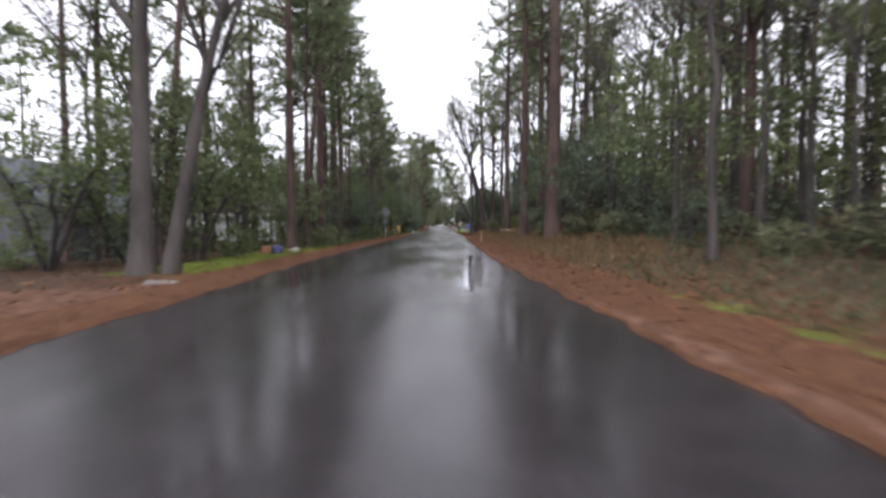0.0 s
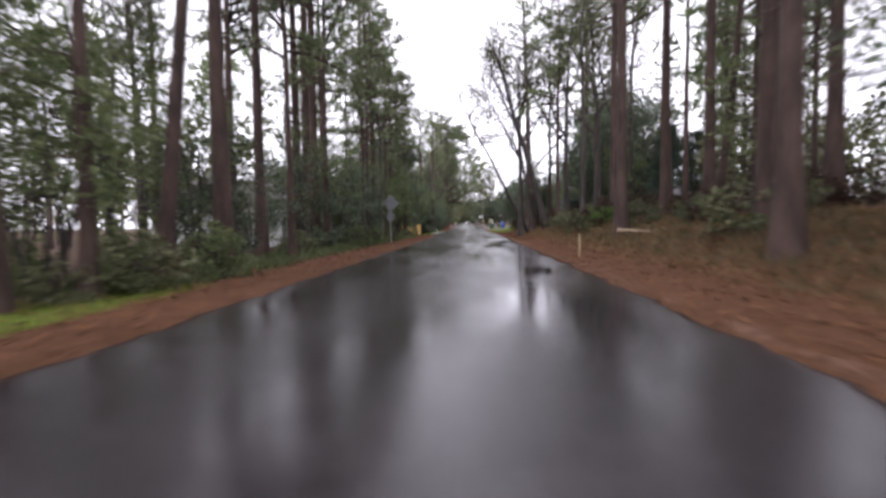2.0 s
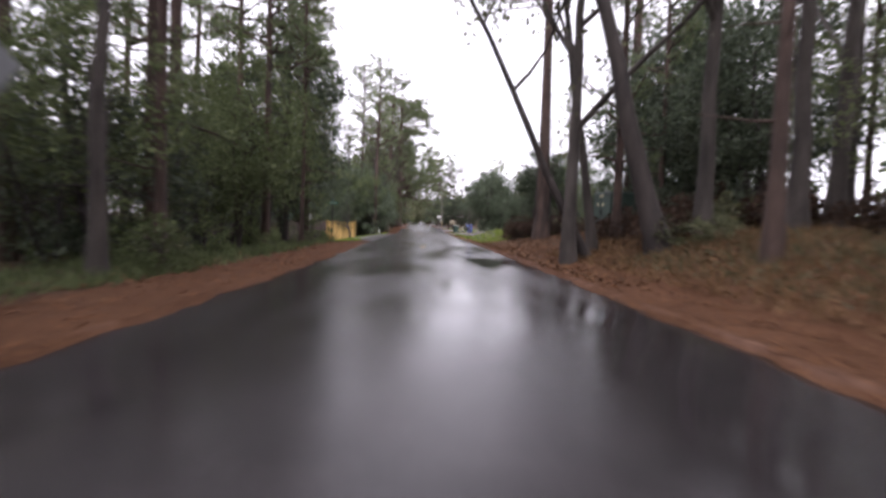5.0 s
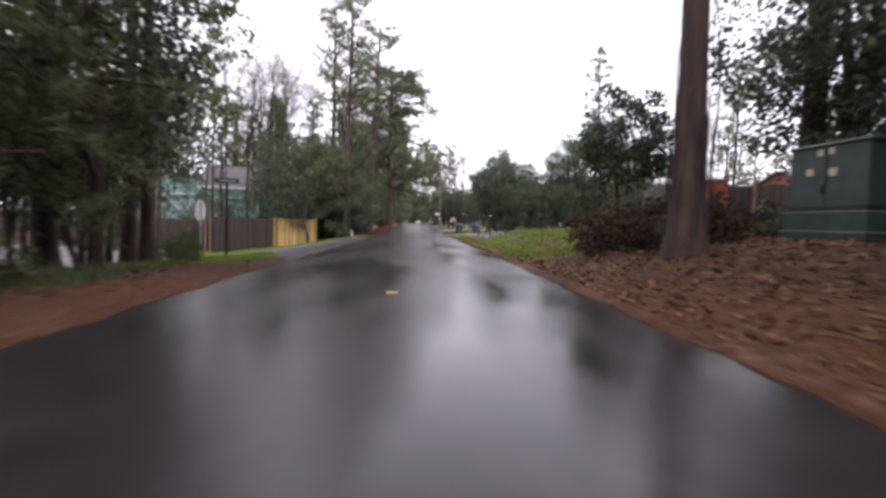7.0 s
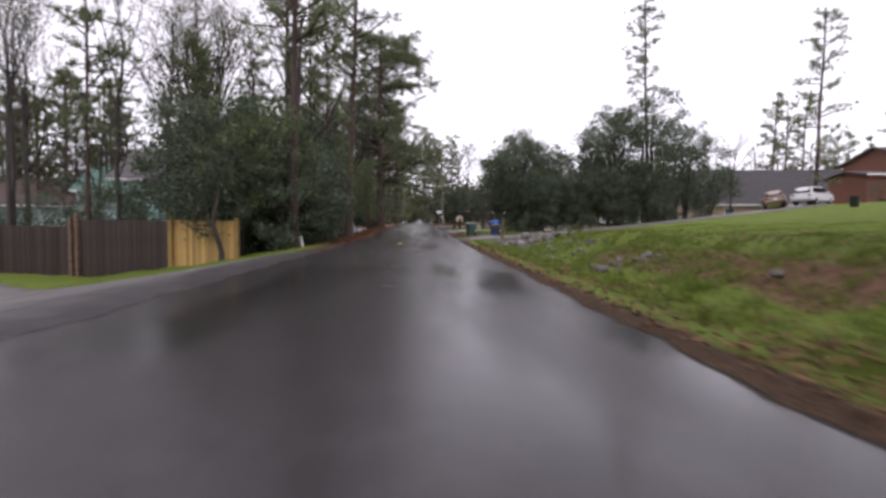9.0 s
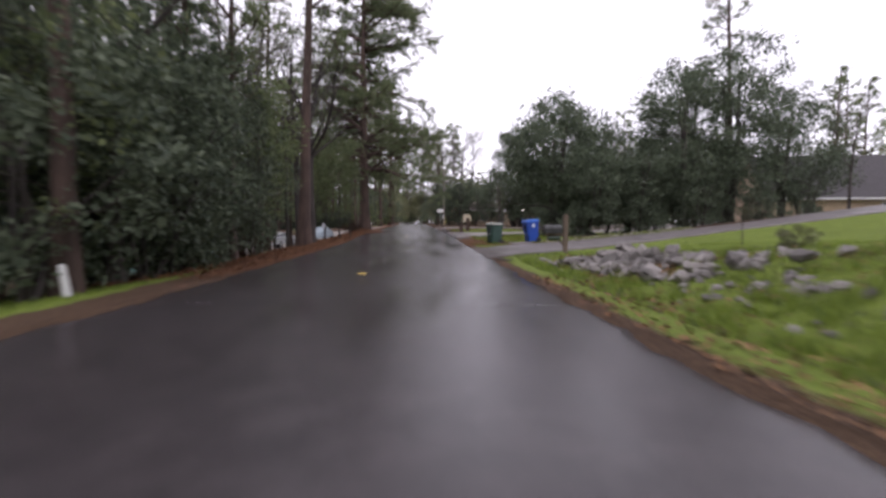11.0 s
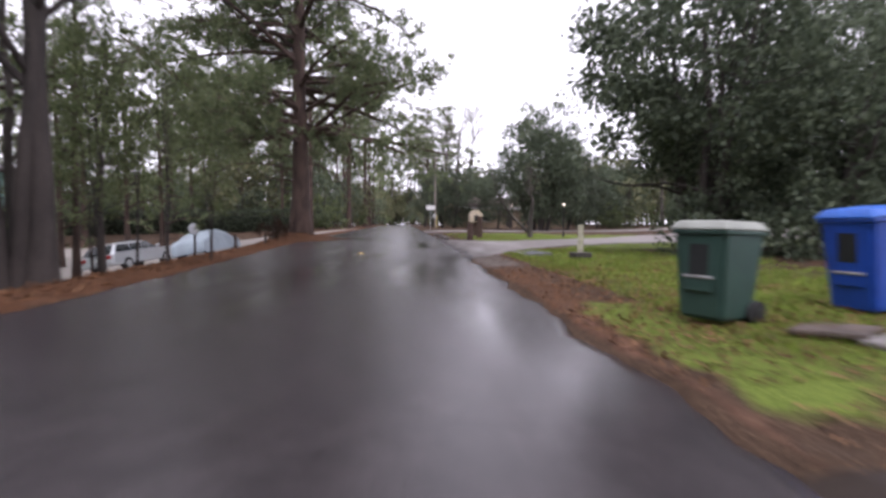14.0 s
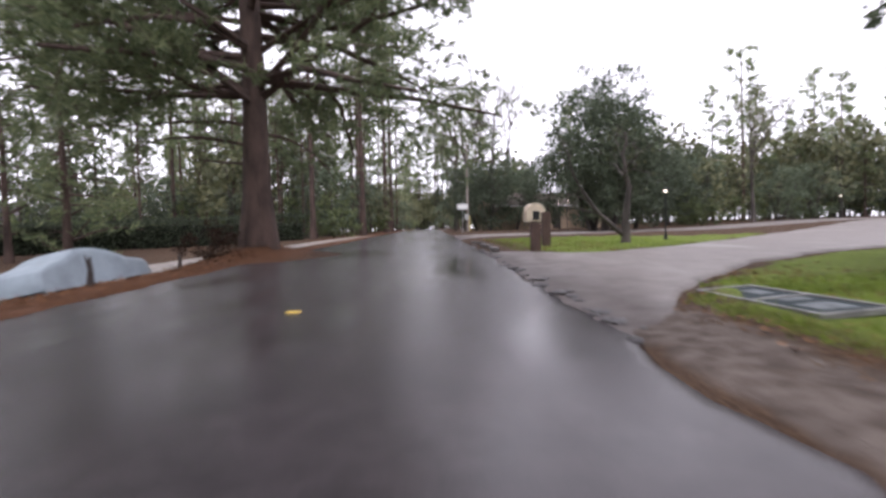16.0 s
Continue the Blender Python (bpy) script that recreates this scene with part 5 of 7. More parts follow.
FAR = {
    "pine": pine_meshes("far_pine", 81, 21, 0.22, 0.45, 3.2, boughs=20, per=5, needle=1.0, width=0.2, blade=6, stubs=0, far=True),
    "pine_thin": pine_meshes("far_pine_thin", 82, 18, 0.16, 0.35, 2.4, boughs=18, per=4, needle=0.95, width=0.2, blade=6, stubs=0, far=True),
    "pine_mid": pine_meshes("mid_pine", 87, 18, 0.2, 0.3, 3.2, boughs=34, per=8, needle=0.55, width=0.11, blade=6, stubs=3),
    "bare_mid": bare_meshes("mid_bare", 88, 15, 0.17, levels=2, leafy=300, leaf=0.2, forks=6),
    "broad": broad_meshes("far_broad", 83, 9.5, 0.14, 3.0, 0.05, 34, 16, 0.6, core=4, far_leaf=0.6, limbs=4, mat_leaf=LEAF_OLIVE),
    "under": broad_meshes("far_under", 84, 6, 0.1, 2.6, -0.05, 26, 15, 0.5, core=4, far_leaf=0.6, limbs=3, mat_leaf=LEAF_MID),
    "dark": broad_meshes("far_dark", 85, 8, 0.14, 2.8, 0.0, 34, 16, 0.56, core=4, far_leaf=0.6, limbs=4),
    "bare": bare_meshes("far_bare", 86, 14, 0.15, levels=2, leafy=160, leaf=0.3, forks=5),
}


def woods(name, label, boxes, seed, kinds, gap=4.0):
    """Woods farther off, as one joined mesh of trunks and foliage."""
    rng = np.random.default_rng(seed)
    arrays = {}
    for kd in set(kinds):
        got = []
        for me in FAR[kd]:
            co = np.empty(len(me.vertices) * 3)
            me.vertices.foreach_get("co", co)
            got.append((co.reshape(-1, 3), [tuple(p.vertices) for p in me.polygons], me.materials[0]))
        arrays[kd] = got
    V, F, M, mats, base = [], [], [], [], 0
    for (x0, x1), (y0, y1), n, smin, smax in boxes:
        for _ in range(n):
            x, y, s, a, kd = rng.uniform(x0, x1), rng.uniform(y0, y1), rng.uniform(smin, smax), rng.uniform(0, 6.28), kinds[rng.integers(len(kinds))]
            if not clear_of_road(x, y, gap if y < 320 else -20) or pave_mask(np.array([x]), np.array([y]))[0] > 0.05:
                continue
            c, q = math.cos(a), math.sin(a)
            turn = np.array([[c, q, 0], [-q, c, 0], [0, 0, 1]]) * s
            z = ground_z(x, y) - 0.1
            for co, polys, mt in arrays[kd]:
                if mt not in mats:
                    mats.append(mt)
                V.append(co @ turn + np.array([x, y, z]))
                F.extend([[i + base for i in p] for p in polys])
                M.extend([mats.index(mt)] * len(polys))
                base += len(co)
    me = mesh_of(name, np.concatenate(V), F, None, mats=mats)
    me.polygons.foreach_set("material_index", M)
    tagged(new(name, me), label, "woods", kind="stuff")


MIX = ["pine", "pine_thin", "pine", "broad", "under", "bare", "broad"]
# last box: trees behind the start, never in view, added for reflections
woods("woods", "dense mixed pine woods along the first stretch, with unseen trees added behind", [((-24, -14.5), (10, 74), 10, 0.8, 1.1), ((-62, -24), (-10, 78), 40, 0.8, 1.15), ((11, 24), (8, 64), 34, 0.7, 1.0), ((22, 62), (-10, 66), 36, 0.8, 1.15), ((-40, 40), (-50, -16), 14, 0.9, 1.1)], 77, MIX)
woods("woods", "pine woods behind the houses", [((-95, -46), (96, 118), 20, 0.8, 1.1), ((-95, -28), (136, 158), 44, 0.8, 1.1), ((-62, -14), (176, 240), 84, 0.8, 1.1)], 78, ["pine", "pine_thin", "pine_thin", "pine", "bare", "under"])
woods("woods", "evergreen woods beyond the driveways", [((16, 90), (190, 260), 60, 0.8, 1.15), ((17, 66), (184, 200), 22, 0.8, 1.1), ((60, 120), (90, 186), 26, 0.8, 1.1), ((16, 60), (60, 78), 10, 0.8, 1.0)], 79, ["pine", "broad", "dark", "dark", "under", "pine_thin"])
woods("woods", "distant woods closing the view down the road", [((-50, 50), (262, 300), 26, 0.9, 1.3), ((-24, 0), (320, 350), 44, 0.6, 1.2), ((-20, -12), (205, 320), 24, 0.8, 1.1), ((-4, 6), (200, 320), 24, 0.8, 1.2)], 80, ["pine", "broad", "dark", "under", "broad"], 1.5)
woods("woods", "tall pale woods where the road bends away", [((-30, 4), (321, 345), 36, 1.5, 2.1)], 87, ["pine", "broad", "broad"], 1.5)
woods("woods", "pines and winter trees standing round the fenced houses", [((-72, -24), (132.5, 140), 64, 0.85, 1.15), ((-70, -46), (112, 128), 8, 0.75, 1.0)], 82, ["pine_mid", "bare_mid"], 4.0)
woods("woods", "leafy understory below the pines behind the hedge", [((-62, -14.5), (174, 236), 84, 0.8, 1.25), ((-14.5, -11.5), (160, 236), 14, 0.6, 0.9)], 83, ["broad", "under", "dark"], 2.0)
woods("woods", "tall evergreen woods beyond the far driveway", [((18, 84), (192, 226), 46, 1.1, 1.6), ((0, 10), (196, 240), 12, 0.9, 1.3)], 84, ["broad", "dark", "broad"], 3.0)
woods("woods", "woods behind the houses on the rise", [((34, 90), (166, 186), 24, 1.1, 1.6), ((12, 26), (44, 66), 16, 0.5, 0.8)], 85, ["broad", "pine_mid", "bare_mid", "broad"], 4.0)
woods("woods", "low undergrowth along the far driveway", [((12, 74), (174, 190), 56, 0.4, 0.65), ((-58, -15), (171, 178), 24, 0.35, 0.55)], 86, ["under", "dark"], 3.0)

# ---- road furniture and small things ----
def on_land(x, y, turn=0.0, sink=0.0, tilt=(0, 0)):
    return pose(x, y, ground_z(x, y) - sink, tilt[0], tilt[1], turn)


YELLOW = mat("yellow_plastic", (0.55, 0.36, 0.05), 0.45, vary=0.1)
first = None
for x, y in [(-3.03, 69.55), (-4.32, 104.3), (-4.9, 133.3)]:
    z = float(road_height(y)) - 0.006
    if first is None:
        first = empty("road_marker", pose(x, y, z))
        part("body", block((-0.10, -0.055, 0), (0.10, 0.055, 0.022), 0.01, 0.8), YELLOW, first)
        part("reflector", block((-0.085, -0.062, 0.004), (0.085, -0.05, 0.018), 0.002), mat("amber_reflector", (0.8, 0.6, 0.15), 0.2), first, "amber reflector strip")
        tagged(first, "yellow raised road marker on wet asphalt", "road marker", "centre line markers")
    else:
        copy_thing(first, pose(x, y, z, 0, 0, RNG.uniform(-20, 20)))

# seams and patches in the asphalt
def seam(y, x0, x1, wide, skew, seed, label):
    rng = np.random.default_rng(seed)
    xs = np.linspace(x0, x1, 24)
    c = y + skew * (xs - x0) + np.cumsum(rng.normal(size=24)) * 0.004
    half = wide / 2 * (0.8 + 0.4 * rng.uniform(size=24))
    l, r = left_edge(c), right_edge(c)
    u = (xs - l) / (r - l)
    z = road_height(c) - 0.024 + 0.03 * (1 - (2 * u - 1) ** 2)
    v = np.concatenate([np.stack([xs, c - half, z], 1), np.stack([xs, c + half, z], 1)])
    f = [[i, i + 1, 25 + i, 24 + i] for i in range(23)]
    tagged(new("asphalt_seam", mesh_of("asphalt_seam", v, f, SEAM)), label, "road", kind="structure")


for y, a, b, w, sk, s in [(86.1, -3.4, -0.6, 0.035, 0.02, 2), (90.3, -3.8, -1.4, 0.03, 0.01, 4), (100.1, -6.2, -0.9, 0.018, -0.02, 3), (40.4, -1.9, 0.7, 0.03, 0.05, 5)]:
    seam(y, a, b, w, sk, s, "dark tar seam across the asphalt")


# thin wooden stake
stake = empty("wooden_stake", on_land(1.62, 34.9, 12, 0.0, (2, -1)))
part("stake", block((-0.025, -0.02, -0.1), (0.025, 0.02, 0.72), 0.006, 0.85), mat("pale_wood", (0.5, 0.38, 0.22), 0.8, vary=0.2, scale=10), stake)
tagged(stake, "thin pale wooden stake in the verge", "stake")

# fallen log on the bank
log = empty("fallen_log", on_land(4.0, 35.6, 0, -0.06))
ls = Soup()
lr = np.random.default_rng(8)
limb(ls, lr, (-1.1, -0.2, 0.06), (1, 0.15, 0.02), 2.8, 0.055, 0.0, 8, 0.05, 8)
child("trunk", ls.mesh("log", mat("weathered_log", (0.36, 0.27, 0.18), 0.85, vary=0.2, scale=8), True), log)
tagged(log, "pale dead branch lying on the bank", "log")

# diamond warning sign seen from behind
SIGN_BACK = mat("dull_aluminium", (0.2, 0.205, 0.21), 0.6, 0.4, vary=0.12, scale=3)
dia = empty("warning_sign", on_land(-6.86, 49.1, -4))
part("post", block((-0.03, -0.02, -0.2), (0.03, 0.02, 2.5), 0.006), METAL, dia, "galvanised post")
bm = block((-0.38, -0.036, -0.38), (0.38, -0.03, 0.38), 0.002)
bmesh.ops.rotate(bm, verts=bm.verts, matrix=Matrix.Rotation(radians(45), 3, "Y"))
part("sign_plate", bm, SIGN_BACK, dia, "grey back of a diamond plate", at=Matrix.Translation((0, 0, 2.42)))
part("lower_plate", block((-0.23, -0.036, 1.42), (0.23, -0.03, 1.82), 0.002), SIGN_BACK, dia, "grey back of a square plate")
tagged(dia, "grey back of a diamond road sign on a post", "road sign")

# stop sign with a street name blade, seen from the side
stp = empty("stop_sign", on_land(-11.75, 82.4, -92))
part("post", block((-0.03, -0.025, -0.2), (0.03, 0.025, 2.35), 0.006), METAL, stp, "galvanised post")
bm = bmesh.new()
bmesh.ops.create_cone(bm, cap_ends=True, segments=8, radius1=0.45, radius2=0.45, depth=0.006, matrix=Matrix.Rotation(radians(90), 4, "X") @ Matrix.Rotation(radians(22.5), 4, "Z"))
part("sign_plate", bm, WHITE, stp, "pale back of an eight-sided plate", at=Matrix.Translation((0, -0.035, 1.95)))
tagged(stp, "stop sign on a steel post seen from behind", "road sign")
nm = empty("street_name_sign", on_land(-9.5, 79.3, 20))
part("post", rod((0, 0, -0.2), (0, 0, 2.5), 0.04, 10), STEEL_DARK, nm, "dark round post")
part("name_blade", block((-0.38, -0.004, 2.5), (0.38, 0.004, 2.68), 0.002), mat("green_sign_face", (0.02, 0.12, 0.075), 0.5), nm, "green street name blade")
part("letter_bar", block((-0.26, -0.008, 2.55), (0.26, -0.005, 2.63), 0.0), mat("pale_green_letters", (0.35, 0.5, 0.42), 0.5), nm, "pale bar of lettering")
part("cross_blade", block((-0.004, -0.36, 2.7), (0.004, 0.36, 2.86), 0.002), mat("green_sign_face", (0.02, 0.12, 0.075)), nm, "green cross street blade")
tagged(nm, "dark post with green street name blades", "road sign")

# blue and orange newspaper bag and a pale stone at the old driveway
bag = empty("paper_bundle", on_land(-7.65, 21.2, 20, 0.0))
part("bag", block((-0.06, -0.2, 0.0), (0.4, 0.2, 0.36), 0.1, 0.85), mat("blue_plastic_bag", (0.028, 0.035, 0.12), 0.4, vary=0.2, bump=0.4, bump_scale=9), bag, "crumpled blue plastic")
part("box", block((-0.48, -0.18, 0.0), (-0.05, 0.19, 0.33), 0.05, 0.85), mat("wet_orange_card", (0.22, 0.095, 0.05), 0.7, vary=0.2), bag, "orange card box")
tagged(bag, "blue and orange bundle dumped on the verge", "bag")
ps = empty("pale_stone", on_land(-7.2, 22.5))
bm = bmesh.new()
bmesh.ops.create_icosphere(bm, subdivisions=2, radius=0.2)
for v in bm.verts:
    v.co = Vector((v.co.x * 1.3, v.co.y, v.co.z * 0.8 + 0.08)) * (1 + 0.12 * math.sin(9 * v.co.x + 5 * v.co.y))
part("stone", bm, mat("mossy_limestone", (0.235, 0.24, 0.195), 0.8, vary=0.2, bump=0.3), ps, smooth=True)
tagged(ps, "greyish mossy round stone at the verge", "stone")

fs = empty("flat_stone", on_land(-5.8, 9.9, 24, 0.02, (2, 3)))
part("stone", block((-0.34, -0.2, -0.03), (0.34, 0.2, 0.07), 0.04, 0.8), mat("wet_limestone", (0.15, 0.14, 0.128), 0.7, vary=0.2, bump=0.3), fs)
tagged(fs, "flat grey stone at the old driveway mouth", "stone")

# green utility cabinet with a plinth
CAB = mat("dark_green_paint", (0.03, 0.052, 0.04), 0.5, vary=0.15, scale=2, bump=0.1)


def cabinet(x, y, w, d, h, turn, stickers):
    ob = empty("utility_cabinet", on_land(x, y, turn, 0.05))
    part("plinth", block((-0.12, -0.12, 0), (w + 0.12, d + 0.12, 0.26), 0.02), CAB, ob)
    part("plinth_step", block((-0.07, -0.07, 0.29), (w + 0.07, d + 0.07, 0.74), 0.02), CAB, ob)
    for z, o in ((0.26, 0.13), (0.74, 0.08)):
        # ledges get a paler green that paints in light on the wet tops
        part("ledge", block((-o, -o, z), (w + o, d + o, z + 0.03), 0.008), mat("rain_lit_green_edge", (0.16, 0.21, 0.18), 0.45), ob, "ledge painted paler as if rain-lit")
    part("body", block((0, 0, 0.77), (w, d, h), 0.03, 0.985), CAB, ob)
    part("lower_rail", block((-0.012, -0.012, 0.78), (w + 0.012, d + 0.012, 0.9), 0.004), STEEL_DARK, ob, "dark vented strip")
    part("lid", block((-0.05, -0.05, h), (w + 0.05, d + 0.05, h + 0.08), 0.03, 0.96), CAB, ob)
    part("door_seam", block((w / 2 - 0.012, -0.012, 0.92), (w / 2 + 0.012, 0.02, h - 0.06), 0.003), STEEL_DARK, ob)
    part("handle", block((w / 2 - 0.12, -0.035, 1.2), (w / 2 - 0.06, 0.02, 1.42), 0.01), STEEL_DARK, ob)
    for sx, sz, sw, sh in stickers:
        part("sticker", block((sx, -0.016, sz), (sx + sw, 0.012, sz + sh), 0.002), mat("faded_yellow_label", (0.5, 0.46, 0.3), 0.6), ob, "faded yellow label")
    return tagged(ob, "dark green steel utility cabinet on a plinth", "utility box", "utility cabinets")


cabinet(6.95, 75.05, 2.25, 2.0, 2.36, -84, [(0.86, 2.12, 0.14, 0.16), (1.18, 2.14, 0.14, 0.16), (0.55, 1.66, 0.18, 0.17), (1.22, 1.62, 0.2, 0.18)])

# brick pillar and dark board fence on the rise
BRICK = mat("red_brick", (0.30, 0.075, 0.052), 0.85, vary=0.2, scale=8, per="object")
MORTAR = mat("mortar", (0.24, 0.13, 0.10), 0.9)
pillar = empty("brick_pillar", on_land(12.3, 88.3, 8, 0.1))
part("core", block((-0.36, -0.36, 0), (0.36, 0.36, 2.25)), MORTAR, pillar)
part("cap", block((-0.45, -0.45, 2.25), (0.45, 0.45, 2.36), 0.02), MORTAR, pillar, "pale cap stone")
bb = block((-0.085, -0.03, -0.028), (0.085, 0.03, 0.028), 0.004)
bme = bpy.data.meshes.new("brick")
bb.to_mesh(bme)
bb.free()
bme.materials.append(BRICK)
for row in range(30):
    for k in range(4):
        s = (row % 2) * 0.09
        for side in range(3):
            px = -0.285 + 0.18 * k + s - 0.04
            if px > 0.34:
                continue
            spot = [(px, -0.362, 0), (-0.362, px, 90), (0.362, px, 90)][side]
            child("brick", bme, pillar, at=pose(spot[0], spot[1], 0.04 + row * 0.073, 0, 0, spot[2]))
tagged(pillar, "orange-red brick pillar at the end of a fence", "pillar")


def board_fence(name, label, x0, y0, x1, y1, top, material, posts, low=None, wide=0.14, gap=0.006, level=None, post_mat=None, post_up=0.1):
    """Upright boards along a line, with rails and posts behind; boards reach down to the ground."""
    n = max(2, int(math.hypot(x1 - x0, y1 - y0) / (wide + gap)))
    turn = math.degrees(math.atan2(y1 - y0, x1 - x0))
    root = empty(name, pose(x0, y0, ground_z(x0, y0), 0, 0, turn))
    z0 = ground_z(x0, y0)
    long = math.hypot(x1 - x0, y1 - y0)
    base = None
    for i in range(n):
        u = (i + 0.5) / n
        gx, gy = x0 + (x1 - x0) * u, y0 + (y1 - y0) * u
        g = ground_z(gx, gy) - z0 - 0.08
        tz = (level - z0 if level is not None else g + top) + RNG.uniform(-0.015, 0.015)
        if base is None:
            bm = block((-wide / 2, -0.011, 0), (wide / 2, 0.011, 1), 0.0)
            for v in list(bm.verts):
                if v.co.z > 0.9 and abs(v.co.x) > 0.01:
                    v.co.z = 0.985
            base = bpy.data.meshes.new("board")
            bm.to_mesh(base)
            bm.free()
            base.materials.append(material)
        child("board", base, root, at=pose(u * long, RNG.uniform(-0.004, 0.004), g, 0, RNG.uniform(-0.3, 0.3), 0) @ Matrix.Diagonal((1, 1, max(0.3, tz - g), 1)))
    for f in (0.25, 0.8):
        g0, g1 = ground_z(x0, y0) - z0, ground_z(x1, y1) - z0
        h0 = (level - z0 - g0 if level is not None else top) * f + g0
        h1 = (level - z0 - g1 if level is not None else top) * f + g1
        part("rail", rod((0, 0.04, h0), (long, 0.04, h1), 0.035, 4), post_mat or material, root)
    for u in posts:
        g = ground_z(x0 + (x1 - x0) * u, y0 + (y1 - y0) * u) - z0
        tz = (level - z0 if level is not None else g + top) + post_up
        part("post", block((u * long - 0.09, -0.17, g - 0.3), (u * long + 0.09, -0.015, tz), 0.012), post_mat or material, root)
    return tagged(root, label, "fence")


FENCE_NEW = mat("new_pine_boards", (0.52, 0.33, 0.115), 0.75, vary=0.12, scale=5, per="object", stretch=(3, 3, 0.6))
FENCE_OLD = mat("old_dark_boards", (0.042, 0.028, 0.022), 0.85, vary=0.25, scale=4, per="object", stretch=(3, 3, 0.6))
FENCE_POST = mat("brown_fence_post", (0.17, 0.11, 0.075), 0.85, vary=0.2, scale=5)
board_fence("board_fence", "new yellow pine board fence panel", -14.3, 100.4, -11.1, 100.0, 1.9, FENCE_NEW, [0.02, 0.98], level=1.12)
board_fence("board_fence", "old dark weathered board fence", -20.2, 103.0, -14.4, 100.5, 2.2, FENCE_OLD, [0.02], level=1.10, post_mat=FENCE_POST, post_up=0.28)
board_fence("board_fence", "old dark board gate panels between posts", -25.2, 104.2, -20.4, 103.1, 2.2, FENCE_OLD, [0.02, 0.97], level=0.75, post_mat=FENCE_POST, post_up=0.35)
board_fence("board_fence", "old dark weathered board fence", -34.0, 106.0, -25.4, 104.3, 2.0, FENCE_OLD, [0.5], level=0.35, post_mat=FENCE_POST)
board_fence("board_fence", "dark board fence on the rise", 12.8, 88.4, 24.0, 91.0, 1.95, FENCE_OLD, [0.15, 0.4, 0.7, 0.95], post_mat=FENCE_POST)
board_fence("board_fence", "tan board fence before the far house", 36.0, 146.0, 52.0, 142.0, 1.5, mat("tan_boards", (0.34, 0.28, 0.19), 0.85, vary=0.2, scale=4, per="object"), [0.2, 0.6])

# small white marker post leaning by the grass
wp = empty("marker_post", on_land(-8.65, 101.3, 0, 0, (0, -9)))
part("post", rod((0, 0, -0.1), (0, 0, 0.5), 0.07, 10, 0.06), WHITE, wp)
part("cap", rod((0, 0, 0.5), (0, 0, 0.53), 0.062, 10, 0.03), WHITE, wp)
tagged(wp, "short leaning white marker post", "post")

# mailbox on a timber post with a newspaper tube
TIMBER = mat("weathered_timber", (0.14, 0.105, 0.078), 0.85, vary=0.2, scale=6, stretch=(3, 3, 0.5))
mb = empty("mailbox", on_land(1.97, 111.35, 4, 0.05))
part("post", block((-0.075, -0.075, -0.2), (0.075, 0.075, 1.38), 0.01), TIMBER, mb, "weathered square timber post")
part("post_cap", block((-0.06, -0.06, 1.38), (0.06, 0.06, 1.42), 0.015), TIMBER, mb)
part("arm", block((-0.75, -0.045, 0.66), (-0.075, 0.045, 0.74), 0.008), TIMBER, mb)
part("brace", rod((-0.42, 0, 0.68), (-0.06, 0, 0.34), 0.045, 4), TIMBER, mb)
arch = [(-0.13, 0.0), (0.13, 0.0), (0.13, 0.16)] + [(0.13 * math.cos(a), 0.16 + 0.13 * math.sin(a)) for a in np.linspace(0.3, 2.84, 9)] + [(-0.13, 0.16)]
BOXM = mat("dark_mailbox_paint", (0.055, 0.055, 0.055), 0.4, 0.3, vary=0.2, scale=6)
body = part("body", prism(arch, -0.3, 0.3), BOXM, mb, "dark metal box with a rain-lit top", at=pose(-0.47, 0, 0.75, 0, 0, 90))
part("door", prism([(x * 1.04, z * 1.02) for x, z in arch], -0.012, 0.012), BOXM, body, at=pose(0, 0.31, 0))
part("flag", block((-0.006, -0.08, 0.12), (0.006, 0.02, 0.2), 0.002), mat("faded_red", (0.35, 0.06, 0.05), 0.5), body, "small faded red flag", at=pose(0.15, 0, 0))
part("label_bar", block((0.132, -0.14, 0.06), (0.135, 0.16, 0.14), 0.0), mat("faded_red_label", (0.3, 0.12, 0.12), 0.6), body, "faded label strip")
tube = rod((-0.66, 0.0, 0.58), (-0.22, 0.0, 0.58), 0.085, 14)
part("newspaper_tube", tube, mat("dark_green_plastic", (0.03, 0.05, 0.035), 0.5), mb, "dark plastic newspaper tube")
tagged(mb, "dark metal mailbox on a weathered timber post", "mailbox")


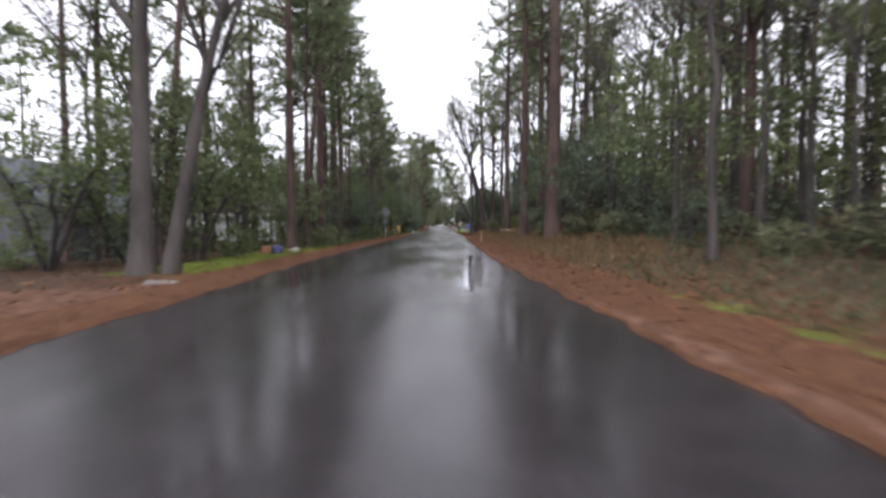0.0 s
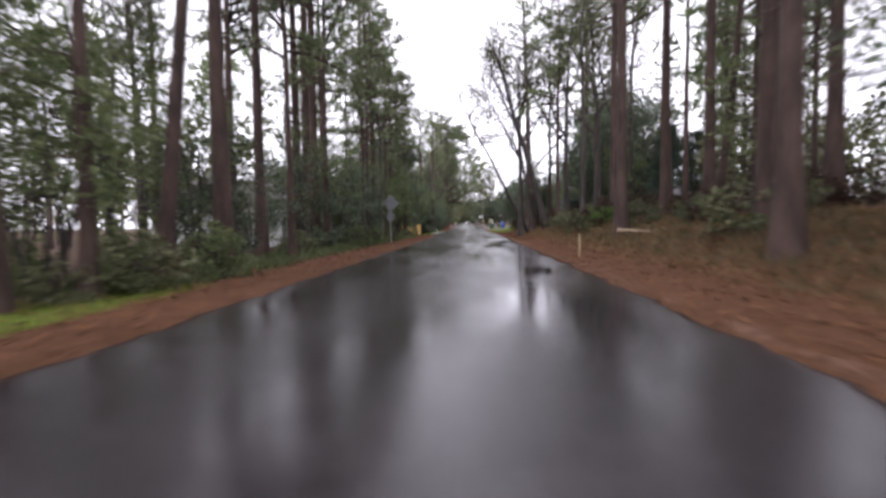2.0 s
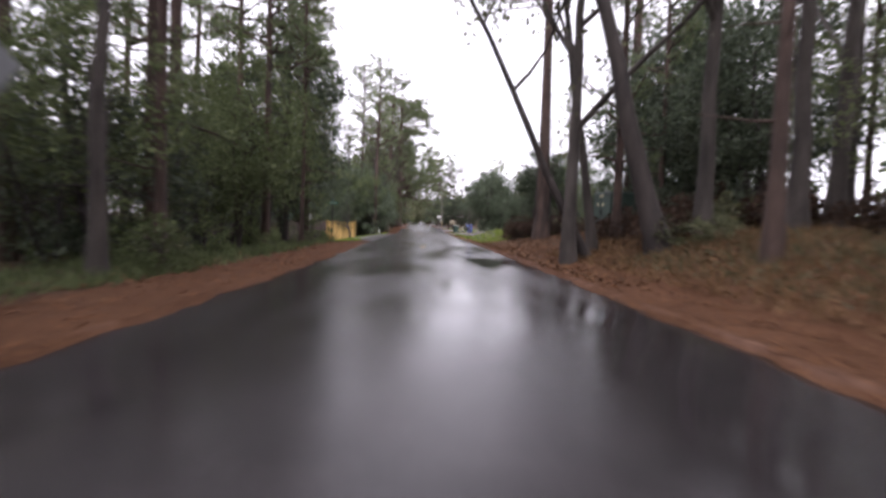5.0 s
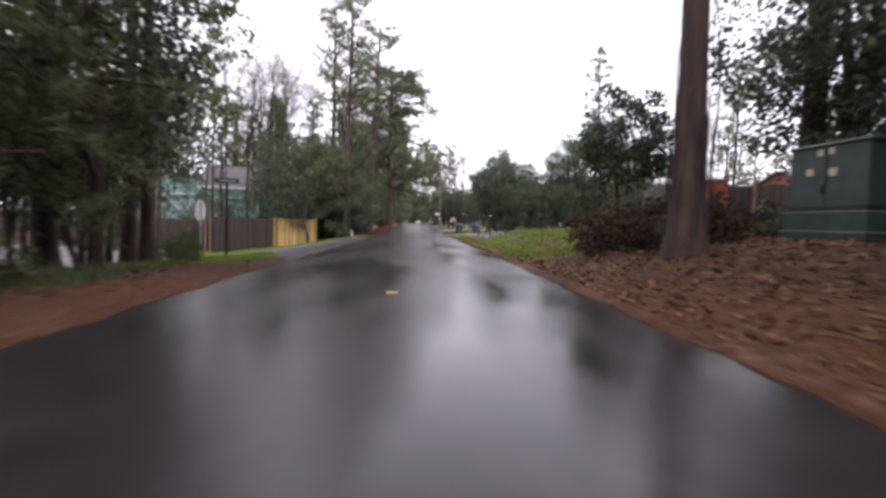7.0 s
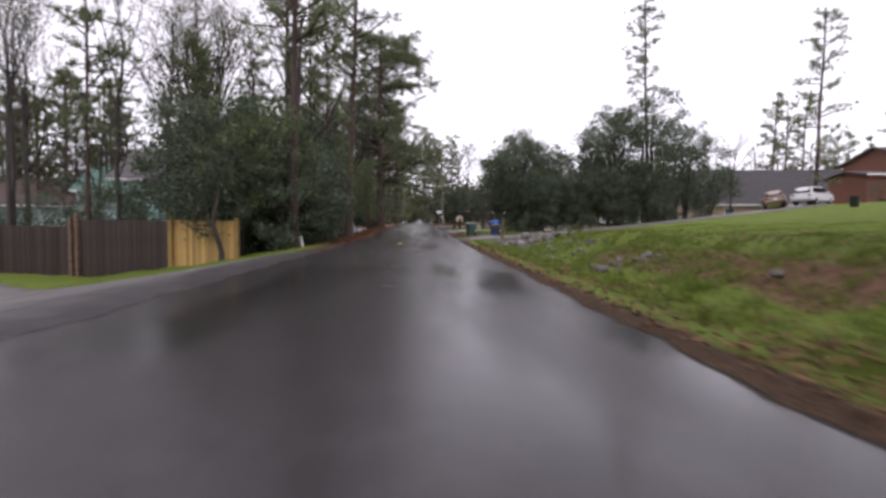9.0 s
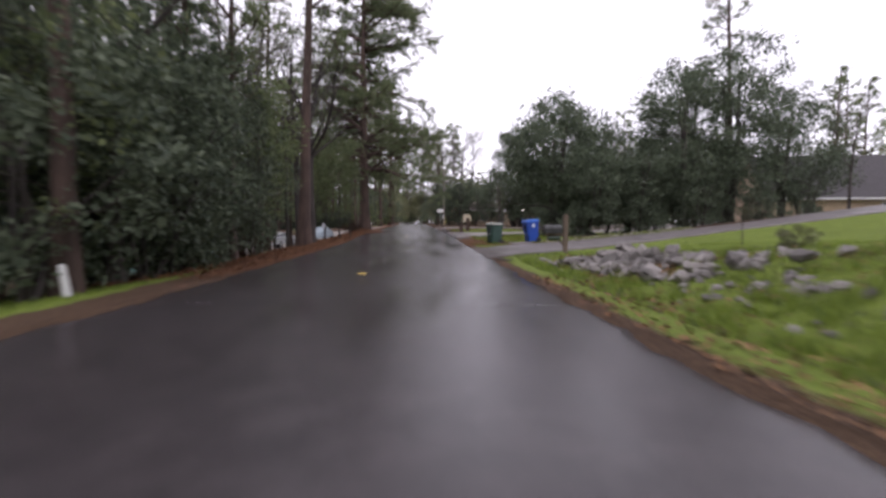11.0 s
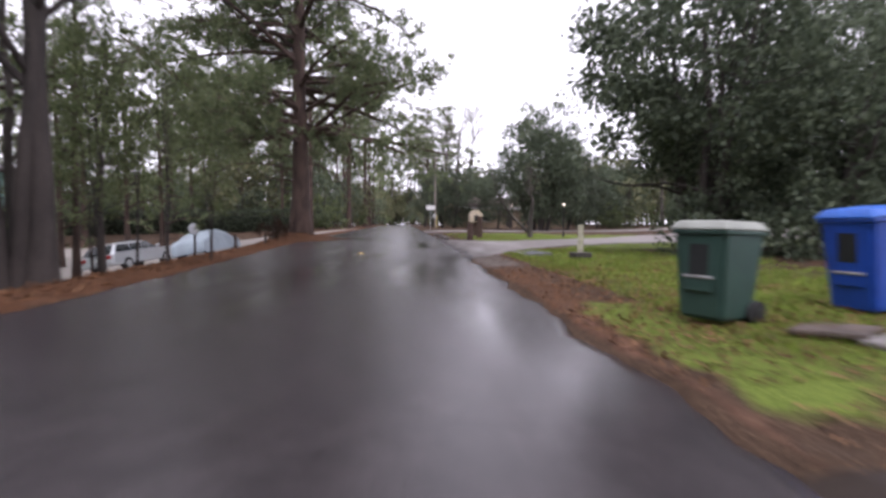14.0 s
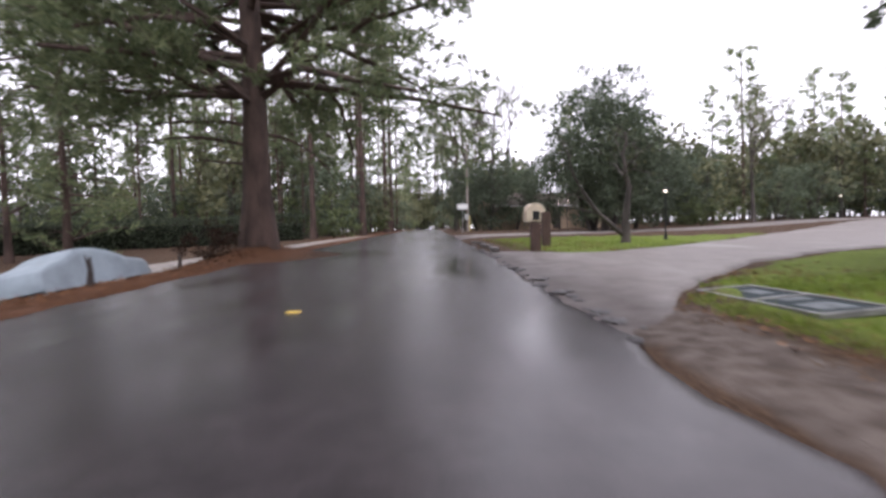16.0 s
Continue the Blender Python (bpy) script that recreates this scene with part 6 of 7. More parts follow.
# wheeled bins
def wheelie(x, y, colour, lid_colour, turn, tilt, h, label, mark):
    plastic = mat("plastic_" + mark, colour, 0.42, vary=0.08, scale=4)
    lid_m = mat("lid_" + mark, lid_colour, 0.4, vary=0.08, scale=4)
    ob = empty("wheeled_bin", on_land(x, y, turn, 0.0, tilt))
    bm = bmesh.new()
    box(bm, (-0.28, -0.25, 0.06), (0.28, 0.25, h - 0.12), 0.0)
    for v in bm.verts:
        if v.co.z > 0.5:
            v.co.x *= 1.25
            v.co.y *= 1.22
    bmesh.ops.bevel(bm, geom=list(bm.edges), offset=0.035, segments=2, affect="EDGES")
    part("body", bm, plastic, ob)
    part("rim", block((-0.375, -0.325, h - 0.15), (0.375, 0.325, h - 0.10), 0.015), plastic, ob)
    bm = block((-0.40, -0.345, h - 0.10), (0.40, 0.345, h), 0.03, 0.82)
    part("lid", bm, lid_m, ob, "rain-wet domed lid")
    part("front_panel", block((-0.335, -0.15, 0.35), (-0.30, 0.15, h - 0.32), 0.02), plastic, ob)
    part("recess", block((-0.34, -0.11, h - 0.62), (-0.325, 0.11, h - 0.24), 0.006), mat("dark_recess", (0.012, 0.014, 0.014), 0.6), ob, "dark moulded recess")
    part("grab_bar", block((-0.35, -0.17, 0.5), (-0.315, 0.17, 0.53), 0.008), mat("grey_bar", (0.3, 0.3, 0.3), 0.5), ob, "grey steel lift bar")
    part("handle", rod((0.40, -0.22, h - 0.14), (0.40, 0.22, h - 0.14), 0.02, 8), plastic, ob)
    part("axle", rod((0.27, -0.30, 0.13), (0.27, 0.30, 0.13), 0.015, 8), STEEL_DARK, ob)
    for s in (-1, 1):
        w = part("wheel", rod((0.27, s * 0.255, 0.13), (0.27, s * 0.32, 0.13), 0.135, 18), RUBBER, ob)
        part("hub", rod((0.27, s * 0.318, 0.13), (0.27, s * 0.33, 0.13), 0.07, 12), STEEL_DARK, w)
    part("emblem", block((-0.06, -0.312, h - 0.42), (0.10, -0.29, h - 0.22), 0.004), mat("faded_white_print", (0.5, 0.55, 0.6), 0.6), ob, "faded pale print") if mark == "blue" else None
    return tagged(ob, label, "trash bin", "bins at the driveway")


wheelie(0.48, 120.55, (0.03, 0.066, 0.054), (0.27, 0.285, 0.25), 27, (0, 1.5), 1.12, "dark green wheeled trash bin on the grass", "green")
wheelie(2.6, 120.95, (0.012, 0.06, 0.34), (0.02, 0.12, 0.5), 16, (0, -6), 1.26, "blue wheeled recycling bin tilted on the slope", "blue")

# broken slab beside the driveway and a puddle in the shoulder
slab = empty("concrete_slab", on_land(1.7, 119.2, 24, 0.015, (1.5, -2)))
part("slab", block((-0.6, -0.36, 0), (0.6, 0.36, 0.07), 0.02), mat("grey_concrete", (0.165, 0.15, 0.142), 0.7, vary=0.15, scale=4, bump=0.3), slab)
tagged(slab, "broken grey concrete slab by the driveway", "slab")
slab2 = empty("concrete_slab", on_land(1.2, 119.75, 40, 0.0, (-3, 2)))
part("slab", block((-0.42, -0.3, 0), (0.42, 0.3, 0.06), 0.02), mat("muddy_concrete", (0.085, 0.062, 0.05), 0.7, vary=0.25, scale=4, bump=0.3), slab2)
tagged(slab2, "muddy brown concrete slab sunk in leaves", "slab")
ang = np.linspace(0, 2 * np.pi, 40, endpoint=False)
rad = 1 + 0.15 * np.sin(3 * ang + 1) + 0.1 * np.sin(5 * ang)
pv = np.stack([-0.52 + 0.26 * rad * np.cos(ang), 109.08 + 0.36 * rad * np.sin(ang), np.full(40, 0.0)], 1)
pv[:, 2] = land(pv[:, 0], pv[:, 1], False) + 0.02
pud = new("puddle", mesh_of("puddle", pv, [list(range(40))], mat("muddy_water", (0.014, 0.009, 0.007), 0.6, vary=0.2, spec=0.08)))
tagged(pud, "dark muddy puddle at the road's edge", "puddle", kind="structure")

# riprap stones on the bank
STONE = mat("grey_stone", (0.165, 0.15, 0.139), 0.8, vary=0.22, scale=5, bump=0.5, bump_scale=14, per="object")
stone_meshes = []
for s in range(7):
    bm = bmesh.new()
    bmesh.ops.create_icosphere(bm, subdivisions=1, radius=1)
    sr = np.random.default_rng(90 + s)
    for v in bm.verts:
        v.co = Vector((v.co.x * 1.15, v.co.y * 0.85, v.co.z * 0.68)) * float(sr.uniform(0.55, 1.35))
    me = bpy.data.meshes.new("stone")
    bm.to_mesh(me)
    bm.free()
    me.materials.append(STONE)
    stone_meshes.append(me)


def rocks(label, spots, seed):
    root = empty("rock_pile", on_land(*spots[0][:2]))
    inv = root.matrix_basis.inverted()
    sr = np.random.default_rng(seed)
    for x0, x1, y0, y1, n, smin, smax in spots[1:]:
        for _ in range(n):
            y = sr.uniform(y0, y1)
            x = float(right_edge(y)) + sr.uniform(x0, x1)
            s = sr.uniform(smin, smax) * sr.uniform(0.7, 1.2)
            m = pose(x, y, ground_z(x, y) + (0.1 + 0.9 * sr.uniform() ** 2) * s, *sr.uniform(-40, 40, 2), sr.uniform(0, 360)) @ Matrix.Scale(s, 4)
            child("stone", stone_meshes[sr.integers(7)], root, at=inv @ m)
    return tagged(root, label, "rocks")


rocks("heap of grey riprap stones on the side of the ditch", [(2.6, 107.5), (2.2, 4.0, 105.0, 109.0, 165, 0.12, 0.27), (1.6, 3.6, 107.8, 109.7, 44, 0.06, 0.13), (2.4, 4.2, 102.2, 106.0, 60, 0.1, 0.25), (1.9, 3.9, 99.5, 103.6, 28, 0.07, 0.15), (3.8, 4.6, 101.0, 106.6, 18, 0.09, 0.2)], 3)
rocks("scattered grey stones half sunk in the grass", [(2.4, 90.0), (1.8, 3.2, 88.6, 90.6, 22, 0.06, 0.13), (1.8, 4.0, 93, 101.5, 44, 0.06, 0.14), (2.4, 4.4, 82, 88, 4, 0.06, 0.12)], 4)

# grey stub post on a dark base
mk = empty("bollard", on_land(2.03, 130.4, 10))
part("base", block((-0.28, -0.2, -0.05), (0.28, 0.2, 0.17), 0.03), mat("dark_wet_concrete", (0.05, 0.042, 0.038), 0.7, vary=0.2, scale=5), mk, "dark block base")
part("post", rod((0, 0, 0.15), (0, 0, 0.95), 0.085, 16, 0.08), mat("lichened_concrete", (0.42, 0.40, 0.30), 0.8, vary=0.15, scale=6, bump=0.3), mk)
part("cap", rod((0, 0, 0.95), (0, 0, 0.99), 0.095, 16, 0.085), mat("lichened_concrete", (0.42, 0.40, 0.30)), mk)
tagged(mk, "grey round post on a dark block base", "bollard")

# fallen signboard lying on the grass
fb = empty("fallen_signboard", on_land(1.14, 133.2, 91.5, 0.04, (-4, 1)) @ Matrix.Diagonal((1.13, 0.88, 0.7, 1)))
part("panel", block((-1.05, -0.42, 0.06), (1.05, 0.42, 0.10), 0.006), mat("dark_wet_panel", (0.022, 0.03, 0.032), 0.75, vary=0.4, scale=3, tint=(0.04, 0.05, 0.052), spec=0.05), fb)
for a, b in [((-1.1, -0.46, 0.03), (1.1, -0.40, 0.13)), ((-1.1, 0.40, 0.03), (1.1, 0.46, 0.13)), ((-1.1, -0.40, 0.03), (-1.04, 0.40, 0.13)), ((1.04, -0.40, 0.03), (1.1, 0.40, 0.13))]:
    part("frame_rail", block(a, b, 0.01), mat("pale_frame", (0.19, 0.19, 0.175), 0.6, 0.2, vary=0.25), fb, "pale metal edge")
part("frame_bar", block((-0.03, -0.40, 0.09), (0.03, 0.40, 0.125), 0.005), mat("pale_frame", (0.19, 0.19, 0.175)), fb)
for k in range(3):
    part("faded_patch", block((-0.85 + 0.6 * k, -0.25, 0.101), (-0.45 + 0.6 * k, 0.2 - 0.1 * k, 0.106), 0.0), mat("grey_panel_patch", (0.10, 0.115, 0.12), 0.7, vary=0.3), fb, "grey patch on the panel")
tagged(fb, "dark framed signboard lying flat on the grass", "signboard")

# timber stumps of a gate and the arched cream mailbox behind them
for x, y, h in [(-0.02, 144.4, 0.95), (0.82, 147.0, 1.35)]:
    tp = empty("timber_post", on_land(x, y, 5))
    part("post", block((-0.16, -0.14, -0.1), (0.16, 0.14, h), 0.03), mat("dark_wet_timber", (0.075, 0.045, 0.035), 0.8, vary=0.2, scale=5, stretch=(3, 3, 0.5)), tp)
    tagged(tp, "dark red-brown timber post on the island", "post", "timber posts")
hut = empty("arched_mailbox", on_land(0.9, 150.3, 6))
part("post", block((-0.13, -0.13, -0.1), (0.13, 0.13, 0.95), 0.02), mat("dark_wet_timber", (0.075, 0.045, 0.035)), hut, "dark timber post")
shape = [(-0.42, 0.95), (0.42, 0.95), (0.42, 1.35)] + [(0.42 * math.cos(a), 1.35 + 0.42 * math.sin(a)) for a in np.linspace(0.2, 2.94, 10)] + [(-0.42, 1.35)]
part("body", prism(shape, -0.35, 0.35), mat("cream_stucco", (0.62, 0.52, 0.40), 0.85, vary=0.1, scale=3, bump=0.2), hut)
part("niche", block((-0.16, -0.37, 1.0), (0.16, -0.33, 1.4), 0.02), STEEL_DARK, hut, "dark box door")
tagged(hut, "cream stucco mailbox with an arched top on a dark post", "mailbox")

# crumbled asphalt along the broken edge
CRUMB = mat("broken_dark_asphalt", (0.035, 0.031, 0.031), 0.5, vary=0.25, scale=8, bump=0.5, bump_scale=20)
crumbs = empty("asphalt_rubble", pose(-1.2, 141.0, float(road_height(141.0))))
cr = np.random.default_rng(61)
crumb_meshes = []
for k in range(4):
    bm = bmesh.new()
    bmesh.ops.create_icosphere(bm, subdivisions=1, radius=1)
    for v in bm.verts:
        v.co = Vector((v.co.x * 0.8, v.co.y * 1.3, v.co.z * 0.3)) * float(cr.uniform(0.6, 1.3))
    me = bpy.data.meshes.new("chunk")
    bm.to_mesh(me)
    bm.free()
    me.materials.append(CRUMB)
    crumb_meshes.append(me)
for k in range(46):
    y = cr.uniform(131.5, 150.0)
    x, size = float(right_edge(y)) + cr.normal() * 0.1, cr.uniform(0.05, 0.19)
    child("chunk", crumb_meshes[k % 4], crumbs, at=pose(x + 1.2, y - 141.0, float(road_height(y) - road_height(141.0)) - 0.03, 0, 0, cr.uniform(-40, 60)) @ Matrix.Scale(size, 4))
tagged(crumbs, "crumbled chunks of dark asphalt along the road edge", "rubble")

# kerb stones along the broken edge
for k, (x, y) in enumerate([(-1.55, 146.0), (-1.7, 148.2), (-1.85, 151.4)]):
    kb = empty("kerb_stone", pose(x + 0.25, y, float(road_height(y)), 0, 3 * k, 8 * k))
    part("stone", block((-0.14, -0.7, -0.02), (0.14, 0.7, 0.13), 0.03), mat("dark_wet_kerb", (0.10, 0.09, 0.085), 0.6, vary=0.2, scale=5, bump=0.3), kb)
    tagged(kb, "dark worn kerb stone at the road's edge", "kerb", "kerb stones")

# white sign plate seen from behind, and the pole beside it
rs = empty("road_sign", on_land(-1.75, 176.0, 0))
part("post", block((-0.03, -0.03, -0.2), (0.03, 0.03, 3.0), 0.006), METAL, rs)
part("sign_plate", block((-0.5, -0.04, 2.25), (0.5, -0.03, 2.75), 0.004), WHITE, rs, "white rectangular plate")
tagged(rs, "white rectangular road sign on a post", "road sign")
up = empty("utility_pole", on_land(-1.1, 181.0))
part("pole", rod((0, 0, -0.3), (0, 0, 9.5), 0.15, 12, 0.10), mat("grey_pole_wood", (0.24, 0.21, 0.18), 0.85, vary=0.2, stretch=(2, 2, 0.3)), up)
part("meter_box", block((-0.3, -0.2, 1.2), (0.1, -0.1, 1.8), 0.02), METAL, up, "small grey meter box")
part("guard", block((0.12, -0.16, 0.1), (0.24, -0.1, 1.7), 0.01), mat("yellow_guard", (0.5, 0.4, 0.15), 0.6), up, "yellow wire guard")
tagged(up, "grey wooden utility pole with a meter box", "utility pole")

# lit post lamps
for x, y, up in [(7.39, 151.7, 2.68), (11.8, 174.0, 3.47), (10.4, 186.0, 3.9), (9.6, 186.4, 3.9), (22.8, 188.0, 2.8), (40.1, 184.5, 3.82)]:
    lp = empty("post_lamp", on_land(x, y))
    top = up - ground_z(x, y) + 0.05
    part("base", rod((0, 0, -0.05), (0, 0, 0.25), 0.1, 12, 0.06), STEEL_DARK, lp)
    part("post", rod((0, 0, 0.2), (0, 0, top - 0.25), 0.04, 10), STEEL_DARK, lp)
    bm = bmesh.new()
    bmesh.ops.create_uvsphere(bm, u_segments=14, v_segments=10, radius=0.055)
    part("globe", bm, GLOW, lp, "lit warm-white globe", True, at=pose(0, 0, top - 0.05))
    part("cap", rod((0, 0, top + 0.06), (0, 0, top + 0.13), 0.1, 12, 0.03), STEEL_DARK, lp)
    tagged(lp, "black post lamp with a lit white globe", "lamp", "post lamps")

# satellite dish on a pipe and stubs beside the parking court
sd = empty("satellite_dish", on_land(-11.91, 136.21, 0))
up_to = 0.86 - ground_z(-11.91, 136.21)
part("post", block((-0.04, -0.03, -0.2), (0.04, 0.05, up_to - 0.12), 0.012), BARK_DARK, sd, "dark timber post")
part("pipe", rod((0, 0, up_to - 0.2), (0, 0, up_to), 0.025, 10), METAL, sd)
bm = bmesh.new()
bmesh.ops.create_uvsphere(bm, u_segments=24, v_segments=16, radius=0.42)
bmesh.ops.delete(bm, geom=[v for v in bm.verts if v.co.z > -0.362], context="VERTS")
bmesh.ops.solidify(bm, geom=list(bm.faces), thickness=0.012)
part("dish", bm, mat("pale_dish_grey", (0.3, 0.31, 0.32), 0.5, vary=0.08), sd, "pale grey dish", True, at=pose(0, -0.06, up_to + 0.02, 72, 0, 38) @ Matrix.Diagonal((1.3, 1.55, 1.2, 1)) @ Matrix.Translation((0, 0, 0.36)))
part("feed_arm", rod((0, -0.05, up_to - 0.2), (0.26, -0.34, up_to - 0.06), 0.012, 8), METAL, sd)
part("receiver", block((0.23, -0.39, up_to - 0.09), (0.30, -0.32, up_to - 0.01), 0.015), WHITE, sd)
tagged(sd, "pale satellite dish on a ground pipe", "satellite dish")
for x, y, h in [(-11.05, 138.3, 0.8), (-10.7, 141.5, 0.5)]:
    st = empty("tree_stub", on_land(x, y))
    sp = Soup()
    limb(sp, np.random.default_rng(int(-x * 10)), (0, 0, -0.1), (0.05, 0, 1), h, 0.1, 0, 6, 0.08, 8)
    limb(sp, np.random.default_rng(int(-x * 20)), (0.02, 0, h * 0.5), (-0.5, 0.1, 1), h * 0.5, 0.05, 0, 5, 0.1, 6)
    child("trunk", sp.mesh("stub", BARK_DARK, True), st)
    tagged(st, "dark forked tree stub at the verge", "stump", "tree stubs")


# ---- vehicles ----
def car(name, label, m, paint, length, width, h, kind):
    """Body lofted across the width from a side outline; glass, lamps, wheels as parts."""
    root = empty(name, m)
    L, W = length, width / 2
    if kind == "wagon":
        sill = [(0.0, 0.42), (0.02, 0.62), (0.08, 0.84), (0.25, 0.92), (0.95, 0.90), (1.25, 0.93), (2.2, 0.93), (L - 0.5, 0.90), (L - 0.05, 0.86), (L, 0.6), (L - 0.03, 0.36), (0.1, 0.30)]
        roof = [(1.15, 0.90), (1.85, h - 0.10), (2.15, h - 0.03), (2.8, h), (3.7, h - 0.03), (L - 0.55, h - 0.09), (L - 0.14, 0.92)]
    else:
        sill = [(0.0, 0.5), (0.02, 0.75), (0.1, 0.98), (0.35, 1.06), (0.95, 1.1), (1.3, 1.12), (2.4, 1.10), (L - 0.4, 1.10), (L - 0.03, 1.02), (L, 0.7), (L - 0.03, 0.42), (0.1, 0.38)]
        roof = [(1.15, 1.08), (1.8, h - 0.08), (2.2, h - 0.01), (3.2, h), (4.0, h - 0.04), (L - 0.35, h - 0.14), (L - 0.1, 1.06)]

    def loft(outline, rings):
        bm = bmesh.new()
        loops = [[bm.verts.new((x * sx + L * (1 - sx) / 2, yy, z - drop * max(0, z - 0.7))) for x, z in outline] for yy, sx, drop in rings]
        n = len(outline)
        for a, b in zip(loops, loops[1:]):
            for i in range(n):
                bm.faces.new((a[i], a[(i + 1) % n], b[(i + 1) % n], b[i]))
        bm.faces.new(loops[0][::-1])
        bm.faces.new(loops[-1])
        bmesh.ops.recalc_face_normals(bm, faces=bm.faces)
        return bm

    part("body", loft(sill, [(-W, 0.965, 0.10), (-W * 0.93, 0.99, 0.02), (-W * 0.6, 1, 0), (W * 0.6, 1, 0), (W * 0.93, 0.99, 0.02), (W, 0.965, 0.10)]), paint, root, smooth=False)
    part("cabin", loft(roof, [(-W * 0.92, 1.0, 0.99), (-W * 0.74, 0.97, 0.06), (-W * 0.4, 0.99, 0), (W * 0.4, 0.99, 0), (W * 0.74, 0.97, 0.06), (W * 0.92, 1.0, 0.99)]), paint, root)
    zb, zt = (0.94, h - 0.14) if kind == "wagon" else (1.13, h - 0.16)
    cuts = [(1.45, 2.3), (2.36, 3.15), (3.22, L - 0.42)]
    for s in (-1, 1):
        for a, b in cuts:
            yb, yt = s * (W * 0.905), s * (W * 0.78)
            bm = bmesh.new()
            ta = a + (0.38 if a < 1.6 else 0.02)
            tb = b - (0.25 if b > 3.5 else 0.02)
            lo = [(a, yb, zb), (b, yb, zb), (tb, yt, zt), (ta, yt, zt)]
            vs = [bm.verts.new(p) for p in lo] + [bm.verts.new((x, y + s * 0.02, z)) for x, y, z in lo]
            for q in ((0, 1, 2, 3), (4, 5, 6, 7), (0, 1, 5, 4), (1, 2, 6, 5), (2, 3, 7, 6), (3, 0, 4, 7)):
                bm.faces.new([vs[i] for i in q])
            bmesh.ops.recalc_face_normals(bm, faces=bm.faces)
            part("side_window", bm, GLASS_DARK, root)
        part("mirror", block((1.35, s * W - 0.02 if s > 0 else -W - 0.16, zb), (1.5, W + 0.16 if s > 0 else -W + 0.02, zb + 0.13), 0.03), paint, root)
    for (xa, za), (xb, zb2), nm in (((1.2, zb - 0.01), (1.82, h - 0.12), "windscreen"), ((L - 0.16, zb - 0.01), (L - 0.52, h - 0.13), "rear_window")):
        s = -1 if nm == "windscreen" else 1
        bm = bmesh.new()
        lo = [(xa, -W * 0.8, za), (xa, W * 0.8, za), (xb, W * 0.66, zb2), (xb, -W * 0.66, zb2)]
        vs = [bm.verts.new((x + s * 0.015, y, z)) for x, y, z in lo] + [bm.verts.new((x + s * 0.05, y, z + 0.02)) for x, y, z in lo]
        for q in ((0, 1, 2, 3), (4, 5, 6, 7), (0, 1, 5, 4), (1, 2, 6, 5), (2, 3, 7, 6), (3, 0, 4, 7)):
            bm.faces.new([vs[i] for i in q])
        bmesh.ops.recalc_face_normals(bm, faces=bm.faces)
        part(nm, bm, GLASS_DARK, root)
    red, clear = mat("red_lamp_lens", (0.25, 0.02, 0.02), 0.2), mat("clear_lamp_lens", (0.55, 0.55, 0.55), 0.15)
    up = 0.0 if kind == "wagon" else 0.14
    for s in (-1, 1):
        part("tail_light", block((L - 0.08, s * W * 0.72 - 0.13, 0.66 + up), (L + 0.015, s * W * 0.72 + 0.13, 0.82 + up), 0.02), red, root, "red tail lamp")
        part("headlight", block((-0.015, s * W * 0.7 - 0.16, 0.58 + up), (0.1, s * W * 0.7 + 0.16, 0.72 + up), 0.02), clear, root, "clear headlamp")
        for wx in (0.82, L - 0.98):
            w = part("wheel", rod((wx, s * (W - 0.21), 0.31), (wx, s * (W + 0.012), 0.31), 0.315, 24), RUBBER, root)
            part("rim", rod((wx, s * (W + 0.005), 0.31), (wx, s * (W + 0.022), 0.31), 0.20, 16, 0.17 if s > 0 else 0.2), METAL, w)
    part("rear_bumper", block((L - 0.12, -W * 0.95, 0.40 + up), (L + 0.05, W * 0.95, 0.58 + up), 0.04), paint, root)
    part("front_bumper", block((-0.06, -W * 0.95, 0.36 + up), (0.12, W * 0.95, 0.54 + up), 0.04), paint, root)
    part("plate_bar", block((L + 0.02, -0.16, 0.60 + up), (L + 0.03, 0.16, 0.71 + up), 0.002), WHITE, root, "pale bar of a plate")
    for s in (-1, 1):
        part("roof_rail", rod((2.2, s * W * 0.66, h + 0.02), (L - 0.8, s * W * 0.66, h - 0.02), 0.018, 6), STEEL_DARK, root)
    return tagged(root, label, "car", "parked cars")


SILVER = mat("silver_car_paint", (0.50, 0.52, 0.53), 0.35, 0.4, vary=0.04, scale=1, coat=0.6)
CARWHITE = mat("white_car_paint", (0.75, 0.76, 0.76), 0.3, vary=0.03, scale=1, coat=0.6)
CARBROWN = mat("tan_brown_car_paint", (0.22, 0.15, 0.11), 0.35, 0.2, vary=0.05, scale=1, coat=0.5)


def parked(cx, cy, turn, length):
    """The pose of a car whose middle is at (cx, cy), tipped with the ground."""
    f = Vector((-math.cos(radians(turn)), -math.sin(radians(turn))))
    a, b = ground_z(cx + f.x * 1.3, cy + f.y * 1.3), ground_z(cx - f.x * 1.3, cy - f.y * 1.3)
    g = Vector((-f.y, f.x))
    c, d = ground_z(cx + g.x * 0.7, cy + g.y * 0.7), ground_z(cx - g.x * 0.7, cy - g.y * 0.7)
    pitch = math.degrees(math.atan2(a - b, 2.6))
    roll = math.degrees(math.atan2(d - c, 1.4))
    return pose(cx, cy, (a + b + c + d) / 4 + 0.055, 0, 0, turn) @ pose(0, 0, 0, roll, pitch, 0) @ Matrix.Translation((-length / 2, 0, 0))


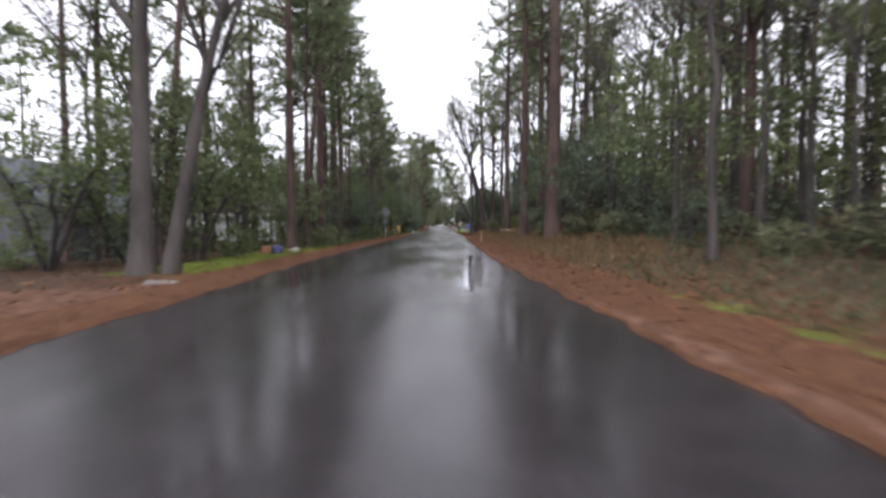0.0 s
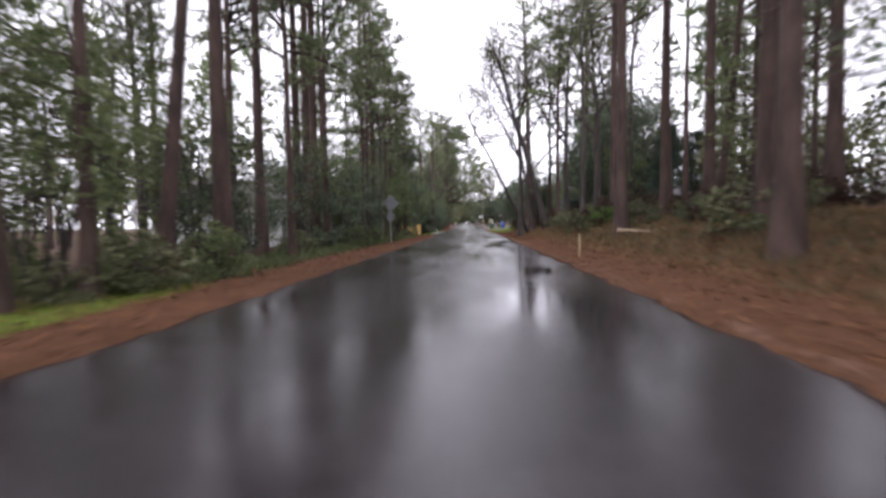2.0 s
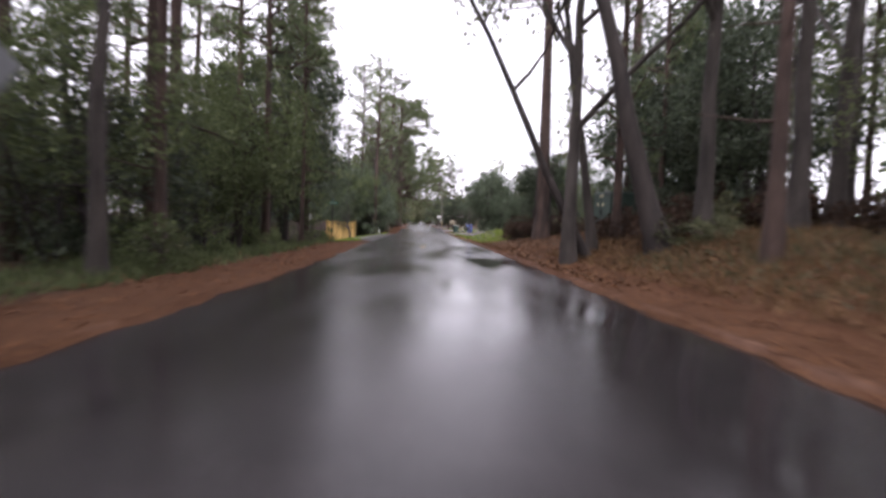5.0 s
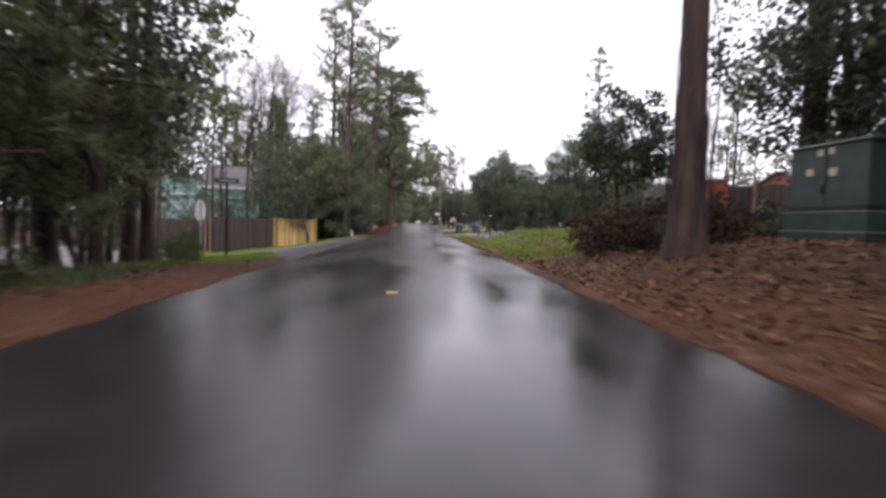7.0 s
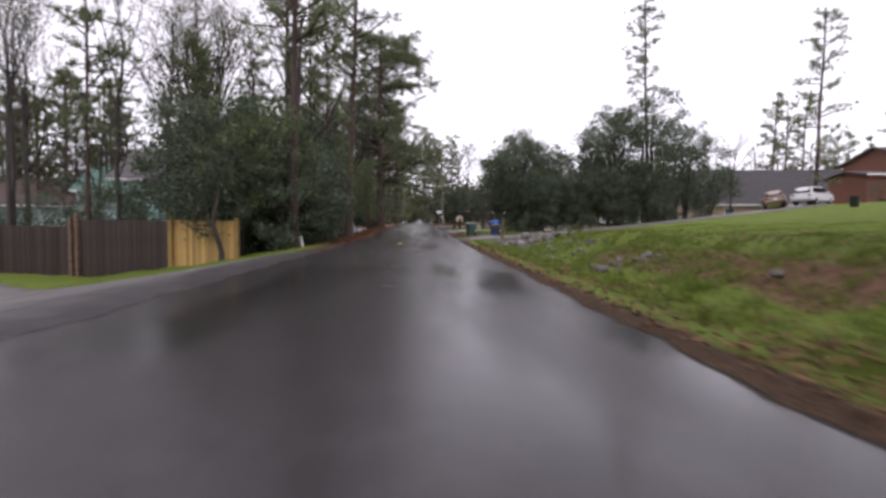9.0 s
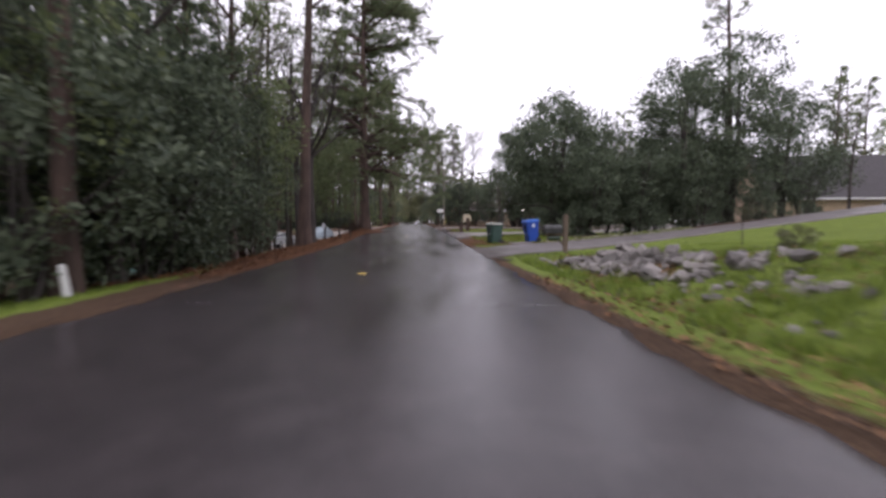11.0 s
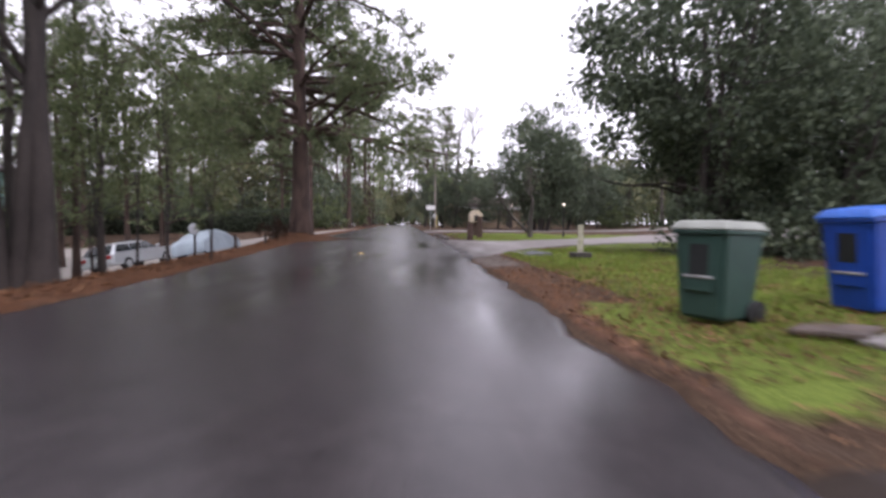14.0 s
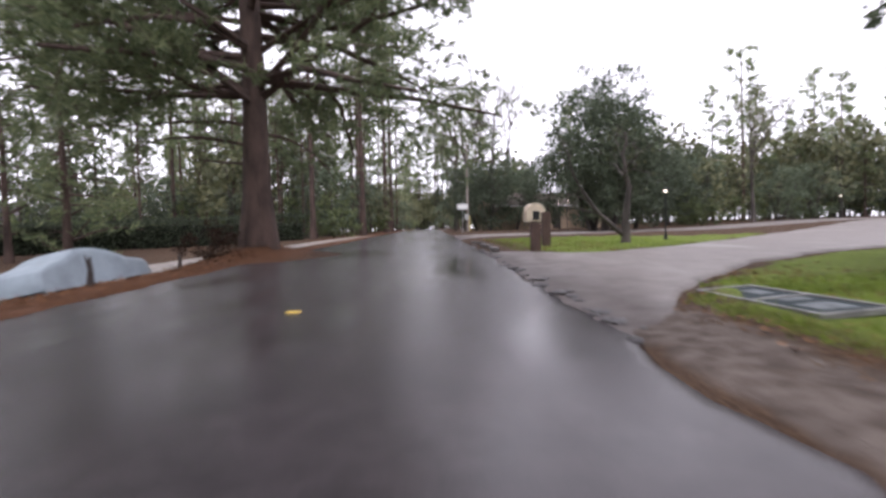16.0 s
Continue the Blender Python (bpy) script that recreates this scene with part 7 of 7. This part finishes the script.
car("station_wagon", "silver station wagon parked on the gravel court", parked(-17.27, 141.56, 262, 4.6), SILVER, 4.6, 1.75, 1.42, "wagon")
car("suv", "white sport utility car parked on the rise", parked(34.6, 127.6, 212, 4.8), CARWHITE, 4.8, 1.9, 1.75, "suv")
car("suv", "tan-brown sport utility car parked on the rise", parked(31.4, 128.4, 240, 4.6), CARBROWN, 4.6, 1.85, 1.7, "suv")

# car under a pale blue-grey fitted cover
cl, cw = 4.15, 1.75
us, vs_ = np.linspace(0, 1, 60), np.linspace(-1, 1, 34)
U, V = np.meshgrid(us, vs_, indexing="ij")
top = np.interp(U, [0, 0.03, 0.12, 0.26, 0.40, 0.52, 0.66, 0.80, 0.93, 0.98, 1.0], [0.52, 0.64, 0.72, 0.80, 1.08, 1.2, 1.18, 0.94, 0.84, 0.74, 0.52])
top = (top + np.interp(np.clip(U + 0.03, 0, 1), us, top[:, 0]) + np.interp(np.clip(U - 0.03, 0, 1), us, top[:, 0])) / 3
cabin = np.clip((top - 0.88) / 0.45, 0, 1)
wide = cw / 2 * (1 - 0.10 * (2 * np.abs(U - 0.5)) ** 4)
edge = np.abs(V)
Yc = np.sign(V) * wide * np.where(edge < 0.72, edge / 0.72 * (0.97 - 0.26 * cabin * (edge < 2)), 0.97 - 0.26 * cabin + (edge - 0.72) / 0.28 * (0.05 + 0.26 * cabin))
Zc = np.where(edge < 0.72, top - 0.05 * (edge / 0.72) ** 4, np.maximum(0.14, top - 0.05 - np.clip((edge - 0.72) / 0.28, 0, 1) ** 0.85 * (top - 0.19)))
fold = 0.010 * np.sin(U * 61 + 3 * V) * (edge > 0.7) + 0.008 * np.sin(U * 23 + V * 9)
Xc = (U - 0.5) * cl
P = np.stack([Xc, Yc + np.sign(V) * fold, Zc], -1)
P[0, :, 2] = np.minimum(P[0, :, 2], 0.2)
P[-1, :, 2] = np.minimum(P[-1, :, 2], 0.2)
idx = np.arange(P.shape[0] * P.shape[1]).reshape(P.shape[:2])
fc = np.stack([idx[:-1, :-1], idx[1:, :-1], idx[1:, 1:], idx[:-1, 1:]], -1).reshape(-1, 4)
cov = empty("covered_car", parked(-13.25, 141.0, 268, 0.0))
child("cover", mesh_of("cover", P.reshape(-1, 3), fc, mat("pale_blue_car_cover", (0.30, 0.36, 0.40), 0.6, vary=0.08, scale=2, bump=0.3, bump_scale=8), True), cov, "pale blue-grey fabric cover")
for s in (-1, 1):
    for wx in (-1.35, 1.3):
        part("wheel", rod((wx, s * 0.6, 0.3), (wx, s * 0.78, 0.3), 0.3, 18), RUBBER, cov)
tagged(cov, "car under a pale blue-grey fabric cover", "car", "parked cars")

# clipped hedge behind the court
hr = np.random.default_rng(17)
hn = 15000
t = hr.uniform(size=hn)
hx, hy = -52 + 36.5 * t, 158 + 14 * t
n2 = np.array([-14, 36.5]) / math.hypot(14, 36.5)
across = hr.uniform(-0.7, 0.7, hn)
hz = hr.uniform(0.05, 2.1, hn) + 0.12 * np.sin(t * 60)
face = hr.uniform(size=hn) < 0.6
across = np.where(face, -0.7 + hr.normal(size=hn) * 0.06, across)
hz = np.where(face, hz, 2.1 + hr.normal(size=hn) * 0.07)
c = np.stack([hx + n2[0] * across, hy + n2[1] * across, land(hx, hy) + hz], 1)
v, f = leaves(c, unit(hr.normal(size=(hn, 3)) + np.array([0.2, -0.8, 0.3])), 0.2, hr, 0.7)
hedge = empty("hedge", on_land(-34, 165))
inv = np.array(hedge.matrix_basis.translation)
child("foliage", mesh_of("hedge_leaves", v - inv, f, LEAF_DARK), hedge)
ht = math.degrees(math.atan2(14, 36.5))
# solid dark block behind the leaves, its colour standing in for inner shade
part("core", block((-19.4, -0.6, -1.5), (19.4, 0.6, 1.95), 0.2), mat("hedge_inner_shade", (0.016, 0.02, 0.012), 0.95, vary=0.3), hedge, at=pose(0, 0, 0, 0, 0, ht))
tagged(hedge, "long dark clipped evergreen hedge", "hedge")


# ---- houses ----
def house(label, m, w, d, eave, ridge, wall_m, roof_m, along="x", boards=0, windows=(), doors=(), trim=None, low=-1.2):
    """A gabled house: walls, roof slabs with overhang, fascia, framed windows and doors."""
    root = empty("house", m)
    t = 0.2
    for lo, hi in (((0, 0, low), (w, t, eave)), ((0, d - t, low), (w, d, eave)), ((0, t, low), (t, d - t, eave)), ((w - t, t, low), (w, d - t, eave))):
        part("wall", block(lo, hi), wall_m, root)
    o = 0.45
    rise = ridge - eave
    if along == "x":
        for s in (0, 1):
            y0, y1 = (-o, d / 2) if s == 0 else (d / 2, d + o)
            drop = rise * o / (d / 2)
            pts = [(y0, eave - drop if s == 0 else ridge), (y1, ridge if s == 0 else eave - drop)]
            ol = [pts[0], pts[1], (pts[1][0], pts[1][1] + 0.16), (pts[0][0], pts[0][1] + 0.16)]
            part("roof", prism(ol, -o, w + o), roof_m, root, at=pose(0, 0, 0, 0, 0, 90) @ Matrix.Diagonal((1, -1, 1, 1)))
        for x in (0.0, w - t):
            part("gable", prism([(0, eave), (d, eave), (d / 2, ridge)], x, x + t), wall_m, root, at=pose(0, 0, 0, 0, 0, 90) @ Matrix.Diagonal((1, -1, 1, 1)))
        part("fascia", block((-o, -o - 0.03, eave - rise * o / (d / 2) - 0.02), (w + o, -o, eave - rise * o / (d / 2) + 0.17)), trim or WHITE, root)
    else:
        for s in (0, 1):
            x0, x1 = (-o, w / 2) if s == 0 else (w / 2, w + o)
            drop = rise * o / (w / 2)
            pts = [(x0, eave - drop if s == 0 else ridge), (x1, ridge if s == 0 else eave - drop)]
            ol = [pts[0], pts[1], (pts[1][0], pts[1][1] + 0.16), (pts[0][0], pts[0][1] + 0.16)]
            part("roof", prism(ol, -o, d + o), roof_m, root)
        for y in (0.0, d - t):
            part("gable", prism([(0, eave), (w, eave), (w / 2, ridge)], y, y + t), wall_m, root)
    if boards:
        bm = prism([(0, 0), (0.038, 0), (0.008, boards + 0.012), (0, boards + 0.012)], 0, 1)
        me = bpy.data.meshes.new("siding_board")
        bm.to_mesh(me)
        bm.free()
        me.materials.append(wall_m)
        for k in range(int((eave - low) / boards)):
            child("siding_board", me, root, at=pose(w, 0, low + k * boards) @ Matrix.Diagonal((1, d, 1, 1)))
            child("siding_board", me, root, at=pose(0, 0, low + k * boards, 0, 0, -90) @ Matrix.Diagonal((1, w, 1, 1)))
    for side, u, z, ww, hh in windows:
        at = {"front": pose(u, 0, z), "right": pose(w, u, z, 0, 0, 90)}[side]
        win = part("window", block((-ww / 2, -0.05, 0), (ww / 2, 0.02, hh), 0.005), trim or WHITE, root, "white framed window", at=at)
        for sx in (0, 1):
            for sz in (0, 1):
                part("pane", block((-ww / 2 + 0.07 + sx * (ww / 2 - 0.05), -0.058, 0.07 + sz * (hh / 2 - 0.05)), (-0.02 + sx * (ww / 2 - 0.05), -0.052, hh / 2 - 0.02 + sz * (hh / 2 - 0.05))), PANE, win)
        part("sill", block((-ww / 2 - 0.06, -0.1, -0.06), (ww / 2 + 0.06, 0.0, 0), 0.008), trim or WHITE, win)
    for side, u, z, ww, hh in doors:
        at = {"front": pose(u, 0, z), "right": pose(w, u, z, 0, 0, 90)}[side]
        dr = part("door", block((-ww / 2, -0.04, 0), (ww / 2, 0.02, hh), 0.005), mat("dark_door", (0.06, 0.05, 0.045), 0.5), root, at=at)
        part("door_frame", block((-ww / 2 - 0.09, -0.05, hh), (ww / 2 + 0.09, 0.02, hh + 0.1)), trim or WHITE, dr)
    return tagged(root, label, "house", "houses")


TEAL = mat("teal_siding", (0.30, 0.50, 0.45), 0.7, vary=0.06, scale=3)
ROOF_GREEN = mat("green_metal_roof", (0.15, 0.26, 0.225), 0.4, 0.3, vary=0.12, scale=2, stretch=(6, 0.3, 1))
ROOF_GREY = mat("grey_shingle", (0.10, 0.088, 0.09), 0.85, vary=0.2, scale=5, bump=0.4, bump_scale=10)
ROOF_DARK = mat("dark_wet_shingle", (0.05, 0.045, 0.047), 0.85, vary=0.2, scale=5, bump=0.4, bump_scale=10)
ROOF_BROWN = mat("brown_shingle", (0.085, 0.06, 0.05), 0.85, vary=0.2, scale=5, bump=0.4, bump_scale=10)
WALL_PALE = mat("pale_siding", (0.48, 0.50, 0.49), 0.75, vary=0.08, scale=2)
WALL_TEAL = mat("washed_teal_siding", (0.36, 0.46, 0.44), 0.75, vary=0.08, scale=2)
WALL_BRICK = mat("brown_brick_wall", (0.2, 0.085, 0.056), 0.85, vary=0.2, scale=12, bump=0.3)
WALL_TAN = mat("tan_wall", (0.36, 0.27, 0.19), 0.85, vary=0.12, scale=3)

TEAL_AT = pose(-27.95, 118.63, -1.5, 0, 0, 10.9)
house("gabled house with teal lap siding under the trees", TEAL_AT, 12.5, 9.8, 5.9, 8.4, TEAL, ROOF_GREY, "x", 0.19, [], [], WHITE)
house("low wing with teal lap siding behind the house", TEAL_AT @ pose(3.6, 10.3, 0), 6.1, 9.4, 5.0, 6.2, TEAL, ROOF_GREY, "y", 0.19, [], [], WHITE)
house("low house with a green metal roof", pose(-39.2, 130.5, -2.4, 0, 0, 8), 9.5, 8.5, 6.5, 9.1, WALL_TEAL, ROOF_GREEN, "x", 0, [("front", 2, 1.8, 1.1, 1.4), ("front", 5.5, 1.8, 1.1, 1.4)], [])
house("brown-roofed outbuilding behind the fence", pose(-50, 131, -2.4, 0, 0, 8), 10, 8, 5.0, 7.7, WALL_TEAL, ROOF_BROWN, "x", 0, [("front", 4, 1, 1, 1.2)])
house("pale house among the pines", pose(-26.5, 56, -0.9, 0, 0, 3), 10, 9, 3.4, 5.8, WALL_PALE, ROOF_GREY, "x", 0, [("front", 3, 1.0, 1.1, 1.4), ("right", 4.5, 1.0, 1.1, 1.4)], [("front", 7, 0.1, 1.0, 2.1)])
house("grey outbuilding under the trees", pose(-25, 24, -0.6, 0, 0, -14), 8, 7, 2.4, 4.8, mat("grey_boards", (0.12, 0.122, 0.13), 0.85, vary=0.15, scale=4), mat("blue_grey_roof", (0.10, 0.11, 0.13), 0.6, vary=0.15, scale=3), "y", 0, [("front", 3, 1, 1, 1.1)])
house("brick house with white eaves on the rise", pose(46.4, 129.8, 3.9, 0, 0, -4), 14, 10, 4.7, 6.2, WALL_BRICK, ROOF_GREY, "x", 0, [("front", 2.6, 1.0, 1.0, 1.9), ("front", 7, 1.0, 1.4, 1.6)], [("front", 10, 0.1, 1.0, 2.1)])
house("low brick wing with a white fascia", pose(43.2, 131.4, 3.9, 0, 0, -4), 3.1, 6, 2.9, 3.4, WALL_BRICK, ROOF_GREY, "x", 0)
house("far house with a broad dark shingle roof", pose(36, 152, 1.5, 0, 0, -12), 24, 13, 3.0, 8.2, WALL_TAN, ROOF_DARK, "x", 0, [("front", 4, 1.0, 1.4, 1.3), ("front", 12, 1, 1.4, 1.3)])
house("low tan building with lit porch", pose(2.5, 187, 0.9, 0, 0, 14), 17, 9, 2.8, 4.4, WALL_TAN, ROOF_BROWN, "x", 0, [("front", 4, 0.9, 1.3, 1.3), ("front", 11, 0.9, 1.3, 1.3)], [("front", 7.5, 0.05, 1.0, 2.1)])
house("pale gabled house behind the hedge", pose(-62, 176, -0.8, 0, 0, 20), 14, 10, 3.4, 7.2, WALL_PALE, ROOF_GREY, "y", 0, [("front", 4, 1.0, 1.3, 1.4), ("front", 10, 1, 1.3, 1.4)])
can = empty("trash_can", on_land(27.0, 113.2))
part("body", rod((0, 0, 0), (0, 0, 0.7), 0.26, 14, 0.3), STEEL_DARK, can)
part("rim", rod((0, 0, 0.68), (0, 0, 0.74), 0.32, 14), STEEL_DARK, can)
tagged(can, "black open trash can on the lawn", "trash can")

# ---- ground cover ----
def cover(name, label, category, material, n, seed, area, shape, paved=False):
    """Many small blades, needles or leaves lying or standing on the ground, as one object."""
    rng = np.random.default_rng(seed)
    x, y = area(rng, n)
    keep = ((pave_mask(x, y) < 0.92) | paved) & ((x < left_edge(y) - 0.02) | (x > right_edge(y) + 0.02))
    keep &= ~((np.abs(x - 1.14) < 0.56) & (np.abs(y - 133.2) < 1.5))  # the signboard lies here
    x, y = x[keep], y[keep]
    c = np.stack([x, y, land(x, y)], 1)
    v, f = shape(c, rng)
    tagged(new(name, mesh_of(name, v, f, material)), label, category, kind="stuff")


def by_right(y0, y1, d0, d1, power=1.0):
    def area(rng, n):
        y = rng.uniform(y0, y1, n)
        return right_edge(y) + d0 + (d1 - d0) * rng.uniform(size=n) ** power, y
    return area


def by_left(y0, y1, d0, d1, power=1.0):
    def area(rng, n):
        y = rng.uniform(y0, y1, n)
        return left_edge(y) - d0 - (d1 - d0) * rng.uniform(size=n) ** power, y
    return area


def standing(h, w, lean=0.35):
    def shape(c, rng):
        ways = unit(np.stack([rng.normal(size=len(c)) * lean, rng.normal(size=len(c)) * lean, np.ones(len(c))], 1))
        return blades(c - np.array([0, 0, 0.01]), ways, h * rng.uniform(0.5, 1.3, (len(c), 1)), w, rng)
    return shape


def lying(size, slim, lift=0.02, tilt=0.25):
    def shape(c, rng):
        a = rng.uniform(0, 6.283, len(c))
        ways = unit(np.stack([np.cos(a), np.sin(a), rng.normal(size=len(c)) * tilt], 1))
        s = size * rng.uniform(0.6, 1.4, (len(c), 1))
        side = unit(np.stack([-np.sin(a), np.cos(a), rng.normal(size=len(c)) * tilt], 1)) * s * slim / 2
        o = c + np.array([0, 0, lift]) * rng.uniform(0.4, 1.6, (len(c), 1))
        v = np.stack([o, o + ways * s * 0.5 + side, o + ways * s, o + ways * s * 0.5 - side], 1).reshape(-1, 3)
        return v, np.arange(4 * len(c)).reshape(-1, 4)
    return shape


cover("lawn_grass", "short wet green lawn grass on the bank", "grass", GRASS, 60000, 1, by_right(79, 111.5, 0.9, 9, 1.3), standing(0.085, 0.016))
cover("lawn_grass", "short green grass beside the bins", "grass", GRASS, 26000, 2, by_right(119, 135, 1.3, 6.5), standing(0.08, 0.016))
cover("lawn_grass", "short green grass on the island", "grass", GRASS, 9000, 3, by_right(142, 156, 1.0, 9), standing(0.08, 0.02))
cover("verge_grass", "strip of short grass below the fence", "grass", GRASS, 9000, 4, by_left(95, 103, 0.8, 12), standing(0.08, 0.018))
cover("verge_grass", "grass at the street corner and verge", "grass", GRASS, 9000, 5, by_left(12, 28, 1.3, 4), standing(0.1, 0.018))
cover("dry_grass", "dry straw-coloured grass on the bank", "grass", GRASS_DRY, 30000, 6, by_right(12, 64, 1.3, 6.0), standing(0.32, 0.022, 0.9))
cover("bank_weeds", "low green weeds on the bank", "grass", LEAF_OLIVE, 12000, 7, by_right(26, 58, 1.8, 6), standing(0.22, 0.035, 0.8))
cover("corner_grass", "bright grass at the street corner", "grass", GRASS, 4500, 8, by_left(74, 78.5, 0.7, 5), standing(0.12, 0.018))
cover("pine_straw", "red-brown fallen pine needles on the verge", "ground cover", STRAW, 20000, 11, by_right(0, 74, 0.0, 4.5, 1.3), lying(0.22, 0.085))
cover("pine_straw", "red-brown fallen pine needles on the verge", "ground cover", STRAW, 16000, 12, by_left(0, 74, 0.0, 3.2, 1.2), lying(0.22, 0.085))
cover("pine_straw", "fallen needles under the roadside pines", "ground cover", STRAW, 15000, 13, by_left(103, 150, 0.0, 3.6, 1.2), lying(0.22, 0.085))
cover("fallen_leaves", "pale brown fallen leaves on the bank", "ground cover", LITTER, 15000, 14, by_right(54, 82, 0.2, 8), lying(0.115, 0.6, 0.03, 0.4))
cover("fallen_leaves", "scattered brown leaves on the bank", "ground cover", LITTER, 7000, 15, by_right(8, 54, 0.8, 7), lying(0.10, 0.6, 0.03, 0.4))
cover("fallen_leaves", "scattered leaves on the lawn edge", "ground cover", LITTER, 2200, 16, by_right(80, 104, 0.1, 2.2, 1.5), lying(0.09, 0.6, 0.03, 0.4))
cover("fallen_leaves", "brown leaves on the muddy verge", "ground cover", LITTER, 1200, 17, by_right(119, 136, 0.9, 4), lying(0.06, 0.6, 0.03, 0.4))
cover("fallen_leaves", "leaves under the trees", "ground cover", LITTER, 7000, 18, by_left(2, 74, 1.0, 8), lying(0.10, 0.6, 0.03, 0.4))
def by_driveway(x0, x1, d0, d1, power=1.0):
    def area(rng, n):
        x = rng.uniform(x0, x1, n)
        xs, near, far = PAVED["driveway_right"]
        return x, np.interp(x, xs, far) + d0 + (d1 - d0) * rng.uniform(size=n) ** power
    return area


cover("fallen_leaves", "bleached leaves on the grass above the driveway", "ground cover", LEAF_PALE, 2000, 19, by_driveway(3.2, 14, 0.15, 2.6), lying(0.1, 0.65, 0.03, 0.4))
cover("lawn_grass", "short green grass above the driveway", "grass", GRASS, 16000, 24, by_driveway(3.0, 14, 0.1, 3.4), standing(0.09, 0.02))
cover("fallen_leaves", "wet brown leaves trodden into the driveway", "ground cover", LITTER, 700, 25, by_driveway(-1.2, 9, -6.0, 0.1, 0.8), lying(0.05, 0.6, 0.03, 0.1), True)
cover("fallen_leaves", "brown leaves gathered along the driveway edge", "ground cover", LITTER, 900, 26, by_driveway(-0.6, 9, 0.5, -0.5, 1.4), lying(0.07, 0.6, 0.035, 0.2), True)
cover("bank_weeds", "clumps of coarse weeds in the lawn", "grass", LEAF_OLIVE, 7000, 20, by_right(79, 111, 0.8, 6), standing(0.13, 0.03, 0.7))
cover("fallen_leaves", "brown leaves over the grass by the bins", "ground cover", LITTER, 2400, 21, by_right(119, 137, 0.9, 7, 1.2), lying(0.06, 0.6, 0.03, 0.4))
cover("verge_weeds", "low weeds and brambles on the verge", "grass", LEAF_OLIVE, 9000, 22, by_right(3, 26, 1.5, 7), standing(0.22, 0.035, 0.8))
cover("fallen_leaves", "brown leaves washed against the driveway edge", "ground cover", LITTER, 2200, 23, by_right(118.4, 121.5, 0.0, 5, 1.2), lying(0.06, 0.6, 0.03, 0.4))


def clumped(area, each, spread):
    """Gathers an area's points into tufts."""
    def out(rng, n):
        x, y = area(rng, max(1, n // each))
        x, y = np.repeat(x, each)[:n], np.repeat(y, each)[:n]
        return x + rng.normal(size=len(x)) * spread, y + rng.normal(size=len(x)) * spread
    return out


cover("grass_tufts", "taller tufts of wet grass on the bank", "grass", GRASS, 15000, 31, clumped(by_right(79, 109, 0.9, 5.0), 50, 0.11), standing(0.24, 0.02, 0.5))
cover("grass_tufts", "tufts of grass by the bins and driveway", "grass", GRASS, 5000, 32, clumped(by_right(119, 135, 1.2, 6.5), 50, 0.13), standing(0.16, 0.018, 0.5))
cover("dry_grass", "yellowed grass fraying the lawn edge", "grass", GRASS_DRY, 5000, 33, clumped(by_right(122, 156, 1.0, 5.0), 40, 0.2), standing(0.09, 0.018, 0.6))
cover("fallen_leaves", "red-brown wet leaves over the muddy lawn edge", "ground cover", LITTER, 3400, 27, clumped(by_right(119.5, 127.5, 0.2, 5.0, 1.1), 12, 0.32), lying(0.055, 0.6, 0.03, 0.4))
cover("pine_straw", "fallen needles on the muddy lawn edge", "ground cover", STRAW, 1500, 28, clumped(by_right(119.5, 128, 0.2, 2.6, 1.4), 20, 0.22), lying(0.18, 0.085))
cover("fallen_leaves", "dark wet leaves among the needles under the pines", "ground cover", LITTER, 6000, 29, by_left(103, 150, 0.1, 5.0), lying(0.09, 0.6, 0.03, 0.4))
cover("verge_weeds", "low green undergrowth at the foot of the trees", "grass", LEAF_MID, 12000, 34, clumped(by_left(27, 73, 2.0, 5.5, 1.2), 12, 0.2), standing(0.3, 0.05, 0.7))
cover("fallen_leaves", "brown leaves caught among the riprap", "ground cover", LITTER, 2600, 35, clumped(by_right(103.5, 109.8, 1.9, 4.6), 20, 0.2), lying(0.09, 0.6, 0.06, 0.4))
cover("fallen_leaves", "scattered brown leaves on the grassy bank", "ground cover", LITTER, 2600, 36, clumped(by_right(80, 103, 0.5, 6.0), 12, 0.3), lying(0.08, 0.6, 0.05, 0.4))
